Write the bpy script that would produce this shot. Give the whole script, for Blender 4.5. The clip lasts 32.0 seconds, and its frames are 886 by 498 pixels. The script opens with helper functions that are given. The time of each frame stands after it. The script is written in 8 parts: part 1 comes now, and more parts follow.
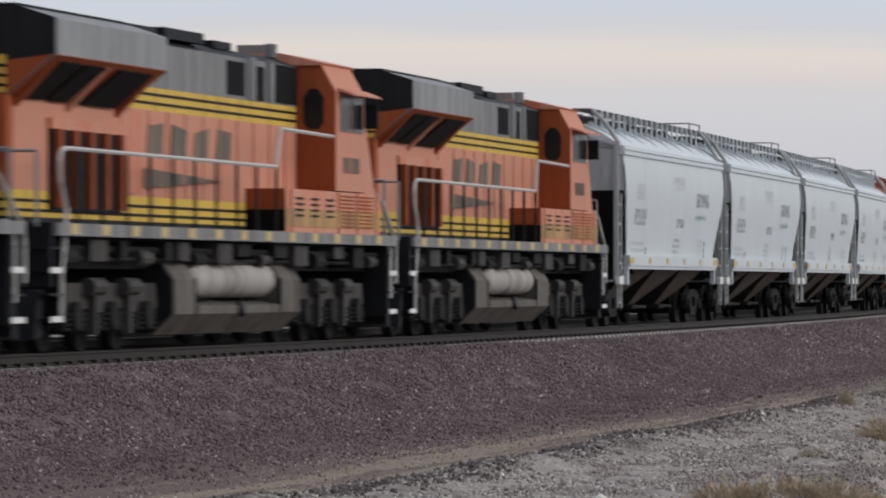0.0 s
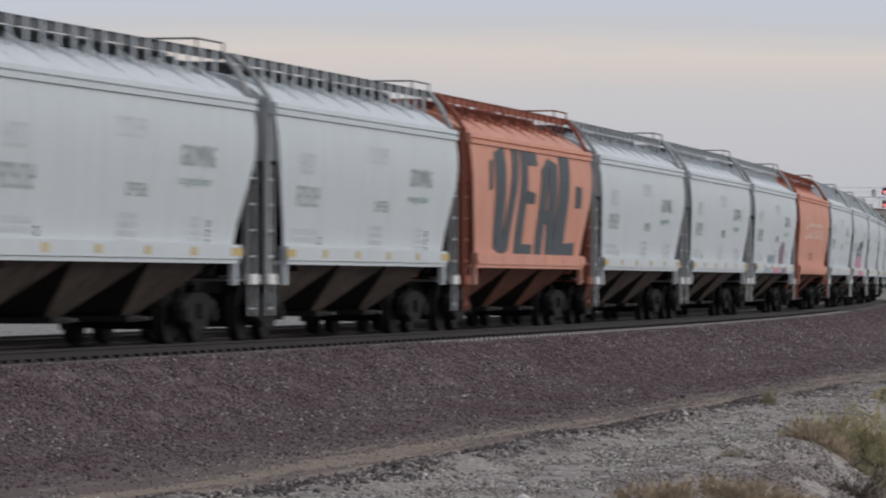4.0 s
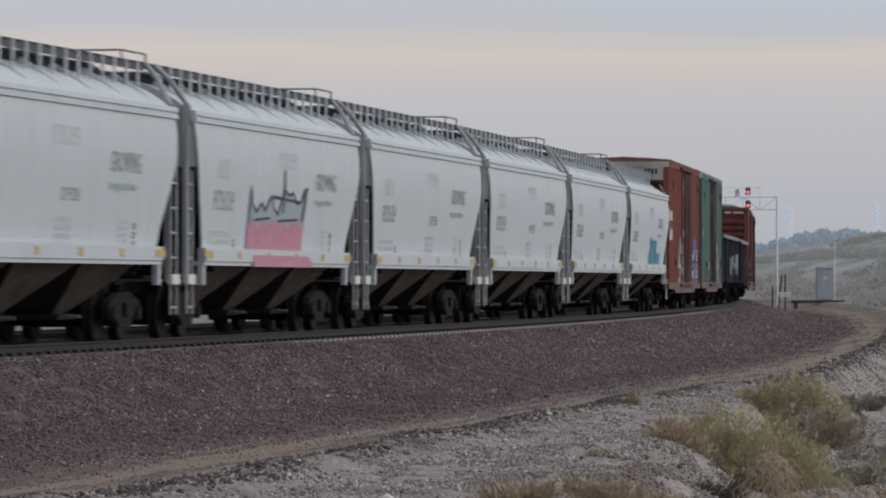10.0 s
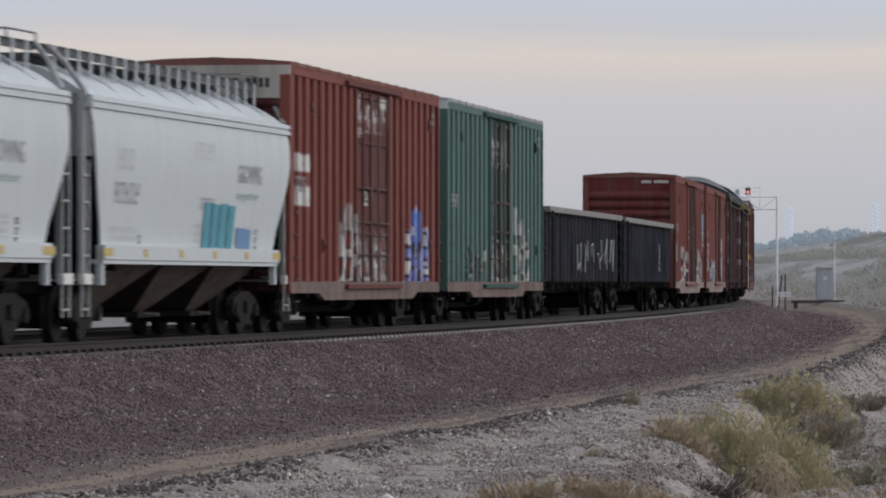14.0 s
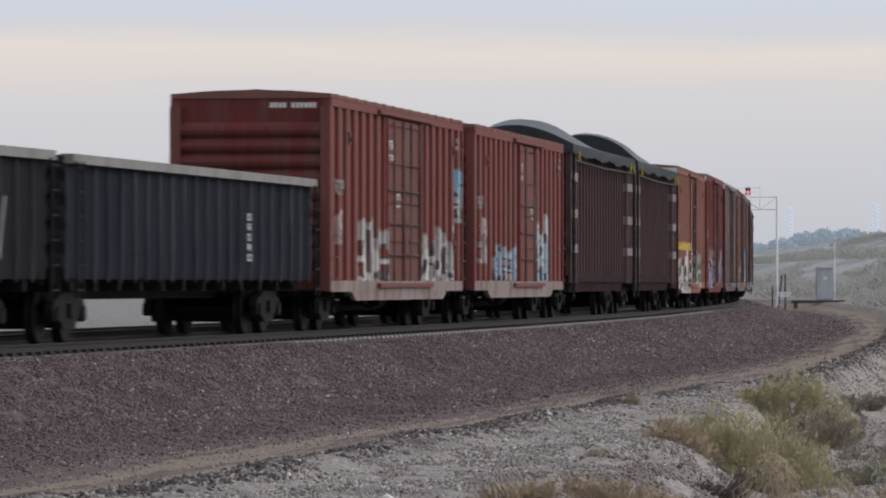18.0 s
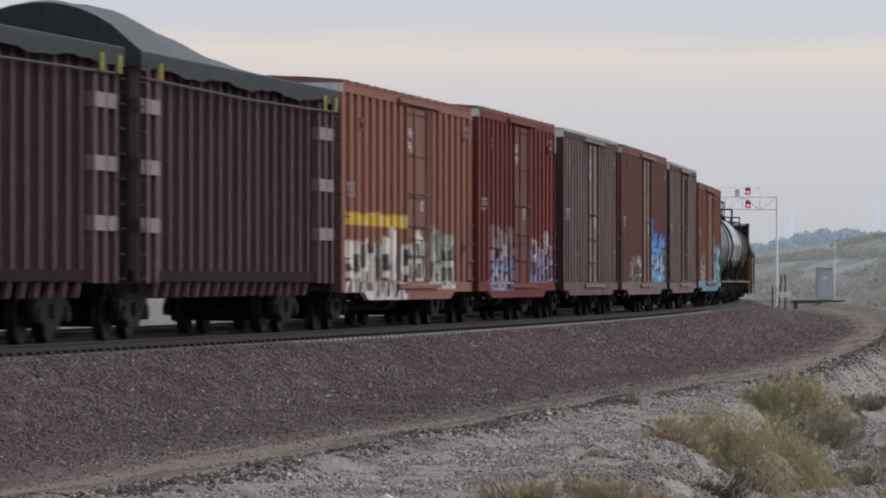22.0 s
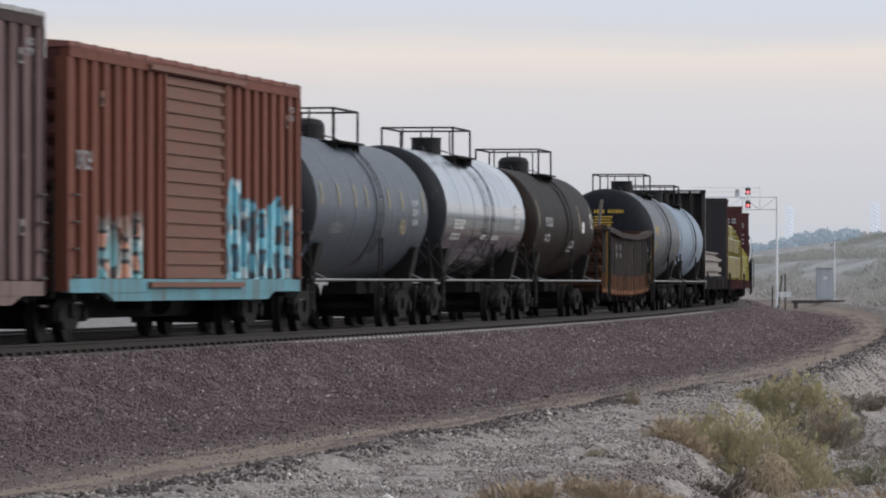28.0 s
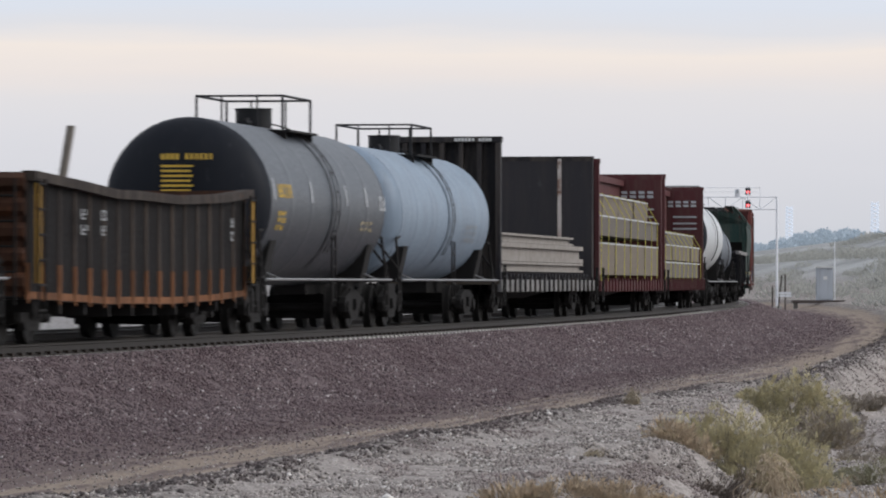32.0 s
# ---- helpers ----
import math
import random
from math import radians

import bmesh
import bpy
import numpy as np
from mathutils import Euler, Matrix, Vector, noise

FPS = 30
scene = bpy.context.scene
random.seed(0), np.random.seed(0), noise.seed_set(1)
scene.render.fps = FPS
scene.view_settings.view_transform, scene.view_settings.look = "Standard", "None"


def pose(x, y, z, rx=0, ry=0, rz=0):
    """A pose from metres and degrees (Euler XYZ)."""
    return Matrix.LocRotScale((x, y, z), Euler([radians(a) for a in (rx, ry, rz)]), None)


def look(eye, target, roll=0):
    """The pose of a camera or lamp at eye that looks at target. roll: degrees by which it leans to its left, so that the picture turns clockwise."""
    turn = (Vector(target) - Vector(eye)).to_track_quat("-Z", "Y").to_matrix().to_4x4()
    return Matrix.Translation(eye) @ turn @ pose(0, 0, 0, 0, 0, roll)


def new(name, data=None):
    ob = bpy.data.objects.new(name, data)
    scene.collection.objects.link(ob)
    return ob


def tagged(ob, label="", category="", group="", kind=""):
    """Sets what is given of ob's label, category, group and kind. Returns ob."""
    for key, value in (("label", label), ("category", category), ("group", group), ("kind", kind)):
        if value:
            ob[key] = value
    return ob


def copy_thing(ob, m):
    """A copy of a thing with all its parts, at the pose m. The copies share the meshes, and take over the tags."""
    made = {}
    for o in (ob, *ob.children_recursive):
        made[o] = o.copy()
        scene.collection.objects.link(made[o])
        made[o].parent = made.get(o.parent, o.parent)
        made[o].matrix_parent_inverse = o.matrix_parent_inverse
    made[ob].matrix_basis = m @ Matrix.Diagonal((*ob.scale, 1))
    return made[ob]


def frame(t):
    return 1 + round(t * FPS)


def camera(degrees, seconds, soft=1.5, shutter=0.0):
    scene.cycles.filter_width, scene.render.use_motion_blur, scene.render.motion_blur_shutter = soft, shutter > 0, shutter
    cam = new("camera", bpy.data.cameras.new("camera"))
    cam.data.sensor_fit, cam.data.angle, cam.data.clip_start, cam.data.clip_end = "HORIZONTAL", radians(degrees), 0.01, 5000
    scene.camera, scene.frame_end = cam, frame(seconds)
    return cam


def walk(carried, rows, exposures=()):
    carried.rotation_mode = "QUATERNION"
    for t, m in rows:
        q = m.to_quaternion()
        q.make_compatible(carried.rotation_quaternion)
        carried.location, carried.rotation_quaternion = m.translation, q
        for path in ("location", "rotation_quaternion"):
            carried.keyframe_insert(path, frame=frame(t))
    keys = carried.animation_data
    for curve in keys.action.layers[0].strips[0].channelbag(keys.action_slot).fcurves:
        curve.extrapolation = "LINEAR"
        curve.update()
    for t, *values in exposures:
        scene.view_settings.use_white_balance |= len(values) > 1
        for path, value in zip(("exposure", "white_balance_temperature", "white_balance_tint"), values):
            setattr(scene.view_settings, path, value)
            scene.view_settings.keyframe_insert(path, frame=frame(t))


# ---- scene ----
cam = camera(9.4354, 32.0, soft=2.0, shutter=0.5)
EYE_Z = 0.9465
PITCH = 0.3668
# seconds, degrees to the left of the final heading
PAN = [(0.0, 2.2745), (1.0, 2.2745), (2.0, 2.272), (2.5, 2.267), (3.0, 2.2605), (3.2, 2.254), (3.5, 2.184),
       (3.75, 1.83), (4.0, 1.4523), (4.25, 1.092), (4.5, 0.7653), (4.75, 0.54), (5.0, 0.38), (5.5, 0.19), (6.0, 0.105),
       (6.5, 0.0646), (7.0, 0.0370), (7.5, 0.0199), (8.0, 0.0166), (8.5, 0.0092), (9.0, 0.0060), (10.0, 0.0), (32.0, 0.0)]
walk(cam, [(t, pose(0, 0, EYE_Z, 90 + PITCH, 0, a)) for t, a in PAN],
     [(0.0, 0.14), (2.0, 0.03), (4.0, -0.03), (9.0, -0.1), (11.0, -0.15), (13.2, -0.15), (14.8, 0.14), (18.2, 0.18), (19.8, 0.02), (21.5, 0.12), (22.5, 0.12), (24.0, 0.03), (26.0, 0.12), (29.0, 0.32), (32.0, 0.38)])

# ---- the line of the track, by curvature along its length
KNOT_S = [-40, 0, 30, 60, 90, 120, 150, 180, 220, 260, 320, 600, 640]
KNOT_K = [0.00099, 0.00099, 0.00057, 0.00052, 0.00061, 0.00048, 0.00042, 0.00037, 0.00037, 0.00037, 0.00037, 0.00037, 0.0]
DS = 0.5
LINE_S = np.arange(-1200, 6001, DS)
_k = np.interp(LINE_S, KNOT_S, KNOT_K)
_k[LINE_S < -60] = 0.0
_i0 = int(round(1200 / DS))
LINE_H = np.cumsum(_k) * DS
LINE_H = LINE_H - LINE_H[_i0] + 1.397501
LINE_X = np.cumsum(np.cos(LINE_H)) * DS
LINE_Y = np.cumsum(np.sin(LINE_H)) * DS
LINE_X = LINE_X - LINE_X[_i0] - 8.50288
LINE_Y = LINE_Y - LINE_Y[_i0] + 76.21312


def at_line(s, l=0.0, z=0.0):
    """The place l metres to the left of the line, s metres along it."""
    h = float(np.interp(s, LINE_S, LINE_H))
    return Vector((float(np.interp(s, LINE_S, LINE_X)) - l * math.sin(h),
                   float(np.interp(s, LINE_S, LINE_Y)) + l * math.cos(h), z))


def along(s, l, z):
    """The same for arrays."""
    h = np.interp(s, LINE_S, LINE_H)
    return np.stack([np.interp(s, LINE_S, LINE_X) - l * np.sin(h), np.interp(s, LINE_S, LINE_Y) + l * np.cos(h), z + 0 * s], -1)


def run(t):
    """How far the train has come along the line at t, against 15 s; it comes towards smaller s."""
    u = (t - 15) / 10
    s = -(19.948 * (t - 15) + 10 * (-0.46401 * u ** 2 / 2 + 0.17841 * u ** 3 / 3 - 0.20384 * u ** 4 / 4))
    return s - float(np.interp(t, LAG_T, LAG_S))


LAG_T = [0.0, 1.0, 2.0, 3.0, 4.0, 5.0, 6.0, 7.0, 8.0, 32.0]
LAG_S = [3.5, 3.0, 2.3, 1.4, 0.7, 0.35, 0.15, 0.05, 0.0, 0.0]

# ---- light
world = bpy.data.worlds.new("world")
scene.world = world
world.use_nodes = True
_n, _l = world.node_tree.nodes, world.node_tree.links
_n.clear()
w_out, w_bg = _n.new("ShaderNodeOutputWorld"), _n.new("ShaderNodeBackground")
sky = _n.new("ShaderNodeTexSky")
sky.sky_type, sky.sun_disc = "NISHITA", False
sky.sun_elevation, sky.sun_rotation = radians(28), radians(100)
sky.air_density, sky.dust_density = 1.0, 3.0
w_tc, w_sep, w_ramp = _n.new("ShaderNodeTexCoord"), _n.new("ShaderNodeSeparateXYZ"), _n.new("ShaderNodeValToRGB")
w_map, w_noise, w_add = _n.new("ShaderNodeMapping"), _n.new("ShaderNodeTexNoise"), _n.new("ShaderNodeMath")
w_mul, w_mix, w_gain = _n.new("ShaderNodeMath"), _n.new("ShaderNodeMix"), _n.new("ShaderNodeVectorMath")
_l.new(w_tc.outputs["Generated"], w_sep.inputs[0])
_l.new(w_tc.outputs["Generated"], w_map.inputs[0])
w_map.inputs["Scale"].default_value = (7, 7, 60)
_l.new(w_map.outputs[0], w_noise.inputs["Vector"])
w_noise.inputs["Scale"].default_value = 1.6
w_noise.inputs["Detail"].default_value = 6
w_noise.inputs["Roughness"].default_value = 0.55
w_mul.operation = "MULTIPLY_ADD"
_l.new(w_noise.outputs["Fac"], w_mul.inputs[0])
w_mul.inputs[1].default_value, w_mul.inputs[2].default_value = 0.009, -0.0045
w_add.operation = "ADD"
_l.new(w_sep.outputs["Z"], w_add.inputs[0])
_l.new(w_mul.outputs[0], w_add.inputs[1])
_l.new(w_add.outputs[0], w_ramp.inputs[0])
# cloud cover by height over the horizon (sine of the angle)
CLOUDS = [(0.0, (0.50, 0.52, 0.575)), (0.012, (0.545, 0.555, 0.60)), (0.026, (0.595, 0.595, 0.635)), (0.0345, (0.625, 0.615, 0.64)), (0.039, (0.69, 0.638, 0.622)),
          (0.0425, (0.74, 0.67, 0.625)), (0.0455, (0.70, 0.655, 0.635)), (0.0475, (0.575, 0.60, 0.665)), (0.053, (0.60, 0.64, 0.72)),
          (0.10, (0.58, 0.62, 0.70)), (0.35, (0.57, 0.60, 0.66)), (1.0, (0.57, 0.60, 0.665))]
while len(w_ramp.color_ramp.elements) < len(CLOUDS):
    w_ramp.color_ramp.elements.new(0.5)
for e, (at, c) in zip(w_ramp.color_ramp.elements, CLOUDS):
    e.position, e.color = at, (*c, 1)
w_mix.data_type = "RGBA"
w_mix.inputs[0].default_value = 0.9
w_gain.operation = "SCALE"
w_gain.inputs["Scale"].default_value = 0.10
_l.new(sky.outputs[0], w_gain.inputs[0])
_l.new(w_gain.outputs[0], w_mix.inputs[6])
_l.new(w_ramp.outputs[0], w_mix.inputs[7])
_l.new(w_mix.outputs[2], w_bg.inputs[0])
w_bg.inputs[1].default_value = 1.0
_l.new(w_bg.outputs[0], w_out.inputs[0])

sun = new("sun", bpy.data.lights.new("sun", "SUN"))
sun.data.energy, sun.data.angle, sun.data.color = 1.3, radians(30), (0.99, 0.965, 0.95)
sun.matrix_world = look((60, -4, 32), (0, 0, 0))

# ---- materials
MATS = {}


def nodes_of(name):
    m = bpy.data.materials.new(name)
    m.use_nodes = True
    t = m.node_tree
    return m, t.nodes, t.links, t.nodes["Principled BSDF"]


def rgba(c):
    return (c[0], c[1], c[2], 1)


def mixed(nd, ln, fac, a, b):
    """A colour mix; a and b are colours or sockets, fac a socket or a number."""
    m = nd.new("ShaderNodeMix")
    m.data_type = "RGBA"
    for value, at in ((fac, 0), (a, 6), (b, 7)):
        if isinstance(value, (int, float)):
            m.inputs[at].default_value = value
        elif isinstance(value, tuple):
            m.inputs[at].default_value = rgba(value)
        else:
            ln.new(value, m.inputs[at])
    return m.outputs[2]


def calc(nd, ln, op, a, b=0.0, c=0.0):
    m = nd.new("ShaderNodeMath")
    m.operation = op
    for at, value in enumerate((a, b, c)):
        if isinstance(value, (int, float)):
            m.inputs[at].default_value = value
        else:
            ln.new(value, m.inputs[at])
    return m.outputs[0]


def ranged(nd, ln, value, lo, hi, to0=0.0, to1=1.0):
    m = nd.new("ShaderNodeMapRange")
    ln.new(value, m.inputs[0])
    for at, v in enumerate((lo, hi, to0, to1)):
        m.inputs[at + 1].default_value = v
    return m.outputs[0]


def noisy(nd, ln, vec, scale, detail=4, rough=0.6, stretch=(1, 1, 1)):
    mp, no = nd.new("ShaderNodeMapping"), nd.new("ShaderNodeTexNoise")
    ln.new(vec, mp.inputs[0])
    mp.inputs["Scale"].default_value = stretch
    ln.new(mp.outputs[0], no.inputs["Vector"])
    no.inputs["Scale"].default_value, no.inputs["Detail"].default_value, no.inputs["Roughness"].default_value = scale, detail, rough
    return no.outputs["Fac"]


def local(nd, ln, spread=37.0):
    """Object coordinates, shifted by a random amount from object to object."""
    tc, oi, ad, sc = nd.new("ShaderNodeTexCoord"), nd.new("ShaderNodeObjectInfo"), nd.new("ShaderNodeVectorMath"), nd.new("ShaderNodeMath")
    sc.operation = "MULTIPLY"
    ln.new(oi.outputs["Random"], sc.inputs[0])
    sc.inputs[1].default_value = spread
    ln.new(tc.outputs["Object"], ad.inputs[0])
    ln.new(sc.outputs[0], ad.inputs[1])
    return ad.outputs[0], tc.outputs["Object"], oi.outputs["Random"]


def bumped(nd, ln, b, height, strength, distance):
    bp = nd.new("ShaderNodeBump")
    ln.new(height, bp.inputs["Height"])
    bp.inputs["Strength"].default_value, bp.inputs["Distance"].default_value = strength, distance
    ln.new(bp.outputs[0], b.inputs["Normal"])


def paint(name, colour, dirt=(0.12, 0.10, 0.085), amount=0.35, rough=0.55, streak=0.5, rust=0.0, metal=0.0, patches=(), gloss=0.08):
    """Weathered paint on steel: blotches, streaks that run down, specks of rust, and sprayed patches
    (x0, x1, z0, z1, colour, colour, colour) in the car's own metres."""
    if name in MATS:
        return MATS[name]
    m, nd, ln, b = nodes_of(name)
    vec, own, rnd = local(nd, ln)
    big = noisy(nd, ln, vec, 0.45, 5)
    run_down = noisy(nd, ln, vec, 3.2, 4, 0.65, (1, 1, 0.09))
    fine = noisy(nd, ln, vec, 22, 3)
    col = colour
    col = mixed(nd, ln, ranged(nd, ln, big, 0.35, 0.75, 0, 0.5 * amount), col, tuple(min(1, 1.3 * c + 0.008) for c in colour))
    col = mixed(nd, ln, ranged(nd, ln, run_down, 0.43, 0.68, 0, min(0.9, streak * amount * 1.7)), col, dirt)
    col = mixed(nd, ln, ranged(nd, ln, fine, 0.5, 0.9, 0, 0.5 * amount), col, dirt)
    for i, (x0, x1, z0, z1, c1, c2, c3) in enumerate(patches):
        sp = nd.new("ShaderNodeSeparateXYZ")
        ln.new(own, sp.inputs[0])
        ragged = noisy(nd, ln, own, 5.0, 2, 0.4, (1, 0.0, 0.12))
        wob = noisy(nd, ln, own, 1.1 + 0.13 * i, 2, 0.5, (1, 0, 1))
        rel = calc(nd, ln, "MULTIPLY_ADD", sp.outputs[2], 1.0 / (z1 - z0), -z0 / (z1 - z0))
        # a row of leaning letters, each of its own height, with counters and dark outlines
        uu = calc(nd, ln, "MULTIPLY_ADD", sp.outputs[0], 1.0 / min(1.25, (x1 - x0) / 2), 11.3 * i + 0.15 * len(name))
        uu = calc(nd, ln, "ADD", uu, calc(nd, ln, "MULTIPLY_ADD", wob, 1.3, -0.65))
        uu = calc(nd, ln, "MULTIPLY_ADD", rel, 0.18, uu)
        wn, wc = nd.new("ShaderNodeTexWhiteNoise"), nd.new("ShaderNodeSeparateColor")
        wn.noise_dimensions = "1D"
        ln.new(calc(nd, ln, "FLOOR", uu), wn.inputs["W"])
        ln.new(wn.outputs["Color"], wc.inputs[0])
        fu = calc(nd, ln, "FRACT", uu)
        du = calc(nd, ln, "ABSOLUTE", calc(nd, ln, "SUBTRACT", fu, 0.5))
        zz = calc(nd, ln, "MULTIPLY_ADD", ragged, -0.5, z1 + 0.28)
        if z1 - z0 >= 0.45:
            zz = calc(nd, ln, "MULTIPLY_ADD", wc.outputs[0], -0.32 * (z1 - z0), zz)
        else:
            zz = calc(nd, ln, "MULTIPLY_ADD", ragged, 0.3, calc(nd, ln, "ADD", zz, -0.16))
        inside = calc(nd, ln, "MULTIPLY", ranged(nd, ln, sp.outputs[0], x0, x0 + 0.08), ranged(nd, ln, sp.outputs[0], x1 - 0.08, x1, 1, 0))
        inside = calc(nd, ln, "MULTIPLY", inside, ranged(nd, ln, sp.outputs[2], z0, z0 + 0.05))
        inside = calc(nd, ln, "MULTIPLY", inside, ranged(nd, ln, calc(nd, ln, "SUBTRACT", zz, sp.outputs[2]), 0.0, 0.06))
        solid = z1 - z0 < 0.45
        if not solid:
            inside = calc(nd, ln, "MULTIPLY", inside, ranged(nd, ln, du, 0.45, 0.48, 1, 0.6))
        col2 = mixed(nd, ln, ranged(nd, ln, rel, 0.25, 0.75), c2, c1)
        col2 = mixed(nd, ln, ranged(nd, ln, wc.outputs[2], 0.55, 0.6, 0, 0.5), col2, tuple(0.5 * (p + q) for p, q in zip(c1, c3)))
        strokes = noisy(nd, ln, own, 4.4 + 0.3 * i, 2, 0.5, (1, 0, 0.45))
        col2 = mixed(nd, ln, ranged(nd, ln, strokes, 0.58, 0.60, 0, 0.7), col2, (0.66, 0.66, 0.64))
        for mid_z, half_u, half_z, shift in () if solid else ((0.58, 0.13, 0.09, 0.25), (0.22, 0.15, 0.10, 0.16)):
            hz = calc(nd, ln, "ABSOLUTE", calc(nd, ln, "SUBTRACT", rel, calc(nd, ln, "MULTIPLY_ADD", wc.outputs[1], shift, mid_z - shift / 2)))
            hole = calc(nd, ln, "MAXIMUM", calc(nd, ln, "MULTIPLY", du, 1 / half_u), calc(nd, ln, "MULTIPLY", hz, 1 / half_z))
            col2 = mixed(nd, ln, ranged(nd, ln, hole, 1.2, 1.45, 0.9, 0.0), col2, (0.035, 0.035, 0.04))
            col2 = mixed(nd, ln, ranged(nd, ln, hole, 0.75, 0.95, 1.0, 0.0), col2, c3)
        if not solid:
            col2 = mixed(nd, ln, ranged(nd, ln, du, 0.39, 0.42, 0.0, 0.85), col2, (0.04, 0.04, 0.045))
        worn = calc(nd, ln, "MULTIPLY", inside, ranged(nd, ln, noisy(nd, ln, own, 9, 3), 0.25, 0.5, 0.55, 0.95))
        col = mixed(nd, ln, worn, col, col2)
    scuff = noisy(nd, ln, vec, 7, 5, 0.7, (1, 1, 0.3))
    col = mixed(nd, ln, ranged(nd, ln, scuff, 0.62, 0.7, 0, 0.7 * amount), col, tuple(min(0.6, 1.5 * c + 0.04) for c in colour))
    if rust:
        spots = noisy(nd, ln, vec, 1.9, 7, 0.75)
        edge = 0.72 - 0.3 * rust
        col = mixed(nd, ln, ranged(nd, ln, spots, edge, edge + 0.08, 0, 0.85), col, (0.13, 0.055, 0.03))
    ln.new(col, b.inputs["Base Color"])
    if metal < 0.5:
        ln.new(ranged(nd, ln, fine, 0.2, 0.8, rough - 0.1, min(1, rough + 0.2)), b.inputs["Roughness"])
    else:
        ln.new(ranged(nd, ln, big, 0.3, 0.7, rough - 0.03, rough + 0.08), b.inputs["Roughness"])
    b.inputs["Metallic"].default_value = metal
    b.inputs["Specular IOR Level"].default_value = gloss
    bumped(nd, ln, b, big, 0.12, 0.03)
    MATS[name] = m
    return m


def plain(name, colour, rough=0.6, metal=0.0, glow=0.0, grain=0.25):
    if name in MATS:
        return MATS[name]
    m, nd, ln, b = nodes_of(name)
    vec, own, rnd = local(nd, ln)
    n1 = noisy(nd, ln, vec, 6, 5)
    ln.new(mixed(nd, ln, ranged(nd, ln, n1, 0.3, 0.75, 0, grain * 2), colour, tuple(0.5 * c for c in colour)), b.inputs["Base Color"])
    b.inputs["Roughness"].default_value, b.inputs["Metallic"].default_value = rough, metal
    b.inputs["Specular IOR Level"].default_value = 0.5 if rough < 0.2 else 0.2
    if glow:
        b.inputs["Emission Color"].default_value, b.inputs["Emission Strength"].default_value = rgba(colour), glow
    MATS[name] = m
    return m


WHITE = paint("hopper_white", (0.525, 0.565, 0.585), amount=0.22, rough=0.45, streak=0.22, gloss=0.25)
WHITE_ROOF = paint("hopper_roof_white", (0.60, 0.635, 0.66), amount=0.2, rough=0.4)
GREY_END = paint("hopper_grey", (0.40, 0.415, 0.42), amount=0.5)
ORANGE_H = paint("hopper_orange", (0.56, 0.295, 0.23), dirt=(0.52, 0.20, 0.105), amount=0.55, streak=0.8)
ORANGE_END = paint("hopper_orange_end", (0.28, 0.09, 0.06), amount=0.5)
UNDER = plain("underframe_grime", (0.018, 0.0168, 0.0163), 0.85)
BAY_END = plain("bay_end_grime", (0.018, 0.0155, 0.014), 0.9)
ROD = plain("lock_rod_steel", (0.07, 0.06, 0.055), 0.6, 0.3)
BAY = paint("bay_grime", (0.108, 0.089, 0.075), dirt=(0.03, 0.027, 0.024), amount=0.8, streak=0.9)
WHEEL = plain("wheel_steel", (0.014, 0.013, 0.0125), 0.7, 0.2)
GALV = plain("galvanised_steel", (0.30, 0.30, 0.30), 0.5, 0.6)
BLACK = plain("black_paint", (0.016, 0.016, 0.018), 0.55)
YELLOW = plain("yellow_paint", (0.62, 0.42, 0.06), 0.5)
VOID = plain("dark_opening", (0.004, 0.004, 0.005), 0.95, grain=0.1)
MARK_WHITE = plain("white_marking", (0.72, 0.72, 0.70), 0.6)
MARK_GREY = plain("grey_marking", (0.29, 0.30, 0.31), 0.6)
MARK_DARK = plain("dark_marking", (0.05, 0.055, 0.06), 0.6)
GLASS = plain("dark_window_glass", (0.012, 0.014, 0.016), 0.25, 0.0, grain=0.0)

# ---- mesh helpers


def box(bm, x0, x1, y0, y1, z0, z1):
    v = [bm.verts.new((x, y, z)) for x in (x0, x1) for y in (y0, y1) for z in (z0, z1)]
    for f in ((0, 1, 3, 2), (4, 6, 7, 5), (0, 4, 5, 1), (2, 3, 7, 6), (0, 2, 6, 4), (1, 5, 7, 3)):
        bm.faces.new([v[i] for i in f])
    return bm


def cone(bm, p0, p1, r0, r1=None, n=10, caps=True):
    p0, p1 = Vector(p0), Vector(p1)
    r1 = r0 if r1 is None else r1
    q = (p1 - p0).to_track_quat("Z", "Y").to_matrix()
    a = [bm.verts.new(p0 + q @ Vector((r0 * math.cos(2 * math.pi * i / n), r0 * math.sin(2 * math.pi * i / n), 0))) for i in range(n)]
    b = [bm.verts.new(p1 + q @ Vector((r1 * math.cos(2 * math.pi * i / n), r1 * math.sin(2 * math.pi * i / n), 0))) for i in range(n)]
    for i in range(n):
        bm.faces.new((a[i], a[(i + 1) % n], b[(i + 1) % n], b[i]))
    if caps:
        bm.faces.new(a[::-1])
        bm.faces.new(b)
    return bm


def rod(bm, pts, r, n=6):
    for a, b in zip(pts, pts[1:]):
        cone(bm, a, b, r, n=n)
    return bm


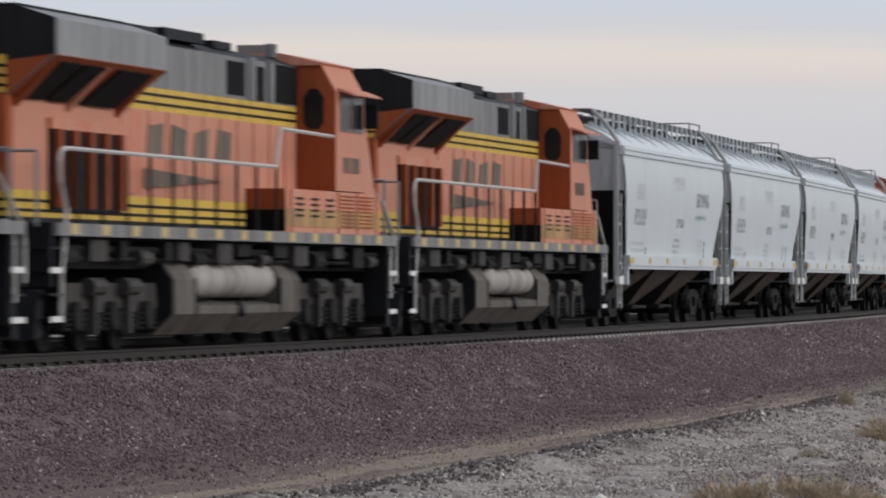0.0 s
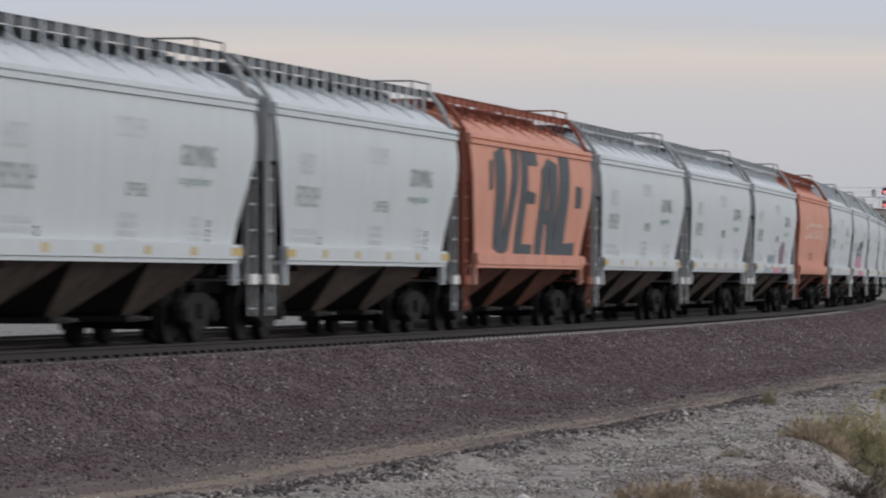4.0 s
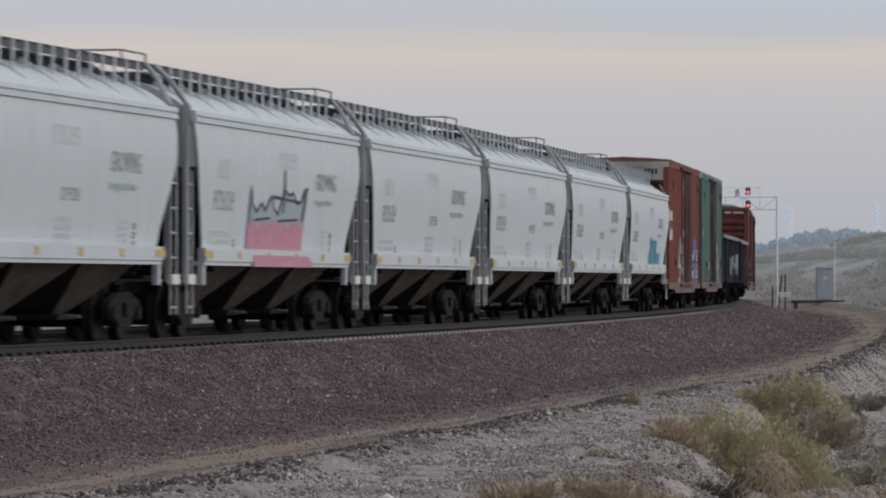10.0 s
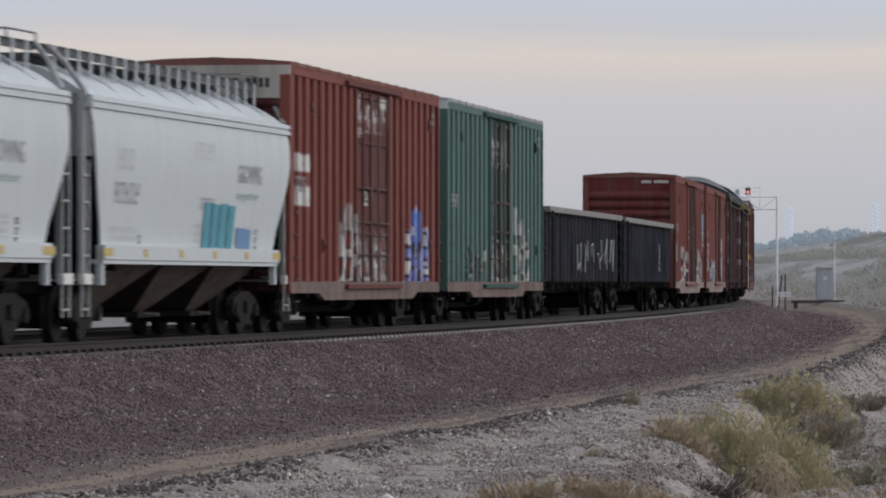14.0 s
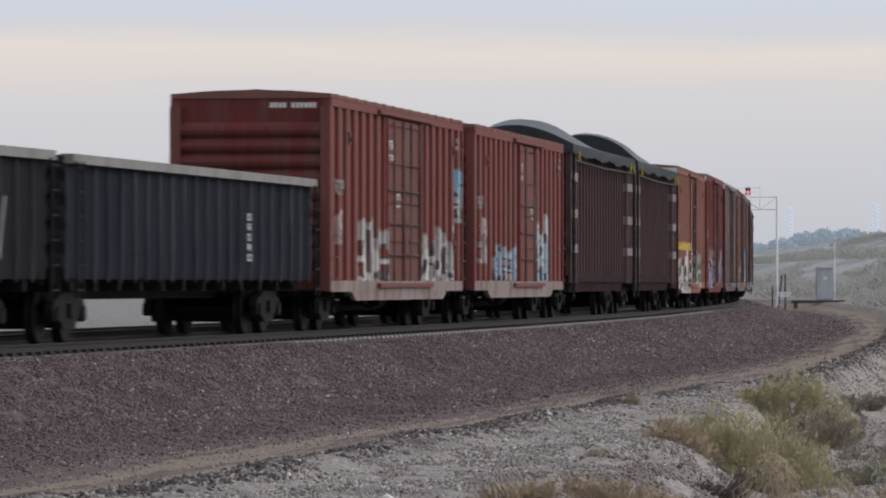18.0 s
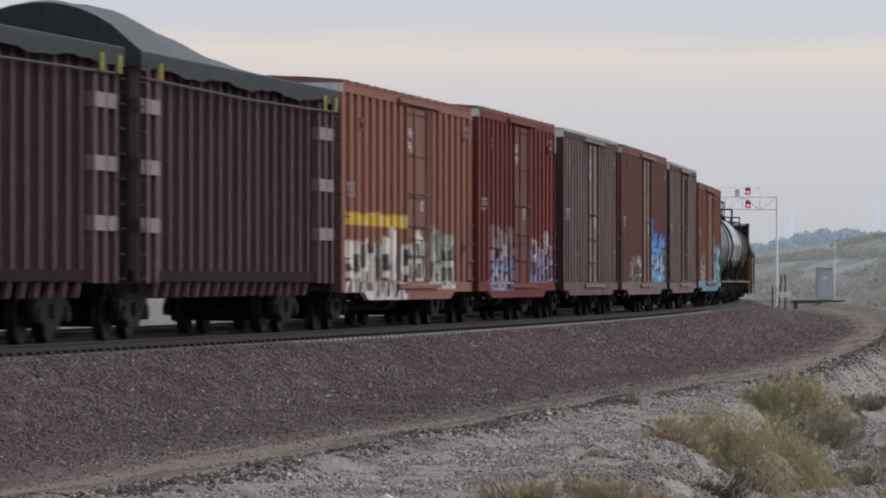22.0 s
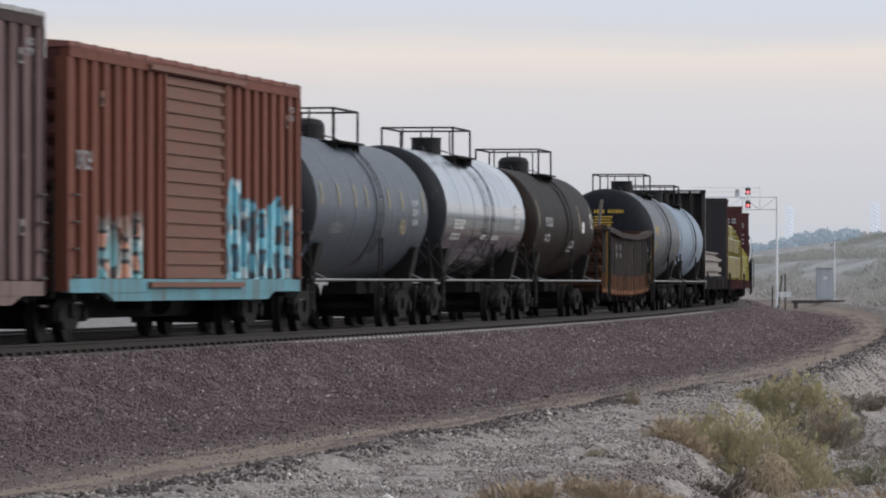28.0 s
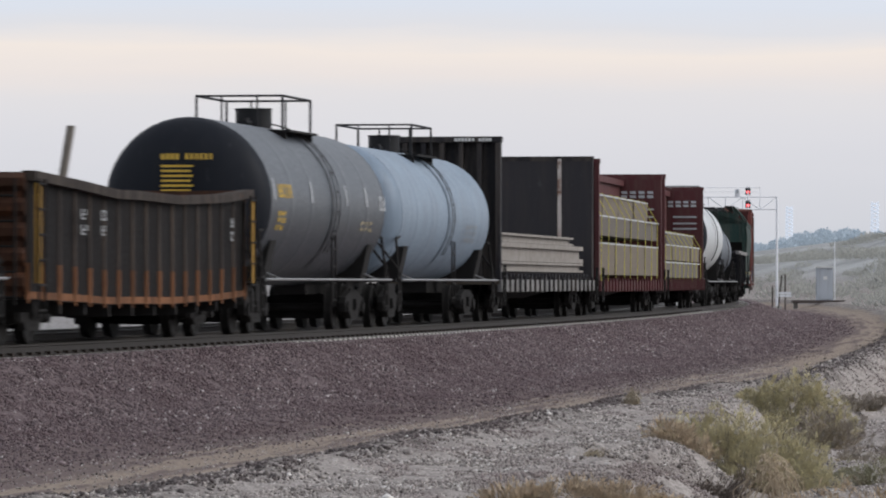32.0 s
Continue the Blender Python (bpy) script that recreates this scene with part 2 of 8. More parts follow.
def prism(bm, pts, a, b, axis="x"):
    """A solid with the outline pts, drawn out from a to b along an axis."""
    def at(p, d):
        return {"x": (d, p[0], p[1]), "y": (p[0], d, p[1]), "z": (p[0], p[1], d)}[axis]
    lo, hi = [bm.verts.new(at(p, a)) for p in pts], [bm.verts.new(at(p, b)) for p in pts]
    n = len(pts)
    for i in range(n):
        bm.faces.new((lo[i], lo[(i + 1) % n], hi[(i + 1) % n], hi[i]))
    bm.faces.new(lo[::-1])
    bm.faces.new(hi)
    return bm


def loft(bm, rings, caps=True):
    """Skin over closed rings of equal length."""
    rows = [[bm.verts.new(p) for p in ring] for ring in rings]
    n = len(rows[0])
    for r0, r1 in zip(rows, rows[1:]):
        for i in range(n):
            bm.faces.new((r0[i], r0[(i + 1) % n], r1[(i + 1) % n], r1[i]))
    if caps:
        bm.faces.new(rows[0][::-1])
        bm.faces.new(rows[-1])
    return bm


def sheet(bm, rows, thick=0.0, out=(0, 0, 0)):
    """A skin over open rows of points; with thickness along out."""
    a = [[bm.verts.new(p) for p in r] for r in rows]
    for r0, r1 in zip(a, a[1:]):
        for i in range(len(r0) - 1):
            bm.faces.new((r0[i], r0[i + 1], r1[i + 1], r1[i]))
    if thick:
        o = Vector(out) * thick
        b = [[bm.verts.new(Vector(p) - o) for p in r] for r in rows]
        for r0, r1 in zip(b, b[1:]):
            for i in range(len(r0) - 1):
                bm.faces.new((r0[i + 1], r0[i], r1[i], r1[i + 1]))
        edge_a = a[0] + [r[-1] for r in a[1:]] + a[-1][-2::-1] + [r[0] for r in a[-2:0:-1]]
        edge_b = b[0] + [r[-1] for r in b[1:]] + b[-1][-2::-1] + [r[0] for r in b[-2:0:-1]]
        n = len(edge_a)
        for i in range(n):
            bm.faces.new((edge_a[i], edge_b[i], edge_b[(i + 1) % n], edge_a[(i + 1) % n]))
    return bm


def mesh_of(name, bm, material, smooth=False):
    bmesh.ops.recalc_face_normals(bm, faces=bm.faces)
    me = bpy.data.meshes.new(name)
    bm.to_mesh(me)
    bm.free()
    me.materials.append(material)
    if smooth:
        for p in me.polygons:
            p.use_smooth = True
        me.set_sharp_from_angle(angle=radians(35))
    return me


def part(name, bm, material, parent, label="", smooth=False):
    """One mesh object under a thing or a part."""
    ob = new(name, mesh_of(name, bm, material, smooth))
    ob.parent = parent
    return tagged(ob, label)


def twin(ob, parent, m=None):
    """One more part on the same mesh."""
    o = new(ob.name.split(".")[0], ob.data)
    o.parent = parent
    if m is not None:
        o.matrix_basis = m
    return o


def BM():
    return bmesh.new()

# ---- ground


def ground_material():
    """Ballast, dirt road, gravel bank and desert, by the way across the line (kept in the attribute 'across')."""
    m, nd, ln, b = nodes_of("desert_ground")
    tc, at, wy = nd.new("ShaderNodeTexCoord"), nd.new("ShaderNodeAttribute"), nd.new("ShaderNodeAttribute")
    at.attribute_name, wy.attribute_name = "across", "way"
    vec = tc.outputs["Object"]
    wob = noisy(nd, ln, vec, 0.30, 5, 0.65)
    wob2 = noisy(nd, ln, vec, 1.6, 4, 0.6)
    ac = calc(nd, ln, "ADD", at.outputs["Fac"], calc(nd, ln, "MULTIPLY_ADD", wob, 2.0, -1.0))
    ac = calc(nd, ln, "ADD", ac, calc(nd, ln, "MULTIPLY_ADD", wob2, 0.9, -0.45))
    v1, v2 = nd.new("ShaderNodeTexVoronoi"), nd.new("ShaderNodeTexVoronoi")
    for v, sc in ((v1, 15.0), (v2, 22.0)):
        v.inputs["Scale"].default_value = sc
        ln.new(vec, v.inputs["Vector"])
    h1, h2 = nd.new("ShaderNodeSeparateColor"), nd.new("ShaderNodeSeparateColor")
    ln.new(v1.outputs["Color"], h1.inputs[0])
    ln.new(v2.outputs["Color"], h2.inputs[0])
    fine = noisy(nd, ln, vec, 55, 3)
    lanes = noisy(nd, ln, wy.outputs["Vector"], 1.0, 6, 0.68, (0.06, 1.9, 0))
    mid = noisy(nd, ln, vec, 5, 5, 0.7)
    ballast = mixed(nd, ln, h1.outputs[0], (0.100, 0.074, 0.078), (0.19, 0.146, 0.151))
    fines = mixed(nd, ln, mid, (0.110, 0.079, 0.080), (0.185, 0.140, 0.134))
    fines = mixed(nd, ln, ranged(nd, ln, h1.outputs[1], 0.5, 0.8, 0, 0.45), fines, (0.075, 0.056, 0.058))
    road = mixed(nd, ln, mid, (0.225, 0.178, 0.142), (0.365, 0.298, 0.24))
    road = mixed(nd, ln, ranged(nd, ln, h2.outputs[1], 0.7, 0.8, 0, 0.4), road, (0.12, 0.094, 0.084))
    bank = mixed(nd, ln, h2.outputs[0], (0.18, 0.158, 0.147), (0.48, 0.438, 0.408))
    bank = mixed(nd, ln, ranged(nd, ln, mid, 0.4, 0.7, 0, 0.55), bank, (0.41, 0.37, 0.342))
    bank = mixed(nd, ln, ranged(nd, ln, noisy(nd, ln, vec, 0.9, 6, 0.75), 0.47, 0.6, 0, 0.55), bank, (0.19, 0.163, 0.153))
    # Desert tones are kept pale and grey to carry the distant haze.
    desert = mixed(nd, ln, mid, (0.385, 0.39, 0.385), (0.52, 0.525, 0.52))
    far = noisy(nd, ln, vec, 0.04, 6, 0.7)
    desert = mixed(nd, ln, ranged(nd, ln, far, 0.40, 0.56, 0, 0.7), desert, (0.25, 0.255, 0.25))
    col = mixed(nd, ln, ranged(nd, ln, ac, -30, -20), desert, bank)
    col = mixed(nd, ln, calc(nd, ln, "MULTIPLY", ranged(nd, ln, ac, -11.3, -10.9), ranged(nd, ln, mid, 0.45, 0.55, 0, 0.8)), col, (0.075, 0.066, 0.06))
    col = mixed(nd, ln, ranged(nd, ln, ac, -10.2, -9.9), col, road)
    drift = calc(nd, ln, "ADD", calc(nd, ln, "MULTIPLY_ADD", lanes, 13.0, -6.5), at.outputs["Fac"])
    col = mixed(nd, ln, calc(nd, ln, "MULTIPLY", ranged(nd, ln, drift, -8.7, -7.9, 0, 0.9), ranged(nd, ln, ac, -10.0, -9.6)), col, fines)
    col = mixed(nd, ln, ranged(nd, ln, ac, -7.6, -6.6), col, fines)
    col = mixed(nd, ln, ranged(nd, ln, ac, -5.4, -4.4), col, ballast)
    # Ballast is darker in the strip between the rails.
    bed_dark = calc(nd, ln, "MULTIPLY", ranged(nd, ln, at.outputs["Fac"], -1.5, -1.2), ranged(nd, ln, at.outputs["Fac"], 1.6, 1.2, 0, 1))
    col = mixed(nd, ln, calc(nd, ln, "MULTIPLY", bed_dark, 0.5), col, (0.045, 0.038, 0.036))
    col = mixed(nd, ln, ranged(nd, ln, ac, 1.8, 2.6), col, mixed(nd, ln, h1.outputs[0], (0.17, 0.16, 0.155), (0.40, 0.38, 0.37)))
    col = mixed(nd, ln, ranged(nd, ln, ac, 60.0, 95.0), col, desert)
    col = mixed(nd, ln, ranged(nd, ln, fine, 0.35, 0.75, 0, 0.35), col, (0.07, 0.06, 0.055))
    ln.new(col, b.inputs["Base Color"])
    b.inputs["Roughness"].default_value = 0.95
    b.inputs["Specular IOR Level"].default_value = 0.15
    hgt = calc(nd, ln, "ADD", calc(nd, ln, "MULTIPLY", v1.outputs["Distance"], 0.8), mid)
    bumped(nd, ln, b, hgt, 0.5, 0.05)
    return m


def hills(x, y):
    """Low desert rises, away from the line."""
    r = np.hypot(x, y)
    out = np.zeros_like(x)
    for fx, fy, ph, amp in ((0.021, 0.006, 0.4, 0.5), (0.008, 0.0035, 2.1, 2.2), (0.05, 0.017, 1.0, 0.25), (0.0031, 0.0013, 0.2, 4.0)):
        out += amp * np.sin(fx * x + ph + 1.3 * np.sin(fy * y + ph)) * np.cos(fy * y - ph)
    rise = np.clip((r - 450) / 1800, 0, 1)
    right = np.clip((x - 50) / 80, 0, 1)
    knoll = 5.5 * np.exp(-((x - 88) / 19) ** 2 - ((y - 900) / 170) ** 2) + 2.5 * np.exp(-((x - 62) / 22) ** 2 - ((y - 640) / 120) ** 2)
    return out * np.clip((r - 380) / 900, 0, 1) * 0.8 + rise * 9.5 + right * np.clip((r - 500) / 900, 0, 1) * 8.5 + knoll


PROFILE_L = [-3000, -60, -24, -16, -12.0, -10.9, -10.2, -9.6, -8.2, -6.7, -5.0, -3.8, -1.95, -1.35, 1.35, 1.9, 2.4, 2.9, 5.7, 6.4, 8.5, 12, 60, 3000]
PROFILE_Z = [-1.0, -0.9, -0.62, -0.98, -1.0, -0.98, -1.0, -1.13, -1.12, -1.13, -1.03, -0.86, -0.24, -0.215, -0.215, -0.25, -0.32, -0.22, -0.22, -0.3, -0.36, -0.36, -0.6, -1.2]


# where the dirt track's near edge runs, against its usual distance from the line
EDGE_S = [-40, -20, -7.5, 7, 16, 24, 32, 46, 70, 118, 200, 300]
EDGE_L = [0.05, 0.1, 0.75, 0.95, 1.2, 0.7, 0.45, 0.4, 1.1, 1.6, 1.6, 0.4]


def bent(s, l):
    """The way across the line, measured so that the track's near edge stays at one value."""
    return l - np.interp(s, EDGE_S, EDGE_L) * np.clip((-l - 5.5) / 3, 0, 1)


def smooth(f):
    f = np.clip(f, 0, 1)
    return f * f * (3 - 2 * f)


def wash(x, y):
    """How deep the dry wash beside the bank has cut."""
    crest = np.interp(y, [0, 46, 50, 55, 62, 75, 87, 98, 107, 121, 144, 192, 300], [0.8, 1.2, 1.4, 1.6, 2.1, 3.5, 4.6, 5.5, 6.6, 8.7, 11.3, 16.4, 29.0])
    crest = crest + 0.16 * np.sin(0.8 * y) + 0.09 * np.sin(2.3 * y + 1.0)
    deep = np.interp(y, [0, 30, 48, 62, 90, 150, 200, 280], [0.2, 0.42, 0.55, 0.7, 0.9, 1.05, 0.75, 0.0])
    wide = np.interp(y, [0, 60, 90, 110, 150], [1.7, 1.4, 0.8, 1.4, 2.0])
    floor = smooth((x - crest) / wide)
    return deep * (floor + 0.1 * floor * np.sin(0.9 * x + 0.4 * y) * np.sin(0.31 * y - 0.6 * x))


def ground_z(s, l):
    s, l = np.asarray(s, float), np.asarray(l, float)
    p = along(s, l, 0.0)
    z = np.interp(bent(s, l), PROFILE_L, PROFILE_Z) - wash(p[..., 0], p[..., 1])
    l = bent(s, l)
    off = np.clip((np.abs(l + 2.0) - 7.5) / 6, 0, 1)
    z = z + off * (0.10 * np.sin(0.55 * s + 0.9 * l) * np.sin(0.37 * l + 1.0) + 0.05 * np.sin(1.7 * s + 2.3 * l))
    bank = np.exp(-((l + 10.8) / 0.6) ** 2)
    z = z + np.clip((-l - 10.2) / 0.8, 0, 1) * 0.02 * (np.sin(2.3 * s + 1.7 * l) * np.sin(1.1 * l - 0.8 * s) + 0.25 * np.sin(5.1 * s - 3.3 * l) * np.sin(3.7 * l + 0.6 * s))
    z = z + bank * 0.06 * (1 + np.sin(0.9 * s) * np.sin(0.31 * s + 1))
    z = z + 0.6 * np.clip((s - 200) / 150, 0, 1) * np.clip((-l - 8) / 5, 0, 1)
    z = z + 0.035 * np.exp(-((l + 1.55) / 0.42) ** 4) * np.clip((30 - s) / 6, 0, 1)
    z = z + np.clip((np.abs(l) - 14) / 20, 0, 1) * hills(p[..., 0], p[..., 1])
    return z


def build_ground():
    ss = np.unique(np.concatenate([np.arange(-1000, -80, 60), np.arange(-80, -45, 4), np.arange(-45, 120, 0.5), np.arange(120, 260, 2.0), np.arange(260, 700, 8), np.geomspace(700, 5400, 50)]))
    near = np.concatenate([np.arange(-26, -19, 0.5), np.arange(-19, -1.4, 0.2), np.array([-1.35, 0, 1.35, 1.9, 2.4, 2.9, 5.7, 6.4, 8.5, 10, 12])])
    ls = np.concatenate([-np.geomspace(900, 27, 44), near, np.geomspace(14, 900, 36)])
    S2, L2 = np.meshgrid(ss, ls, indexing="ij")
    z = ground_z(S2, L2)
    rs = np.random.RandomState(4)
    rough = np.where((L2 < -1.4) & (L2 > -26), 0.012, 0.0) + np.where((L2 < -10.0) & (L2 > -26), 0.006, 0.0)
    z = z + rs.normal(0, 1, z.shape) * rough
    v = along(S2, L2, 0.0)
    v[..., 2] = z
    n, k = len(ss), len(ls)
    idx = np.arange(n * k).reshape(n, k)
    f = np.stack([idx[:-1, :-1], idx[1:, :-1], idx[1:, 1:], idx[:-1, 1:]], -1).reshape(-1, 4)
    me = bpy.data.meshes.new("ground")
    me.from_pydata(v.reshape(-1, 3).tolist(), [], f.tolist())
    at = me.attributes.new("across", "FLOAT", "POINT")
    at.data.foreach_set("value", bent(S2, L2).reshape(-1).astype(np.float32))
    wy = me.attributes.new("way", "FLOAT_VECTOR", "POINT")
    wy.data.foreach_set("vector", np.stack([S2, L2, 0 * S2], -1).reshape(-1).astype(np.float32))
    me.materials.append(ground_material())
    for p in me.polygons:
        p.use_smooth = True
    if me.polygons[0].normal.z < 0:
        me.flip_normals()
    tagged(new("ground", me), "desert ground with a purple ballast bank and a dirt track", "ground", kind="structure")


build_ground()


def scatter(name, centres, sizes, material, seed, label, category):
    """Many small angular stones as one mesh."""
    rs = np.random.RandomState(seed)
    n = len(centres)
    base = np.array([(1, 0, 0), (-1, 0, 0), (0, 1, 0), (0, -1, 0), (0, 0, 1), (0, 0, -1)], float)
    tri = np.array([(0, 2, 4), (2, 1, 4), (1, 3, 4), (3, 0, 4), (2, 0, 5), (1, 2, 5), (3, 1, 5), (0, 3, 5)])
    v = base[None] * rs.uniform(0.65, 1.2, (n, 6, 1)) + rs.uniform(-0.3, 0.3, (n, 6, 3))
    a = rs.uniform(0, 2 * np.pi, n)
    b = rs.uniform(-0.9, 0.9, n)
    ca, sa, cb, sb = np.cos(a), np.sin(a), np.cos(b), np.sin(b)
    x, y, z = v[..., 0], v[..., 1], v[..., 2] * 0.75
    y, z = y * cb[:, None] - z * sb[:, None], y * sb[:, None] + z * cb[:, None]
    v = np.stack([x * ca[:, None] - y * sa[:, None], x * sa[:, None] + y * ca[:, None], z], -1)
    v = v * np.asarray(sizes)[:, None, None] * 0.5 + np.asarray(centres)[:, None, :]
    f = tri[None] + 6 * np.arange(n)[:, None, None]
    me = bpy.data.meshes.new(name)
    me.vertices.add(n * 6)
    me.vertices.foreach_set("co", v.reshape(-1).astype(np.float32))
    me.loops.add(n * 24)
    me.loops.foreach_set("vertex_index", f.reshape(-1).astype(np.int32))
    me.polygons.add(n * 8)
    me.polygons.foreach_set("loop_start", np.arange(0, n * 24, 3, dtype=np.int32))
    me.materials.append(material)
    me.update(calc_edges=True)
    return tagged(new(name, me), label, category, kind="stuff")


def stone_material(name, tones, light):
    m, nd, ln, b = nodes_of(name)
    ge = nd.new("ShaderNodeNewGeometry")
    tc = nd.new("ShaderNodeTexCoord")
    r = ge.outputs["Random Per Island"]
    col = mixed(nd, ln, r, tones[0], tones[1])
    col = mixed(nd, ln, ranged(nd, ln, r, 0.972, 0.976), col, light)
    patchy = noisy(nd, ln, tc.outputs["Object"], 0.7, 6, 0.7, (1, 0.28, 1))
    col = mixed(nd, ln, ranged(nd, ln, patchy, 0.45, 0.62, 0, 0.75), col, tuple(0.5 * (p + q) * k for p, q, k in zip(tones[0], tones[1], (0.72, 0.64, 0.66))))
    n1 = noisy(nd, ln, tc.outputs["Object"], 60, 3)
    col = mixed(nd, ln, ranged(nd, ln, n1, 0.4, 0.8, 0, 0.5), col, tuple(0.55 * c for c in tones[0]))
    ln.new(col, b.inputs["Base Color"])
    b.inputs["Roughness"].default_value = 0.9
    return m


def build_stones():
    rs = np.random.RandomState(11)
    # purple ballast, thick near by, thinner farther off and towards its foot
    parts = []
    for s0, s1, dens, size in ((-36, 15, 250, 0.05), (15, 60, 165, 0.058), (60, 120, 80, 0.075), (120, 200, 40, 0.09), (200, 330, 14, 0.12)):
        n = int((s1 - s0) * 3.9 * dens)
        s = rs.uniform(s0, s1, n)
        l = -1.45 - np.abs(rs.beta(1.1, 1.7, n) * 5.6)
        keep = rs.uniform(0, 1, n) < np.clip((l + 7.2) / 2.4, 0.05, 1)
        parts.append((s[keep], l[keep], (size * rs.uniform(0.55, 1.35, n))[keep]))
    n = 22000
    parts.append((rs.uniform(-36, 90, n), -4.6 - 3.6 * rs.beta(1.0, 2.2, n), rs.uniform(0.018, 0.042, n)))
    n = 5000
    parts.append((rs.uniform(-20, 150, n), rs.uniform(-0.6, 0.6, n), rs.uniform(0.05, 0.09, n)))
    n = 1500
    parts.append((rs.uniform(-36, 60, n), -1.6 - 5.5 * rs.beta(1.1, 1.3, n), rs.uniform(0.07, 0.12, n)))
    s, l, d = (np.concatenate([p[i] for p in parts]) for i in range(3))
    c = along(s, l, 0.0)
    c[:, 2] = ground_z(s, l) + 0.012
    scatter("ballast", c, d, stone_material("ballast_stone", ((0.066, 0.048, 0.052), (0.245, 0.188, 0.194)), (0.50, 0.46, 0.45)), 3,
            "angular purple-brown crushed stone along the track", "ballast")
    # grey gravel of the near bank and the road's edge
    parts = []
    n = 24000
    parts.append((rs.uniform(-20, 150, n), rs.uniform(1.7, 7.5, n), rs.uniform(0.05, 0.09, n)))
    n = 125000
    parts.append((rs.uniform(-40, 30, n), rs.uniform(-18, -9.6, n), 0.014 + 0.085 * rs.beta(1.0, 4.0, n)))
    n = 62000
    parts.append((rs.uniform(30, 130, n), rs.uniform(-19, -9.2, n), 0.03 + 0.11 * rs.beta(1.0, 4, n)))
    n = 60000
    parts.append((rs.uniform(-33, -2, n), rs.uniform(-17, -11.5, n), 0.015 + 0.05 * rs.beta(1.0, 3, n)))
    n = 9000
    parts.append((rs.uniform(-40, 60, n), rs.uniform(-9.9, -6.6, n), rs.uniform(0.015, 0.045, n)))
    n = 420
    parts.append((rs.uniform(-38, 60, n), -10.2 - 7 * rs.beta(0.8, 2.0, n), 0.05 + 0.11 * rs.beta(1, 3, n)))
    s, l, d = (np.concatenate([p[i] for p in parts]) for i in range(3))
    c = along(s, l, 0.0)
    c[:, 2] = ground_z(s, l) + 0.12 * d
    scatter("gravel", c, d, stone_material("bank_stone", ((0.105, 0.091, 0.085), (0.60, 0.55, 0.515)), (0.80, 0.77, 0.74)), 5,
            "grey-pink desert gravel and stones on the bank", "gravel")
    # loose dark stones down the edge of the wash
    n = 5200
    y = rs.uniform(44, 78, n)
    x = np.interp(y, [44, 50, 55, 62, 75, 78], [1.2, 1.4, 1.6, 2.1, 3.5, 3.9]) + rs.normal(0.55, 0.42, n)
    near = [int(np.argmin((LINE_X - px) ** 2 + (LINE_Y - py) ** 2)) for px, py in zip(x, y)]
    h = LINE_H[near]
    s, l = LINE_S[near], -(x - LINE_X[near]) * np.sin(h) + (y - LINE_Y[near]) * np.cos(h)
    d = 0.02 + 0.10 * rs.beta(1.0, 3.5, n)
    c = np.stack([x, y, ground_z(s, l) + 0.1 * d], -1)
    scatter("wash_stones", c, d, stone_material("wash_stone", ((0.06, 0.05, 0.046), (0.36, 0.32, 0.29)), (0.6, 0.57, 0.54)), 8,
            "loose dark and pale stones on the edge of the wash", "stones")
    # dark clods pushed up along the road's near edge
    n = 62000
    s = -40 + 220 * rs.uniform(0, 1, n) ** 1.25
    edge = -10.5 + np.interp(s, EDGE_S, EDGE_L) + 0.12 * np.sin(0.33 * s) + 0.09 * np.sin(1.1 * s + 2)
    l = edge + rs.normal(0, 1, n) * (0.27 + 0.10 * np.sin(0.8 * s + 1))
    keep = rs.uniform(0, 1, n) < 0.72 + 0.28 * np.sin(1.7 * s) * np.sin(0.41 * s + 0.5)
    s, l = s[keep], l[keep]
    d = 0.022 + 0.12 * rs.beta(1.0, 4.2, len(s))
    c = along(s, l, 0.0)
    c[:, 2] = ground_z(s, l) + 0.12 * d
    scatter("clods", c, d, stone_material("dark_clod", ((0.038, 0.031, 0.031), (0.175, 0.145, 0.138)), (0.45, 0.41, 0.38)), 6,
            "dark ragged clods along the edge of the dirt track", "clods")


build_stones()

# ---- tracks
RAIL = plain("worn_rail_steel", (0.034, 0.029, 0.026), 0.6, 0.0)
TIE_D = plain("grimy_concrete", (0.26, 0.25, 0.235), 0.9)
TIE = plain("pale_concrete", (0.52, 0.50, 0.47), 0.9)
CLIP = plain("rail_clip_steel", (0.05, 0.04, 0.035), 0.7, 0.3)


def build_rail(l, name, label, s0=-60, s1=560):
    prof = [(-0.075, -0.172), (0.075, -0.172), (0.07, -0.155), (0.012, -0.135), (0.012, -0.045), (0.036, -0.035), (0.036, -0.004), (0.028, 0.0), (-0.028, 0.0), (-0.036, -0.004), (-0.036, -0.035), (-0.012, -0.045), (-0.012, -0.135), (-0.07, -0.155)]
    bm = BM()
    rings = []
    for s in np.arange(s0, s1, 3.0):
        rings.append([at_line(s, l + a, z) for a, z in prof])
    loft(bm, rings)
    ob = new(name, mesh_of(name, bm, RAIL))
    return tagged(ob, label, "rail", "rails of the two tracks", "structure")


for _c in (0.0, 4.3):
    for _s in (-0.755, 0.755):
        build_rail(_c + _s, "rail", "dark steel rail with a shiny worn top")


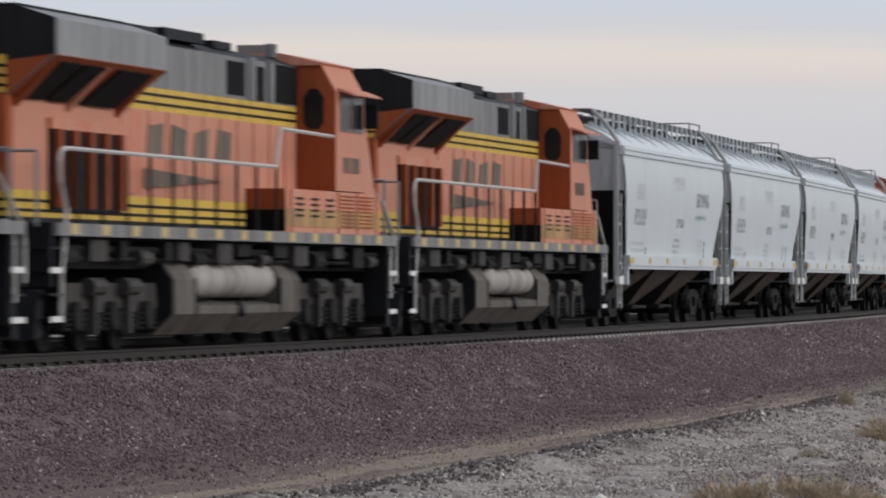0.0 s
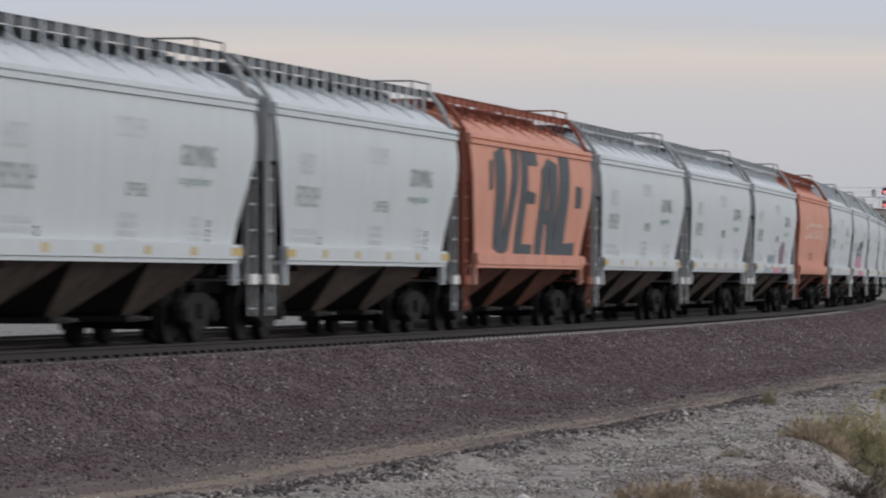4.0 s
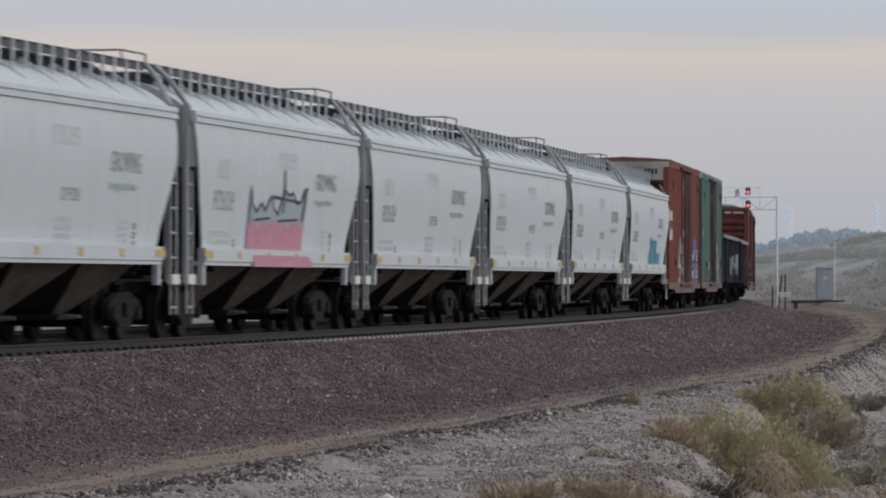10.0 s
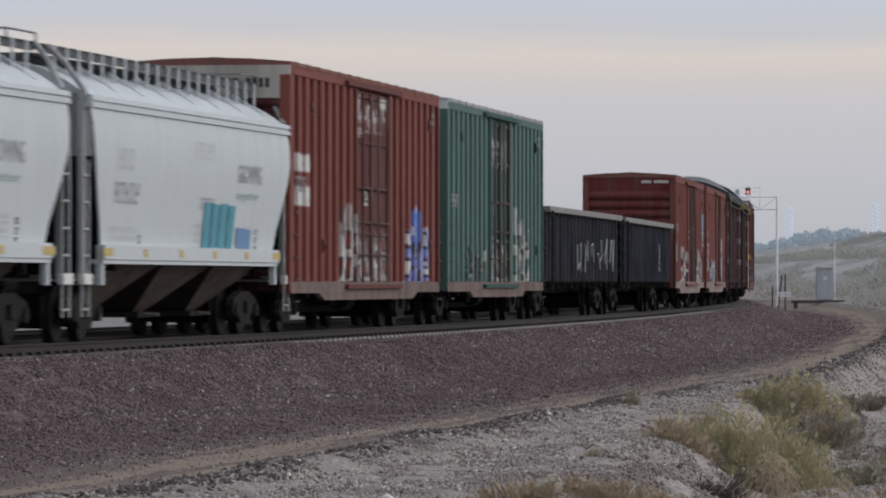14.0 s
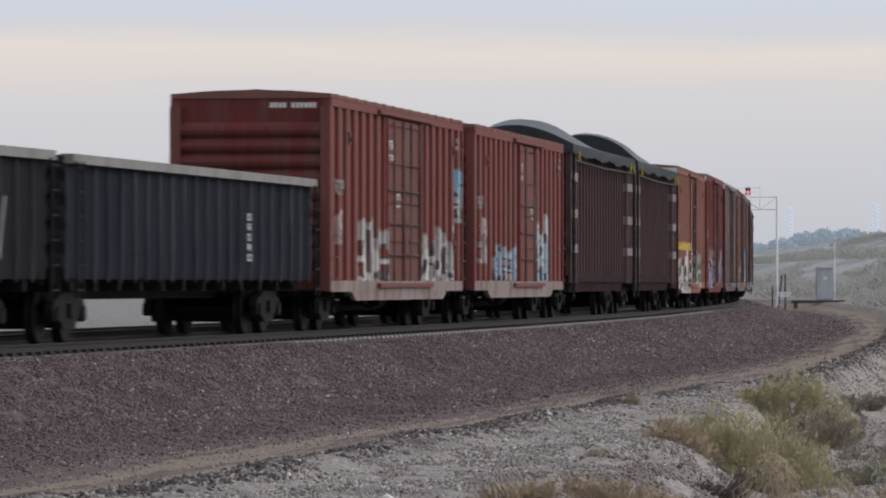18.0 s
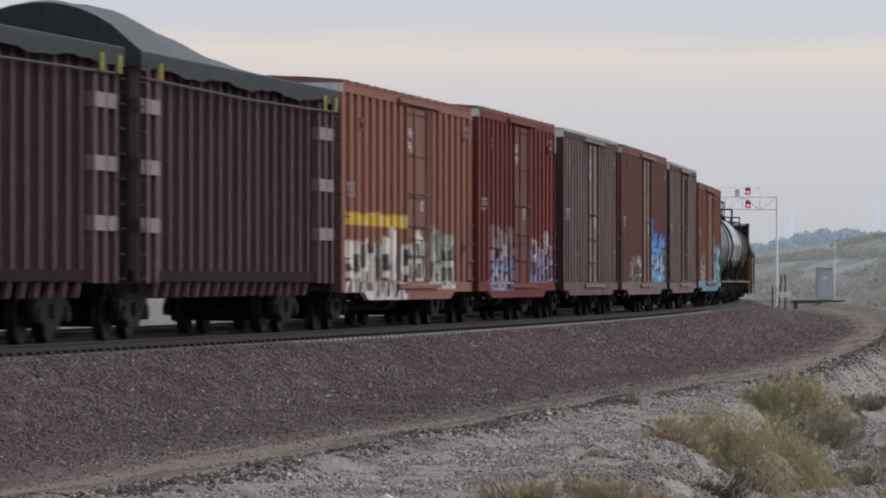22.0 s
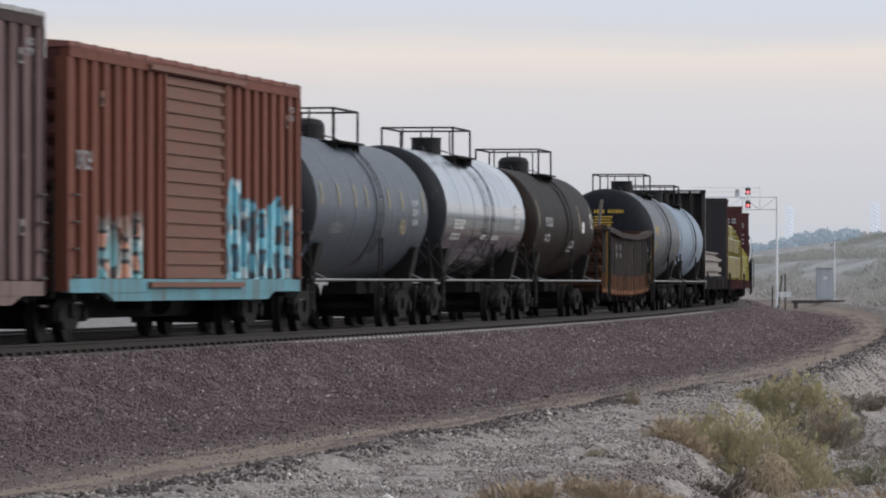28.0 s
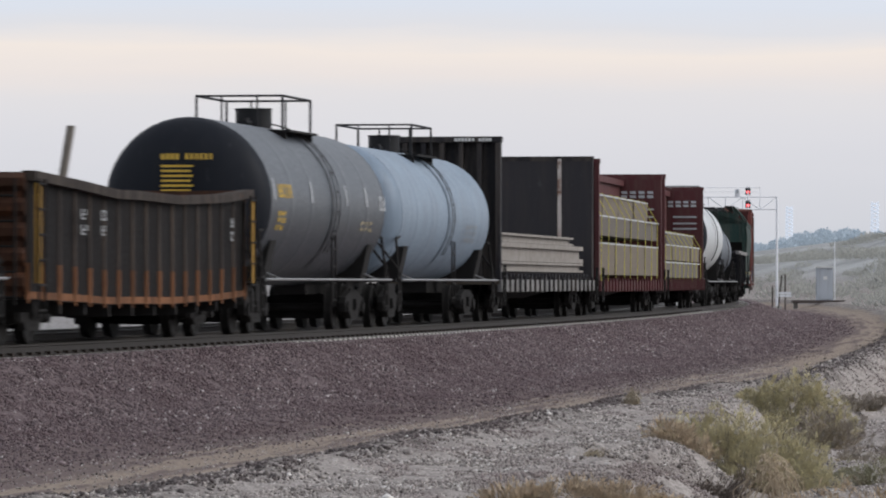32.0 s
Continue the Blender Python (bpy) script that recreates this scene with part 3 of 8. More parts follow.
def build_ties():
    bm = BM()
    prism(bm, [(-1.3, -0.36), (-1.3, -0.185), (-1.27, -0.172), (-0.35, -0.195), (0.35, -0.195), (1.27, -0.172), (1.3, -0.185), (1.3, -0.36)], -0.125, 0.125)
    me = mesh_of("tie", bm, TIE)
    bm = BM()
    for y in (-0.755, 0.755):
        for d in (-1, 1):
            box(bm, -0.06, 0.06, y + d * 0.075 - 0.045, y + d * 0.075 + 0.045, -0.172, -0.125)
    clip_me = mesh_of("rail_clip", bm, CLIP)
    bed = tagged(new("track_bed"), "row of pale concrete ties under the rails", "railway ties", kind="structure")
    for k in range(290):
        s = -34 + 0.61 * k
        h = float(np.interp(s, LINE_S, LINE_H))
        m = Matrix.Translation(at_line(s, 0, 0.0)) @ Matrix.Rotation(h, 4, "Z")
        t = new("tie", me)
        t.parent, t.matrix_basis = bed, m
        c = new("rail_clip", clip_me)
        c.parent, c.matrix_basis = bed, m
    # the ties past the near stretch, and those of the far track, in one mesh
    bm = BM()
    for c, s0, s1 in ((0.0, 143, 420), (4.3, -34, 300)):
        for s in np.arange(s0, s1, 0.61):
            h = float(np.interp(s, LINE_S, LINE_H))
            p, d = at_line(s, c, 0), Vector((math.cos(h), math.sin(h), 0)) * 0.125
            w = Vector((-math.sin(h), math.cos(h), 0)) * 1.3
            up = Vector((0, 0, -0.18))
            dn = Vector((0, 0, -0.34))
            vs = [bm.verts.new(p + a * d + b * w + z) for z in (dn, up) for a, b in ((-1, -1), (1, -1), (1, 1), (-1, 1))]
            for f in ((4, 5, 6, 7), (0, 1, 5, 4), (1, 2, 6, 5), (2, 3, 7, 6), (3, 0, 4, 7)):
                bm.faces.new([vs[i] for i in f])
    o = new("ties_beyond", mesh_of("ties_beyond", bm, TIE_D))
    o.parent = bed
    tagged(o, kind="stuff")


build_ties()

# ---- rolling stock
CARS = []
SHARED = {}


def bogie_parts():
    if SHARED:
        return SHARED
    bm = BM()
    n = 20
    for sgn in (-1, 1):
        rings = []
        for y, r in ((0.66, 0.10), (0.66, 0.485), (0.69, 0.485), (0.70, 0.462), (0.815, 0.455), (0.82, 0.40), (0.79, 0.37), (0.76, 0.17), (0.84, 0.14), (0.84, 0.10)):
            rings.append([(r * math.cos(2 * math.pi * i / n), sgn * y, r * math.sin(2 * math.pi * i / n)) for i in range(n)])
        loft(bm, rings)
    cone(bm, (0, -1.08, 0), (0, 1.08, 0), 0.085, n=10)
    SHARED["wheelset"] = mesh_of("wheelset", bm, WHEEL)
    bm = BM()
    prism(bm, [(-1.13, 0.55), (-1.05, 0.66), (-0.4, 0.80), (0.4, 0.80), (1.05, 0.66), (1.13, 0.55), (1.08, 0.36), (0.72, 0.36), (0.66, 0.46), (0.42, 0.22), (-0.42, 0.22), (-0.66, 0.46), (-0.72, 0.36), (-1.08, 0.36)], -0.07, 0.07, "y")
    for x in (-0.89, 0.89):
        cone(bm, (x, -0.12, 0.46), (x, 0.12, 0.46), 0.13, n=10)
    SHARED["side_frame"] = mesh_of("side_frame", bm, UNDER)
    bm = BM()
    for x in (-0.16, 0.0, 0.16):
        for k in range(4):
            cone(bm, (x, 0, 0.28 + 0.08 * k), (x, 0, 0.32 + 0.08 * k), 0.075, n=8)
    SHARED["spring"] = mesh_of("spring", bm, UNDER)
    bm = BM()
    prism(bm, [(-1.15, 0.42), (-1.15, 0.62), (-0.3, 0.74), (0.3, 0.74), (1.15, 0.62), (1.15, 0.42), (0.4, 0.22), (-0.4, 0.22)], -0.17, 0.17)
    box(bm, -0.62, -0.3, -0.75, 0.75, 0.24, 0.55)
    box(bm, 0.3, 0.62, -0.75, 0.75, 0.24, 0.55)
    SHARED["bogie"] = mesh_of("bogie", bm, UNDER)
    return SHARED


def bogie(car, x):
    sh = bogie_parts()
    b = new("bogie", sh["bogie"])
    b.parent, b.location = car, (x, 0, 0)
    for y in (-1.01, 1.01):
        o = new("side_frame", sh["side_frame"])
        o.parent, o.location = b, (0, y, 0)
        o = tagged(new("spring", sh["spring"]), kind="stuff")
        o.parent, o.location = b, (0, y, 0)
    for dx in (-0.89, 0.89):
        o = new("wheelset", sh["wheelset"])
        o.parent, o.location = b, (dx, 0, 0.46)
    return b


def coupler(car, x, sgn):
    bm = BM()
    box(bm, *sorted((x, x + sgn * 0.7)), -0.09, 0.09, 0.78, 0.98)
    a, b2 = sorted((x + sgn * 0.6, x + sgn * 0.92))
    prism(bm, [(a, -0.17), (b2, -0.1), (b2, 0.06), (a + 0.1, 0.2), (a, 0.17)], 0.7, 1.05, "z")
    part("coupler", bm, UNDER, car)
    bm = BM()
    rod(bm, [(x, 0.25, 0.7), (x + sgn * 0.35, 0.22, 0.42), (x + sgn * 0.7, 0.1, 0.52)], 0.03)
    part("brake_hose", bm, BLACK, car)


def ladder(car, x, y, z0, z1, wide, material, along_x=True, step=0.42, rail=True):
    """Rungs between two stiles, flat against a side (along x) or an end (along y)."""
    bm = BM()
    d = Vector((wide / 2, 0, 0)) if along_x else Vector((0, wide / 2, 0))
    c0, c1 = Vector((x, y, z0)), Vector((x, y, z1))
    if rail:
        for s in (-1, 1):
            cone(bm, c0 + s * d, c1 + s * d, 0.022, n=6)
    z = z0 + 0.12
    if not rail:
        while z < z1:
            c = Vector((x, y, z))
            g = BM()
            cone(g, c - d, c + d, 0.02, n=6)
            part("grab_iron", g, material, car)
            z += step
        return None
    while z < z1:
        c = Vector((x, y, z))
        cone(bm, c - d, c + d, 0.02, n=6)
        z += step
    return tagged(part("ladder", bm, material, car), kind="stuff")


def car(name, q0, q1, centres, label, category="railcar", group="cars of the freight train"):
    """A car between two couplings; the train's own metres, as they stand along the line at 15 s."""
    ob = new(name)
    tagged(ob, label, category, group)
    CARS.append((ob, (q0 + q1) / 2, centres))
    return ob


def bars(thing, x0, x1, z0, z1, y, material, name="lettering", rows=1, n=4, seed=1, label=""):
    """Writing too worn to read: short bars in rows, on the side at y."""
    rs = random.Random(seed)
    bm = BM()
    h = (z1 - z0) / (rows * 1.5 - 0.5)
    yf = y if callable(y) else (lambda z: y)
    for r in range(rows):
        z = z1 - h - r * 1.5 * h
        w = (x1 - x0) / n
        for i in range(n):
            a = x0 + i * w + w * 0.08
            b = x0 + (i + 1) * w - w * rs.uniform(0.1, 0.35)
            y0, y1 = yf(z), yf(z + h)
            wd, hh = b - a, h
            quads = [(a, a + 0.24 * wd, z, z + hh), (b - 0.24 * wd, b, z + (0 if rs.random() < 0.6 else 0.45 * hh), z + hh)]
            for f in rs.sample((0.0, 0.42, 0.83), 2):
                quads.append((a + 0.24 * wd, b - 0.24 * wd, z + f * hh, z + (f + 0.17) * hh))
            for xa, xb, za, zb in quads:
                bm.faces.new([bm.verts.new(v) for v in ((xa, yf(za), za), (xb, yf(za), za), (xb, yf(zb), zb), (xa, yf(zb), zb))])
    return tagged(part(name, bm, material, thing, label), kind="stuff")


# -- covered hoppers
H_SIDE = [(1.50, 1.30), (1.47, 1.50), (1.50, 1.9), (1.555, 2.4), (1.60, 2.8), (1.615, 3.12), (1.60, 3.46), (1.555, 3.74)]


def hopper_half_width(z):
    return float(np.interp(z, [p[1] for p in H_SIDE], [p[0] for p in H_SIDE]))


def hopper_end_x(z):
    """Where the side sheet ends: drawn in below, full above."""
    return float(np.interp(z, [1.3, 1.8, 2.4, 2.85, 3.2, 3.8], [7.1, 7.32, 7.78, 8.1, 8.26, 8.3]))


# Dark grey for the hatches; on walkways it holds their undersides' shade.
BOARD = paint("weathered_grating", (0.085, 0.09, 0.095), amount=0.4)


def hopper(name, q0, q1, side, roof, end, label):
    c = car(name, q0, q1, 13.2, label, "hopper car")
    for sgn in (-1, 1):
        bm = BM()
        rows = []
        for y, z in H_SIDE:
            e = hopper_end_x(z)
            rows.append([(x, sgn * y, z) for x in np.linspace(-e, e, 15)])
        sheet(bm, rows, 0.03, (0, sgn, 0))
        part("side_sheet", bm, side, c, smooth=True)
        bm = BM()
        y = 1.50
        box(bm, -7.35, 7.35, sgn * y - 0.07, sgn * y + 0.07, 1.33, 1.56)
        box(bm, -7.35, 7.35, sgn * (y - 0.05) - 0.09, sgn * (y - 0.05) + 0.09, 1.26, 1.326)
        part("side_sill", bm, side, c)
        for x in np.linspace(-7.1, 7.1, 6):
            bm = BM()
            w = 0.36 if abs(x) > 7 else 0.15
            box(bm, x - w, x + w, sgn * (y + 0.074) - 0.004, sgn * (y + 0.074) + 0.004, 1.38, 1.51)
            part("reflector_patch", bm, YELLOW_F if side is not ORANGE_H else side, c)
        bm = BM()
        prism(bm, [(sgn * 1.535, 3.71), (sgn * 1.605, 3.72), (sgn * 1.605, 3.785), (sgn * 1.565, 3.81), (sgn * 1.605, 3.835), (sgn * 1.59, 3.91), (sgn * 1.50, 3.93), (sgn * 1.48, 3.73)], -8.35, 8.35)
        part("roof_eave", bm, side, c)
        for x in (-7.25, 7.25):
            bm = BM()
            box(bm, x - 0.09, x + 0.09, *sorted((sgn * 1.42, sgn * 1.52)), 0.92, 1.258)
            part("sill_step", bm, side, c)
    bm = BM()
    prof = [(-1.50, 3.90), (-1.3, 4.05), (-1.08, 4.19), (-0.75, 4.34), (-0.4, 4.44), (0.4, 4.44), (0.75, 4.34), (1.08, 4.19), (1.3, 4.05), (1.50, 3.90), (1.50, 3.84), (-1.50, 3.84)]
    prism(bm, prof, -8.3, 8.3)
    part("roof", bm, roof, c, smooth=True)
    for x in np.arange(-7.35, 7.4, 2.1):
        for s in (-1, 1):
            bm = BM()
            prism(bm, [(s * 1.32, 4.05), (s * 1.10, 4.215), (s * 0.90, 4.345), (s * 0.70, 4.48), (s * 0.6, 4.36), (s * 1.1, 4.12)], x - 0.04, x + 0.04)
            part("roof_carline", bm, roof, c)
    bm = BM()
    box(bm, -7.9, 7.9, -0.33, 0.33, 4.47, 4.585)
    part("hatch_coaming", bm, BOARD if side is not ORANGE_H else end, c, "dark trough hatch along the roof")
    for x in np.arange(-6.6, 6.7, 1.65):
        bm = BM()
        box(bm, x - 0.79, x + 0.79, -0.37, 0.37, 4.586, 4.625)
        part("hatch_cover", bm, BOARD if side is not ORANGE_H else end, c)
        bm = BM()
        box(bm, x - 0.05, x + 0.05, -0.42, 0.42, 4.626, 4.65)
        part("hatch_bar", bm, end, c)
    # running boards on brackets
    for s in (-1, 1):
        bm = BM()
        box(bm, -8.75, 8.75, s * 0.72 - 0.2, s * 0.72 + 0.2, 4.655, 4.70)
        box(bm, -8.7, 8.7, *sorted((s * 0.895, s * 0.92)), 4.55, 4.70)
        part("running_board", bm, BOARD if side is not ORANGE_H else end, c, "galvanised grating walkway")
        bm = BM()
        box(bm, -0.03, 0.03, -0.02, 0.02, 4.22, 4.69)
        post = part("walkway_post", bm, roof if side is not ORANGE_H else end, c)
        post.location = (-8.2, s * 0.945, 0)
        for x in np.arange(-8.2 + 0.86, 8.3, 0.86):
            twin(post, c, Matrix.Translation((x, s * 0.945, 0)))
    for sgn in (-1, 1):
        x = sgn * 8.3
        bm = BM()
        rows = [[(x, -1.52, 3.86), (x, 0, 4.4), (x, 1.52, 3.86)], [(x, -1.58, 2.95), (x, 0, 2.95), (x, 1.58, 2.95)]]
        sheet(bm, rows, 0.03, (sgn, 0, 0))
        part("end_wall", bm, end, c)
        # Non-orange cars carry the end gap's shade in slope sheet and posts.
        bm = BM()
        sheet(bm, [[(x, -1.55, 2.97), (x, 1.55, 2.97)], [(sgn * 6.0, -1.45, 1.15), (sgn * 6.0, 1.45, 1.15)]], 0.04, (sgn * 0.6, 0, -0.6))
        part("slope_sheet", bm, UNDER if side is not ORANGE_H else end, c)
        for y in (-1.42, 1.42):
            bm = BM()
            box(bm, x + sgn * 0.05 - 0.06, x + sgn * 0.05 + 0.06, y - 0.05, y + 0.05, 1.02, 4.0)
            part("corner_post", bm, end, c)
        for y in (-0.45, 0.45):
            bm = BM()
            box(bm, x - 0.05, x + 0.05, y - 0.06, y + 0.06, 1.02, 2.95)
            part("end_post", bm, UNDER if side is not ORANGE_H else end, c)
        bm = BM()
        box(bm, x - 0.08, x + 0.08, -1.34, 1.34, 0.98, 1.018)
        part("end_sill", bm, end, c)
        for y in (-0.95, 0.95):
            bm = BM()
            a, b2 = sorted((sgn * 6.9, sgn * 8.2))
            box(bm, a, b2, y - 0.38, y + 0.38, 1.03, 1.075)
            part("end_platform", bm, UNDER, c)
        for y in (-1.50, 1.50):
            ladder(c, sgn * 8.42, y, 0.42, 3.05, 0.46, end, True)
        for y in (-1.5, 1.5):
            bm = BM()
            box(bm, sgn * 8.42 - 0.3, sgn * 8.42 + 0.3, y - 0.05, y + 0.05, 0.93, 1.10)
            part("end_bracket", bm, MARK_WHITE if side is not ORANGE_H else end, c, "pale corner bracket")
        if sgn > 0:
            bm = BM()
            rod(bm, [(6.9, -0.95, 4.66), (6.9, -0.95, 4.83), (8.7, -0.95, 4.83), (8.7, -0.95, 4.66)], 0.02)
            rod(bm, [(6.9, 0.95, 4.66), (6.9, 0.95, 4.83), (8.7, 0.95, 4.83), (8.7, 0.95, 4.66)], 0.02)
            rod(bm, [(6.9, -0.95, 4.83), (6.9, 0.95, 4.83)], 0.02)
            part("roof_grab_iron", bm, GALV if side is not ORANGE_H else end, c)
        for y in (-1, 1):
            bm = BM()
            rod(bm, [(x, y * 1.48, 3.94), (sgn * 8.5, y * 1.2, 4.4), (sgn * 8.72, y * 0.95, 4.67)], 0.045)
            part("walkway_brace", bm, end, c)
        coupler(c, sgn * 8.35, sgn)
    bm = BM()
    box(bm, -8.4, 8.4, -0.16, 0.16, 0.78, 1.08)
    part("centre_sill", bm, UNDER, c)
    for xc in (-4.35, 0.0, 4.35):
        bm = BM()
        top, bot = (2.16, 1.44, 1.33), (0.42, 0.50, 0.46)
        loft(bm, [[(xc - top[0], -top[1], top[2]), (xc + top[0], -top[1], top[2]), (xc + top[0], top[1], top[2]), (xc - top[0], top[1], top[2])],
                  [(xc - bot[0], -bot[1], bot[2]), (xc + bot[0], -bot[1], bot[2]), (xc + bot[0], bot[1], bot[2]), (xc - bot[0], bot[1], bot[2])]])
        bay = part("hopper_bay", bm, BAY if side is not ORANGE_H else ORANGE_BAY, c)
        # The bay's sloping ends take a darker colour for grime and underside shade.
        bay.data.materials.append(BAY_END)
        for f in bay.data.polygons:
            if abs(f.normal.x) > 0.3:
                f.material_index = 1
        bm = BM()
        box(bm, xc - 0.52, xc + 0.52, -0.62, 0.62, 0.36, 0.456)
        part("outlet_gate", bm, UNDER, bay)
        bm = BM()
        cone(bm, (xc, -0.85, 0.41), (xc, 0.85, 0.41), 0.035, n=6)
        part("gate_shaft", bm, GALV, bay)
    for x in (-6.6, 6.6):
        bogie(c, x)
    bm = BM()
    cone(bm, (-6.9, 0.6, 2.0), (-6.0, 0.6, 2.0), 0.2, n=10)
    part("brake_reservoir", bm, UNDER, c)
    return c


ORANGE_BAY = paint("bay_orange_grime", (0.156, 0.070, 0.046), dirt=(0.05, 0.02, 0.015), amount=0.8, streak=0.9)


def word(thing, text, x0, x1, z0, z1, yf, material):
    """A worn word in flat letters on the side, stretched to its place."""
    cu = bpy.data.curves.new("word", "FONT")
    cu.body, cu.resolution_u = text, 2
    tmp = new("word", cu)
    bpy.context.view_layer.update()
    me = bpy.data.meshes.new_from_object(tmp.evaluated_get(bpy.context.evaluated_depsgraph_get()))
    bpy.data.objects.remove(tmp)
    co = np.array([v.co[:] for v in me.vertices])
    lo, hi = co.min(0), co.max(0)
    u = (co - lo) / np.maximum(hi - lo, 1e-6)
    for v, (a, b, _) in zip(me.vertices, u):
        z = z0 + b * (z1 - z0)
        v.co = (x0 + a * (x1 - x0), yf(z) - 0.004, z)
    me.materials.clear()
    me.materials.append(material)
    ob = new("lettering", me)
    ob.parent = thing
    return tagged(ob, "worn painted word")


def hopper_marks(c, seed):
    """The lettering of a white hopper; all but two words are too worn to read."""
    yf = lambda z: -hopper_half_width(z) - 0.004
    bars(c, -6.5, -5.3, 2.78, 3.13, yf, MARK_PALE, n=3, seed=seed)
    bars(c, -6.6, -4.7, 2.23, 2.58, yf, MARK_GREY, n=5, seed=seed + 1)
    bars(c, -6.7, -4.7, 1.63, 1.86, yf, MARK_PALE, rows=2, n=5, seed=seed + 2)
    bars(c, -4.55, -4.2, 1.60, 1.74, yf, MARK_DARK, n=1, seed=seed + 3)
    bars(c, -0.6, 1.3, 3.08, 3.38, yf, MARK_PALE, n=5, seed=seed + 4)
    bars(c, 0.2, 1.5, 2.23, 2.43, yf, MARK_GREY, n=4, seed=seed + 5)
    bars(c, -0.1, 1.1, 1.50, 1.98, yf, MARK_PALE, rows=4, n=4, seed=seed + 6)
    word(c, "GROWING", 3.3, 5.5, 2.73, 3.07, yf, MARK_GREY)
    word(c, "together", 3.3, 5.4, 2.40, 2.60, yf, MARK_GREEN)
    bars(c, 4.3, 5.0, 1.58, 1.98, yf, MARK_PALE, rows=4, n=2, seed=seed + 9)
    bars(c, 5.3, 5.65, 1.53, 1.93, yf, MARK_DARK, rows=3, n=1, seed=seed + 10)


YELLOW_F = plain("faded_yellow_paint", (0.55, 0.42, 0.18), 0.6)
MARK_PALE = plain("faded_marking", (0.50, 0.52, 0.54), 0.6)
MARK_GREEN = plain("faded_green_marking", (0.33, 0.45, 0.40), 0.6)


def letters(thing, x0, x1, z0, z1, rows, yf, material, label, name="lettering"):
    """Block letters from strokes given in unit boxes, laid on a curved side."""
    for strokes in rows:
        bm = BM()
        for pts in strokes:
            n = 12
            (ax, az), (bx, bz), (cx, cz), (dx, dz) = pts
            prev = None
            for i in range(n + 1):
                f = i / n
                la = (ax + (dx - ax) * f, az + (dz - az) * f)
                lb = (bx + (cx - bx) * f, bz + (cz - bz) * f)
                pa, pb = [(x0 + u * (x1 - x0), z0 + v * (z1 - z0)) for u, v in (la, lb)]
                va, vb = bm.verts.new((pa[0], yf(pa[1]) - 0.012, pa[1])), bm.verts.new((pb[0], yf(pb[1]) - 0.012, pb[1]))
                if prev:
                    bm.faces.new((prev[0], prev[1], vb, va))
                prev = (va, vb)
        bmesh.ops.remove_doubles(bm, verts=bm.verts, dist=0.004)
        part(name, bm, material, thing, label)


# -- box cars
ROD_D = paint("lock_rod_worn", (0.07, 0.04, 0.036), dirt=(0.30, 0.27, 0.25), amount=0.6)


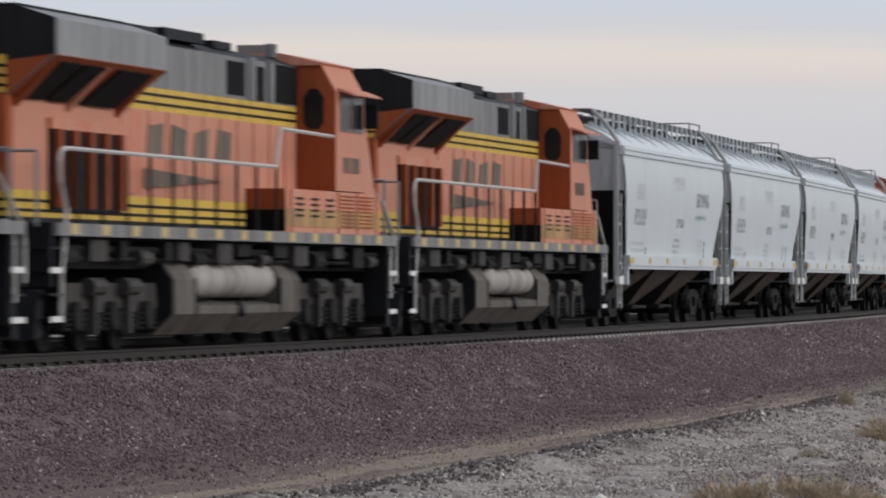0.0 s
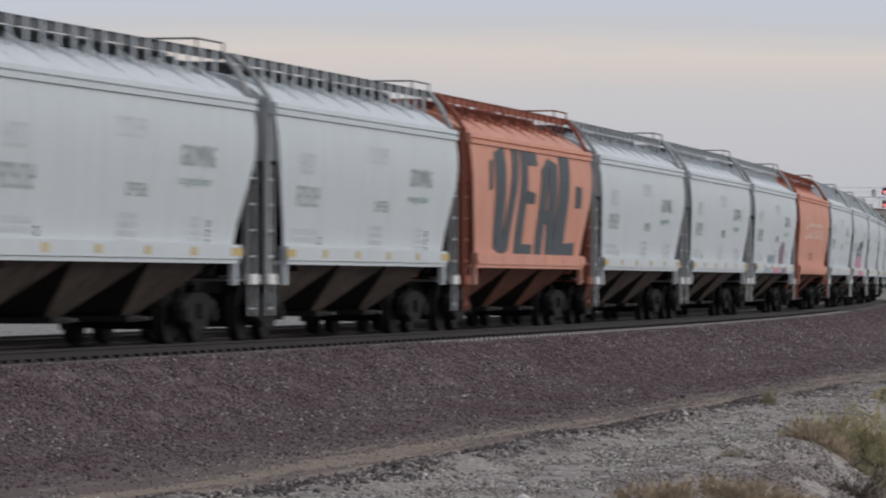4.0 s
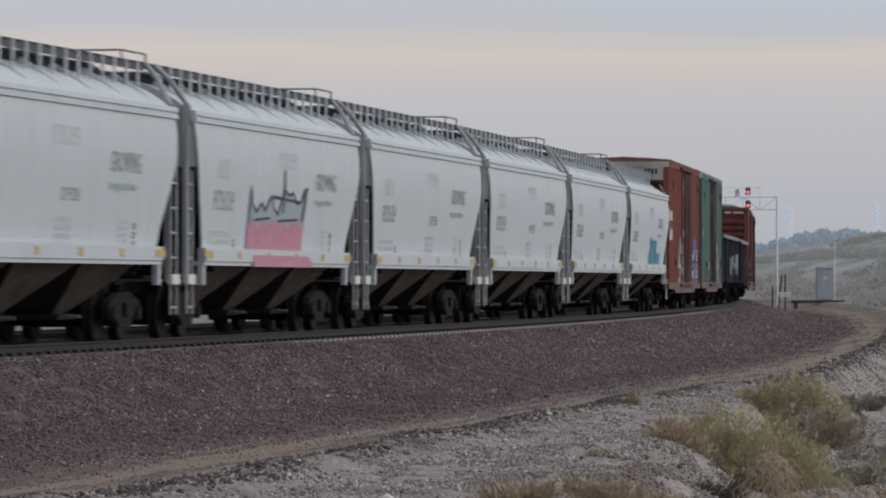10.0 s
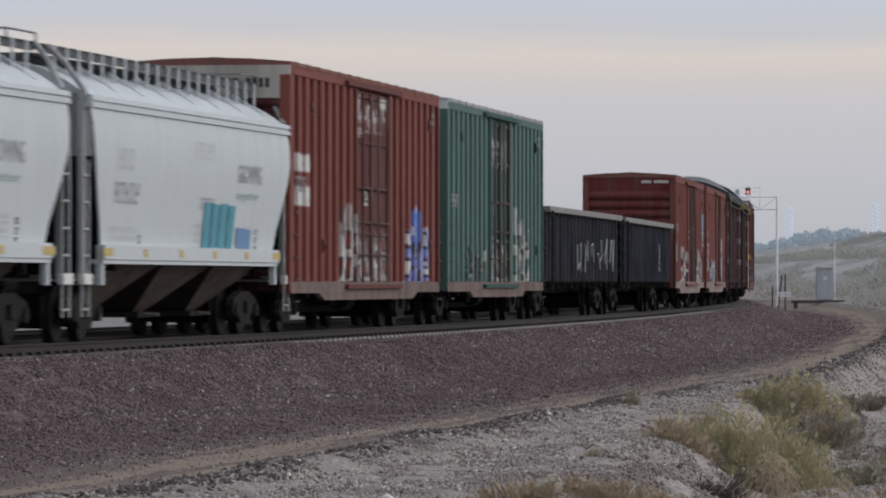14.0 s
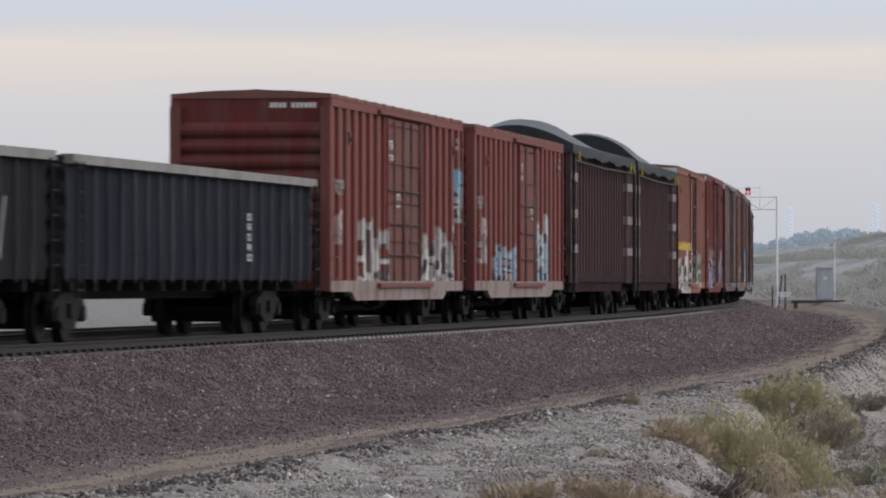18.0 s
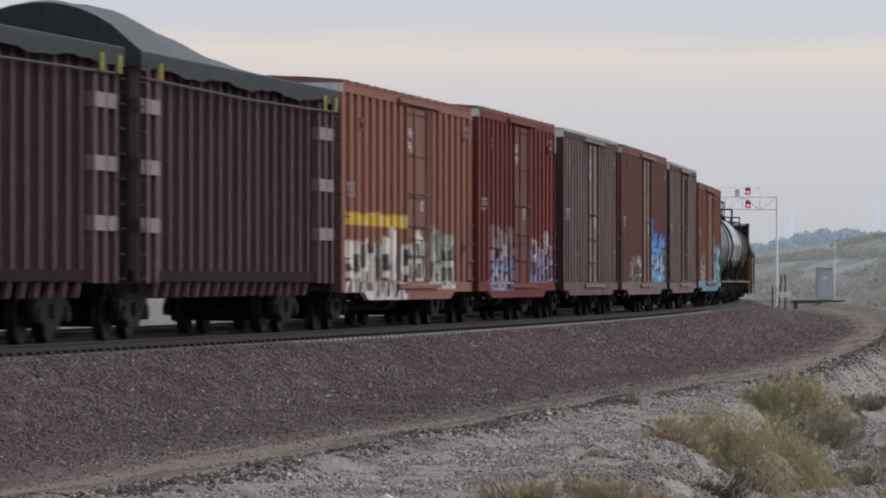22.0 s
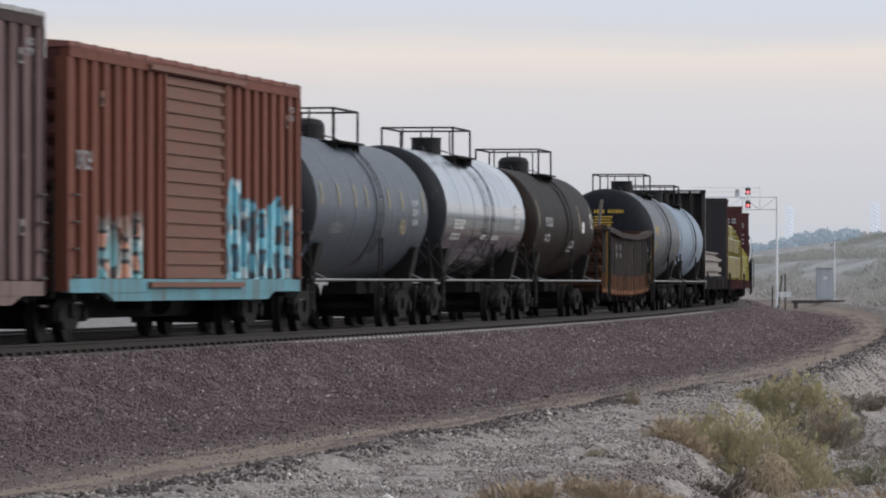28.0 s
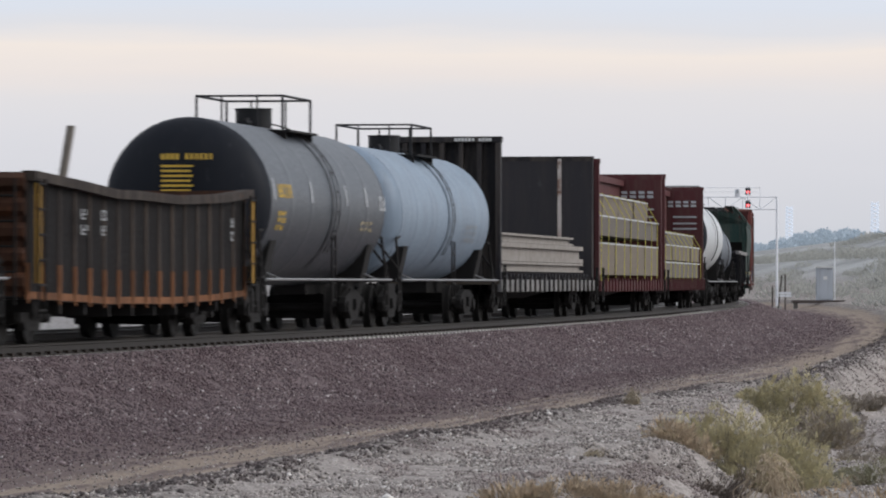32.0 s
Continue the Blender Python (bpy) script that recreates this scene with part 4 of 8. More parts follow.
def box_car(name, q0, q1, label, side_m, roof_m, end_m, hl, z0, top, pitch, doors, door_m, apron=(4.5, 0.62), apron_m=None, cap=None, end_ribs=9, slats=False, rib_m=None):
    """doors: spans along x of the doors on the near side. apron: half length and foot of the deep sill."""
    c = car(name, q0, q1, 2 * hl - 4.6, label, "box car")
    apron_m = apron_m or side_m
    hw = 1.50
    for sgn in (-1, 1):
        bm = BM()
        a, b2 = sorted((sgn * (hw - 0.06), sgn * hw))
        box(bm, -hl, hl, a, b2, z0, top)
        part("side_sheet", bm, side_m, c)
        xs = [x for x in np.arange(-hl + 0.22, hl - 0.1, 1.25 * pitch)]
        ribs = BM() if sgn > 0 else None
        for x in xs:
            if any(d0 - 0.1 < x < d1 + 0.1 for d0, d1 in doors):
                continue
            bm = ribs or BM()
            w = 0.2
            y = sgn * hw
            prism(bm, [(x - w, y - sgn * 0.01), (x - 0.95 * w, y + sgn * 0.07), (x - 0.82 * w, y + sgn * 0.085), (x + 0.82 * w, y + sgn * 0.085), (x + 0.95 * w, y + sgn * 0.07), (x + w, y - sgn * 0.01)], z0 + 0.22, top - 0.16, "z")
            if sgn < 0:
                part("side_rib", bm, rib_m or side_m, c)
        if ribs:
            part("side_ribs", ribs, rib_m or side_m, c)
        bm = BM()
        a, b2 = sorted((sgn * (hw - 0.02), sgn * (hw + 0.10)))
        box(bm, -hl, hl, a, b2, z0 - 0.02, z0 + 0.2)
        prism(bm, [(-apron[0] - 0.7, z0 - 0.02), (-apron[0], apron[1]), (apron[0], apron[1]), (apron[0] + 0.7, z0 - 0.02)], a + 0.01, b2 - 0.01, "y")
        part("side_sill", bm, apron_m, c)
        bm = BM()
        box(bm, -hl, hl, a, b2 + (0.01 if sgn > 0 else 0), top - 0.17, top)
        part("top_chord", bm, side_m, c)
    for d0, d1 in doors:
        for sgn in (-1, 1):
            bm = BM()
            a, b2 = sorted((sgn * (hw + 0.0), sgn * (hw + 0.06)))
            box(bm, d0, d1, a, b2, z0 + 0.18, top - 0.2)
            d = part("door", bm, door_m, c)
            y = sgn * (hw + 0.075)
            zz = np.linspace(z0 + 0.25, top - 0.3, 5 if not slats else 15)
            for z in zz:
                bm = BM()
                box(bm, d0 + 0.02, d1 - 0.02, y - 0.03, y + 0.03, z - 0.035, z + 0.035)
                part("door_batten", bm, door_m, d)
            for x in (d0 + 0.05, d1 - 0.05):
                bm = BM()
                box(bm, x - 0.05, x + 0.05, y - 0.032, y + 0.032, z0 + 0.2, top - 0.22)
                part("door_stile", bm, door_m, d)
            if not slats:
                bm = BM()
                xm = (d0 + d1) / 2
                for x in (xm - 0.28 * (d1 - d0), xm + 0.28 * (d1 - d0)):
                    cone(bm, (x, sgn * (hw + 0.16), z0 + 0.2), (x, sgn * (hw + 0.16), top - 0.25), 0.03, n=6)
                for z in (z0 + 0.75, z0 + 1.4, z0 + 2.1):
                    cone(bm, (d0 + 0.1, sgn * (hw + 0.13), z), (d1 - 0.1, sgn * (hw + 0.13), z), 0.022, n=6)
                part("lock_rod", bm, ROD_D, d)
    d0, d1 = doors[0]
    if not slats:
        bars(c, d0 + 0.3, d0 + 0.95, top - 1.15, top - 0.65, -hw - 0.068, MARK_WHITE, "stencil", rows=2, n=2, seed=int(q0) + 1, label="worn white stencil on the door")
        bars(c, d1 - 0.9, d1 - 0.35, z0 + 1.75, z0 + 2.05, -hw - 0.068, MARK_WHITE, "stencil", rows=1, n=2, seed=int(q0) + 2)
    bars(c, hl - 1.1, hl - 0.55, top - 0.62, top - 0.36, -hw - 0.094, MARK_GREY, "stencil", rows=2, n=2, seed=int(q0) + 3)
    bars(c, -hl + 0.5, -hl + 1.6, z0 + 1.9, z0 + 2.2, -hw - 0.094, MARK_GREY, "stencil", rows=1, n=4, seed=int(q0) + 4)
    a0, a1 = min(d[0] for d in doors), max(d[1] for d in doors)
    for sgn in (-1, 1):
        y = sgn * (hw + 0.13)
        for z, h in ((top - 0.105, 0.045), (z0 + 0.105, 0.045)):
            bm = BM()
            box(bm, a0 - 1.4, a1 + 1.5, y - 0.05, y + 0.05, z - h, z + h)
            part("door_track", bm, door_m, c)
        for x in (a0 - 0.09, a1 + 0.09):
            bm = BM()
            box(bm, x - 0.07, x + 0.07, *sorted((sgn * hw, sgn * (hw + 0.13))), z0 + 0.2, top - 0.17)
            part("door_post", bm, side_m, c)
    bm = BM()
    prism(bm, [(-hw - 0.1, top - 0.02), (-hw - 0.1, top + 0.07), (-0.8, top + 0.13), (0, top + 0.15), (0.8, top + 0.13), (hw + 0.1, top + 0.07), (hw + 0.1, top - 0.02)], -hl - 0.03, hl + 0.03)
    roof = part("roof", bm, roof_m, c)
    for x in np.arange(-hl + 0.6, hl, 1.22):
        bm = BM()
        prism(bm, [(-hw - 0.115, top + 0.0), (-hw - 0.115, top + 0.08), (0, top + 0.18), (hw + 0.115, top + 0.08), (hw + 0.115, top + 0.0), (0, top + 0.14)], x - 0.06, x + 0.06)
        part("roof_batten", bm, roof_m, roof)
    for sgn in (-1, 1):
        x = sgn * hl
        bm = BM()
        a, b2 = sorted((x, x - sgn * 0.06))
        box(bm, a + 0.001, b2 - 0.001, -hw + 0.06, hw - 0.06, z0, top)
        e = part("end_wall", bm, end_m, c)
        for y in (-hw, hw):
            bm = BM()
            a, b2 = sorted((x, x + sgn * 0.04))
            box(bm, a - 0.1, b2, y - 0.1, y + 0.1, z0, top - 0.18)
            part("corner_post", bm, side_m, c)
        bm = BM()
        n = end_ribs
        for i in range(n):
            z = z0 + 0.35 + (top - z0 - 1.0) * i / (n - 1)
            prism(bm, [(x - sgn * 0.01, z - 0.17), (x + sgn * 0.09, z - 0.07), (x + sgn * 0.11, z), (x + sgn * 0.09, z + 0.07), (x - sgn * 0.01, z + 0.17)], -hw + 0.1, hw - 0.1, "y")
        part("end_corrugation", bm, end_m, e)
        if cap:
            bm = BM()
            a, b2 = sorted((x + sgn * 0.02, x + sgn * 0.125))
            box(bm, a, b2, -hw - 0.09, hw + 0.09, top - 0.62, top + 0.0)
            part("end_cap_panel", bm, cap, e, "pale panel across the top of the end")
            bm = BM()
            for i in range(9):
                if i == 4:
                    continue
                yy = -0.2 - 0.12 * i
                box(bm, x + sgn * 0.13 - 0.002, x + sgn * 0.13 + 0.002, yy - 0.04, yy + 0.04, top - 0.42, top - 0.24)
            tagged(part("reporting_mark", bm, MARK_DARK, e), kind="stuff")
        ladder(c, sgn * (hl - 0.28), -hw - 0.15, z0 - 0.3, z0 + 1.9, 0.42, ROD, True, 0.42, False)
        ladder(c, x + sgn * 0.18, -hw + 0.35, z0 - 0.1, z0 + 1.7, 0.45, UNDER, False)
        ladder(c, sgn * (hl - 0.28), hw + 0.13, z0 - 0.3, z0 + 1.7, 0.42, UNDER)
        bm = BM()
        a, b2 = sorted((x - sgn * 0.3, x + sgn * 0.25))
        box(bm, a, b2, -0.5, 0.5, 0.7, 1.1)
        part("draft_sill", bm, UNDER, c)
        coupler(c, x + sgn * 0.1, sgn)
    bm = BM()
    prism(bm, [(-hl, z0 + 0.1), (hl, z0 + 0.1), (hl, 0.72), (hl - 3.2, 0.66), (hl - 3.9, 0.36), (-hl + 3.9, 0.36), (-hl + 3.2, 0.66), (-hl, 0.72)], -0.25, 0.25, "y")
    for x in np.arange(-hl + 0.8, hl, 1.6):
        box(bm, x - 0.06, x + 0.06, -hw, hw, z0 - 0.12, z0)
    box(bm, -hl + 0.01, hl - 0.01, -hw + 0.07, hw - 0.07, z0 - 0.015, z0 + 0.03)
    part("underframe", bm, UNDER, c)
    bm = BM()
    cone(bm, (0.6, -0.8, 0.62), (1.6, -0.8, 0.62), 0.22, n=10)
    part("brake_cylinder", bm, UNDER, c)
    bm = BM()
    box(bm, -1.5, -0.9, -1.0, -0.5, 0.5, 0.8)
    part("brake_valve", bm, UNDER, c)
    for x in (-hl + 2.3, hl - 2.3):
        bogie(c, x)
    for x, z in ((-hl + 2.2, top - 0.75), (hl - 1.5, top - 0.65), (-hl + 3.6, z0 + 0.9), (hl - 1.4, z0 + 1.0)):
        bm = BM()
        box(bm, x - 0.12, x + 0.12, -hw - 0.125, -hw - 0.03, z - 0.12, z + 0.12)
        part("card_holder", bm, door_m, c)
        bm = BM()
        box(bm, x - 0.08, x + 0.08, -hw - 0.129, -hw - 0.126, z - 0.08, z + 0.02)
        part("card_slot", bm, VOID, c)
    return c


def graffito(x0, x1, z0, z1, c1, c2, c3):
    return (x0, x1, z0, z1, c1, c2, c3)


# -- gondolas


def gondola(name, q0, q1, label, side_m, top_m, hl, z0, top, pitch, sag=0.0, foot_m=None, end_m=None, hw=1.48, post_m=None, deep=0.10, wide=0.075):
    c = car(name, q0, q1, 2 * hl - 4.2, label, "gondola car")

    def low(x, z):
        w = float(np.interp(x / hl, [-1, -0.62, -0.3, -0.2, 0.25, 0.7, 1], [0, 0.45, 0.95, 0.85, 1.0, 0.6, 0]))
        return z - sag * w * (1.0 if z > 1.2 else 0.55)
    xs = np.linspace(-hl, hl, 25)
    for sgn in (-1, 1):
        bm = BM()
        sheet(bm, [[(x, sgn * hw, low(x, z0)) for x in xs], [(x, sgn * hw, low(x, top)) for x in xs]], 0.04, (0, sgn, 0))
        part("side_sheet", bm, side_m, c)
        bm = BM()
        loft(bm, [[(x, sgn * (hw + y), low(x, top) + dz) for y, dz in ((-0.06, -0.13), (0.16, -0.13), (0.16, 0.02), (-0.06, 0.02))] for x in xs])
        part("top_chord", bm, top_m, c)
        for x in np.arange(-hl + 0.1, hl, pitch):
            bm = BM()
            w = wide
            zt, zb = low(x, top) - 0.12, low(x, z0) - 0.06
            y = sgn * hw
            loft(bm, [[(x - w, y, zb + 0.1), (x - 0.7 * w, y + sgn * deep * 0.7, zb), (x + 0.7 * w, y + sgn * deep * 0.7, zb), (x + w, y, zb + 0.1)],
                      [(x - w, y, zb + 0.35), (x - 0.7 * w, y + sgn * deep * 1.1, zb + 0.35), (x + 0.7 * w, y + sgn * deep * 1.1, zb + 0.35), (x + w, y, zb + 0.35)],
                      [(x - w, y, zt), (x - 0.7 * w, y + sgn * deep, zt), (x + 0.7 * w, y + sgn * deep, zt), (x + w, y, zt)]])
            part("side_post", bm, post_m or side_m, c)
            if foot_m:
                bm = BM()
                w += 0.012
                loft(bm, [[(x - w, y, zb + 0.08), (x - 0.7 * w, y + sgn * (deep * 0.7 + 0.012), zb - 0.01), (x + 0.7 * w, y + sgn * (deep * 0.7 + 0.012), zb - 0.01), (x + w, y, zb + 0.08)],
                          [(x - w, y, zb + 0.36), (x - 0.7 * w, y + sgn * (deep * 1.1 + 0.012), zb + 0.36), (x + 0.7 * w, y + sgn * (deep * 1.1 + 0.012), zb + 0.36), (x + w, y, zb + 0.36)],
                          [(x - w, y, zb + 0.6), (x - 0.7 * w, y + sgn * (deep * 1.05 + 0.012), zb + 0.6), (x + 0.7 * w, y + sgn * (deep * 1.05 + 0.012), zb + 0.6), (x + w, y, zb + 0.6)]])
                part("post_foot", bm, foot_m, c)
        if foot_m:
            bm = BM()
            for x0, x1 in zip(xs, xs[1:]):
                vs = [bm.verts.new(v) for v in ((x0, sgn * (hw + 0.012), low(x0, z0)), (x1, sgn * (hw + 0.012), low(x1, z0)), (x1, sgn * (hw + 0.012), low(x1, z0) + 0.11), (x0, sgn * (hw + 0.012), low(x0, z0) + 0.11))]
                bm.faces.new(vs)
            part("rust_band", bm, foot_m, c, "rusty foot of the side")
    em = end_m or side_m
    for sgn in (-1, 1):
        x = sgn * hl
        bm = BM()
        a, b2 = sorted((x, x - sgn * 0.05))
        box(bm, a, b2, -hw, hw, z0, top)
        e = part("end_wall", bm, em, c)
        for z in np.linspace(z0 + 0.25, top - 0.15, 5):
            bm = BM()
            prism(bm, [(x, z - 0.14), (x + sgn * 0.1, z - 0.06), (x + sgn * 0.1, z + 0.06), (x, z + 0.14)], -hw, hw, "y")
            part("end_rib", bm, em, e)
        ladder(c, sgn * (hl - 0.25), -hw - 0.2, z0 - 0.3, top - 0.1, 0.42, UNDER, True, 0.38)
        ladder(c, x + sgn * 0.15, -hw + 0.35, z0 - 0.1, top - 0.1, 0.45, UNDER, False, 0.38)
        coupler(c, x, sgn)
    bm = BM()
    box(bm, -hl, hl, -0.3, 0.3, 0.68, z0 + 0.05)
    sheet(bm, [[(x, -hw, low(x, z0) + 0.03) for x in xs], [(x, hw, low(x, z0) + 0.03) for x in xs]], 0.04, (0, 0, 1))
    for x in np.arange(-hl + 0.8, hl, 1.7):
        box(bm, x - 0.06, x + 0.06, -hw + 0.05, hw - 0.05, low(x, z0) - 0.2, low(x, z0))
    tagged(part("underframe", bm, UNDER, c), kind="stuff")
    for x in (-hl + 2.1, hl - 2.1):
        bogie(c, x)
    return c


# -- high chip cars under tarpaulins


def chip_car(name, q0, q1, label, hump_at, seed):
    hl = (q1 - q0) / 2 - 0.7
    c = car(name, q0, q1, 2 * hl - 4.4, label, "wood chip car")
    hw, z0, top = 1.47, 0.72, 4.72
    for sgn in (-1, 1):
        bm = BM()
        a, b2 = sorted((sgn * (hw - 0.05), sgn * hw))
        box(bm, -hl, hl, a, b2, 1.15, top)
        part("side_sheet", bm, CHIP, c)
        for x in np.arange(-hl + 2.2, hl - 2.0, 0.86):
            bm = BM()
            w, y = 0.06, sgn * hw
            loft(bm, [[(x - w, y - sgn * 0.12, z0), (x - w, y - sgn * 0.02, z0), (x + w, y - sgn * 0.02, z0), (x + w, y - sgn * 0.12, z0)],
                      [(x - w, y - sgn * 0.02, 1.15), (x - w, y + sgn * 0.055, 1.15), (x + w, y + sgn * 0.055, 1.15), (x + w, y - sgn * 0.02, 1.15)],
                      [(x - w, y - sgn * 0.02, top), (x - w, y + sgn * 0.055, top), (x + w, y + sgn * 0.055, top), (x + w, y - sgn * 0.02, top)]])
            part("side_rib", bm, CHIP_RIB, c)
        for e in (-1, 1):
            bm = BM()
            y = sgn * (hw + 0.07)
            for x in (e * (hl - 0.12), e * (hl - 1.55)):
                box(bm, x - 0.1, x + 0.1, y - 0.08, y + 0.08, 0.95, top)
            box(bm, e * (hl - 0.85) - 0.1, e * (hl - 0.85) + 0.1, y - 0.08, y + 0.06, 0.95, top)
            part("corner_frame", bm, CHIP_RIB, c)
            bm = BM()
            for z in (1.9, 2.85, 3.85):
                box(bm, *sorted((e * (hl - 1.68), e * (hl - 0.9))), *sorted((y - sgn * 0.06, y + sgn * 0.10)), z - 0.12, z + 0.12)
                box(bm, *sorted((e * (hl - 0.8), e * (hl - 0.02))), *sorted((y - sgn * 0.06, y + sgn * 0.10)), z - 0.12, z + 0.12)
            part("corner_bracket", bm, CHIP_PALE, c, "pale steel brackets on the corner posts")
            ladder(c, e * (hl - 0.05), sgn * (hw + 0.22), 0.5, top - 0.2, 0.4, UNDER, True, 0.4)
        bm = BM()
        box(bm, -hl, hl, sgn * (hw + 0.03) - 0.05, sgn * (hw + 0.03) + 0.05, 0.98, 1.16)
        part("side_sill", bm, CHIP, c)
        bm = BM()
        rod(bm, [(-hl, sgn * (hw + 0.19), top - 0.42), (0, sgn * (hw + 0.19), top - 0.47), (hl, sgn * (hw + 0.19), top - 0.42)], 0.022)
        part("tie_rope", bm, ROPE, c)
    for e in (-1, 1):
        bm = BM()
        a, b2 = sorted((e * hl, e * (hl - 0.06)))
        box(bm, a, b2, -hw, hw, 0.9, top)
        for z in np.linspace(1.3, top - 0.3, 8):
            prism(bm, [(e * hl, z - 0.12), (e * (hl + 0.1), z - 0.05), (e * (hl + 0.1), z + 0.05), (e * hl, z + 0.12)], -hw + 0.05, hw - 0.05, "y")
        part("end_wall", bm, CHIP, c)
        coupler(c, e * hl, e)
    bm = BM()
    rs = random.Random(seed)
    rows = []
    for x in np.linspace(-hl - 0.08, hl + 0.08, 40):
        hump = (0.62 if seed < 5 else 0.78) * math.exp(-((x - hump_at) / (4.2 if seed < 5 else 6.0)) ** 2) + 0.03 * math.sin(2.1 * x + seed)
        hang = 0.26 + 0.04 * math.sin(1.3 * x + seed) + 0.02 * math.sin(4.1 * x) + rs.uniform(-0.012, 0.012)
        row = []
        for u in np.linspace(-1, 1, 15):
            y = u * 1.66
            z = top + 0.02 + (0.10 + hump) * math.cos(u * math.pi / 2) ** 0.8 + 0.015 * math.sin(7 * x + 5 * u)
            if abs(u) > 0.84:
                y = math.copysign(1.70, u)
                z = top - (hang if abs(u) > 0.99 else -0.01)
            row.append((x, y, z))
        rows.append(row)
    for e in (0, -1):
        drop = [(p[0], p[1], min(p[2], top - 0.22)) for p in rows[e]]
        rows = [drop] + rows if e == 0 else rows + [drop]
    sheet(bm, rows, 0.02, (0, 0, 1))
    part("tarpaulin", bm, TARP, c, "grey tarpaulin, bulging and lashed down", smooth=True)
    for x in (-hl + 1.3, hl - 1.6, hl - 0.4):
        bm = BM()
        box(bm, x - 0.05, x + 0.05, -1.75, -1.705, top - 0.42, top - 0.14)
        part("tie_strap", bm, STRAP, c, "yellow-green lashing strap")
    bm = BM()
    box(bm, -hl, hl, -0.3, 0.3, 0.68, 1.0)
    box(bm, -hl + 0.1, hl - 0.1, -hw + 0.06, hw - 0.06, 0.95, 1.02)
    part("underframe", bm, UNDER, c)
    for x in (-hl + 2.2, hl - 2.2):
        bogie(c, x)
    bars(c, -hl + 0.9, -hl + 1.25, 3.2, 3.5, -hw - 0.02, MARK_WHITE, n=1, seed=seed)
    bars(c, -hl + 0.9, -hl + 1.35, 2.2, 2.5, -hw - 0.02, MARK_WHITE, n=2, rows=2, seed=seed + 1)
    return c


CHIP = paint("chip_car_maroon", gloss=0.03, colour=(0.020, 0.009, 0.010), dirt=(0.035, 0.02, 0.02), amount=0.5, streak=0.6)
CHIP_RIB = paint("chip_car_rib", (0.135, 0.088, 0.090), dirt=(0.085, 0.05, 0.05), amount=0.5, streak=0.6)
CHIP_PALE = paint("chip_car_pale", (0.24, 0.20, 0.20), amount=0.5)
TARP = paint("tarpaulin_grey", (0.068, 0.078, 0.088), dirt=(0.045, 0.05, 0.054), amount=0.6, rough=0.42, gloss=0.3)
ROPE = plain("grey_lashing_rope", (0.10, 0.095, 0.092), 0.8)
STRAP = plain("strap_yellow", (0.50, 0.45, 0.10), 0.7)

# -- tank cars


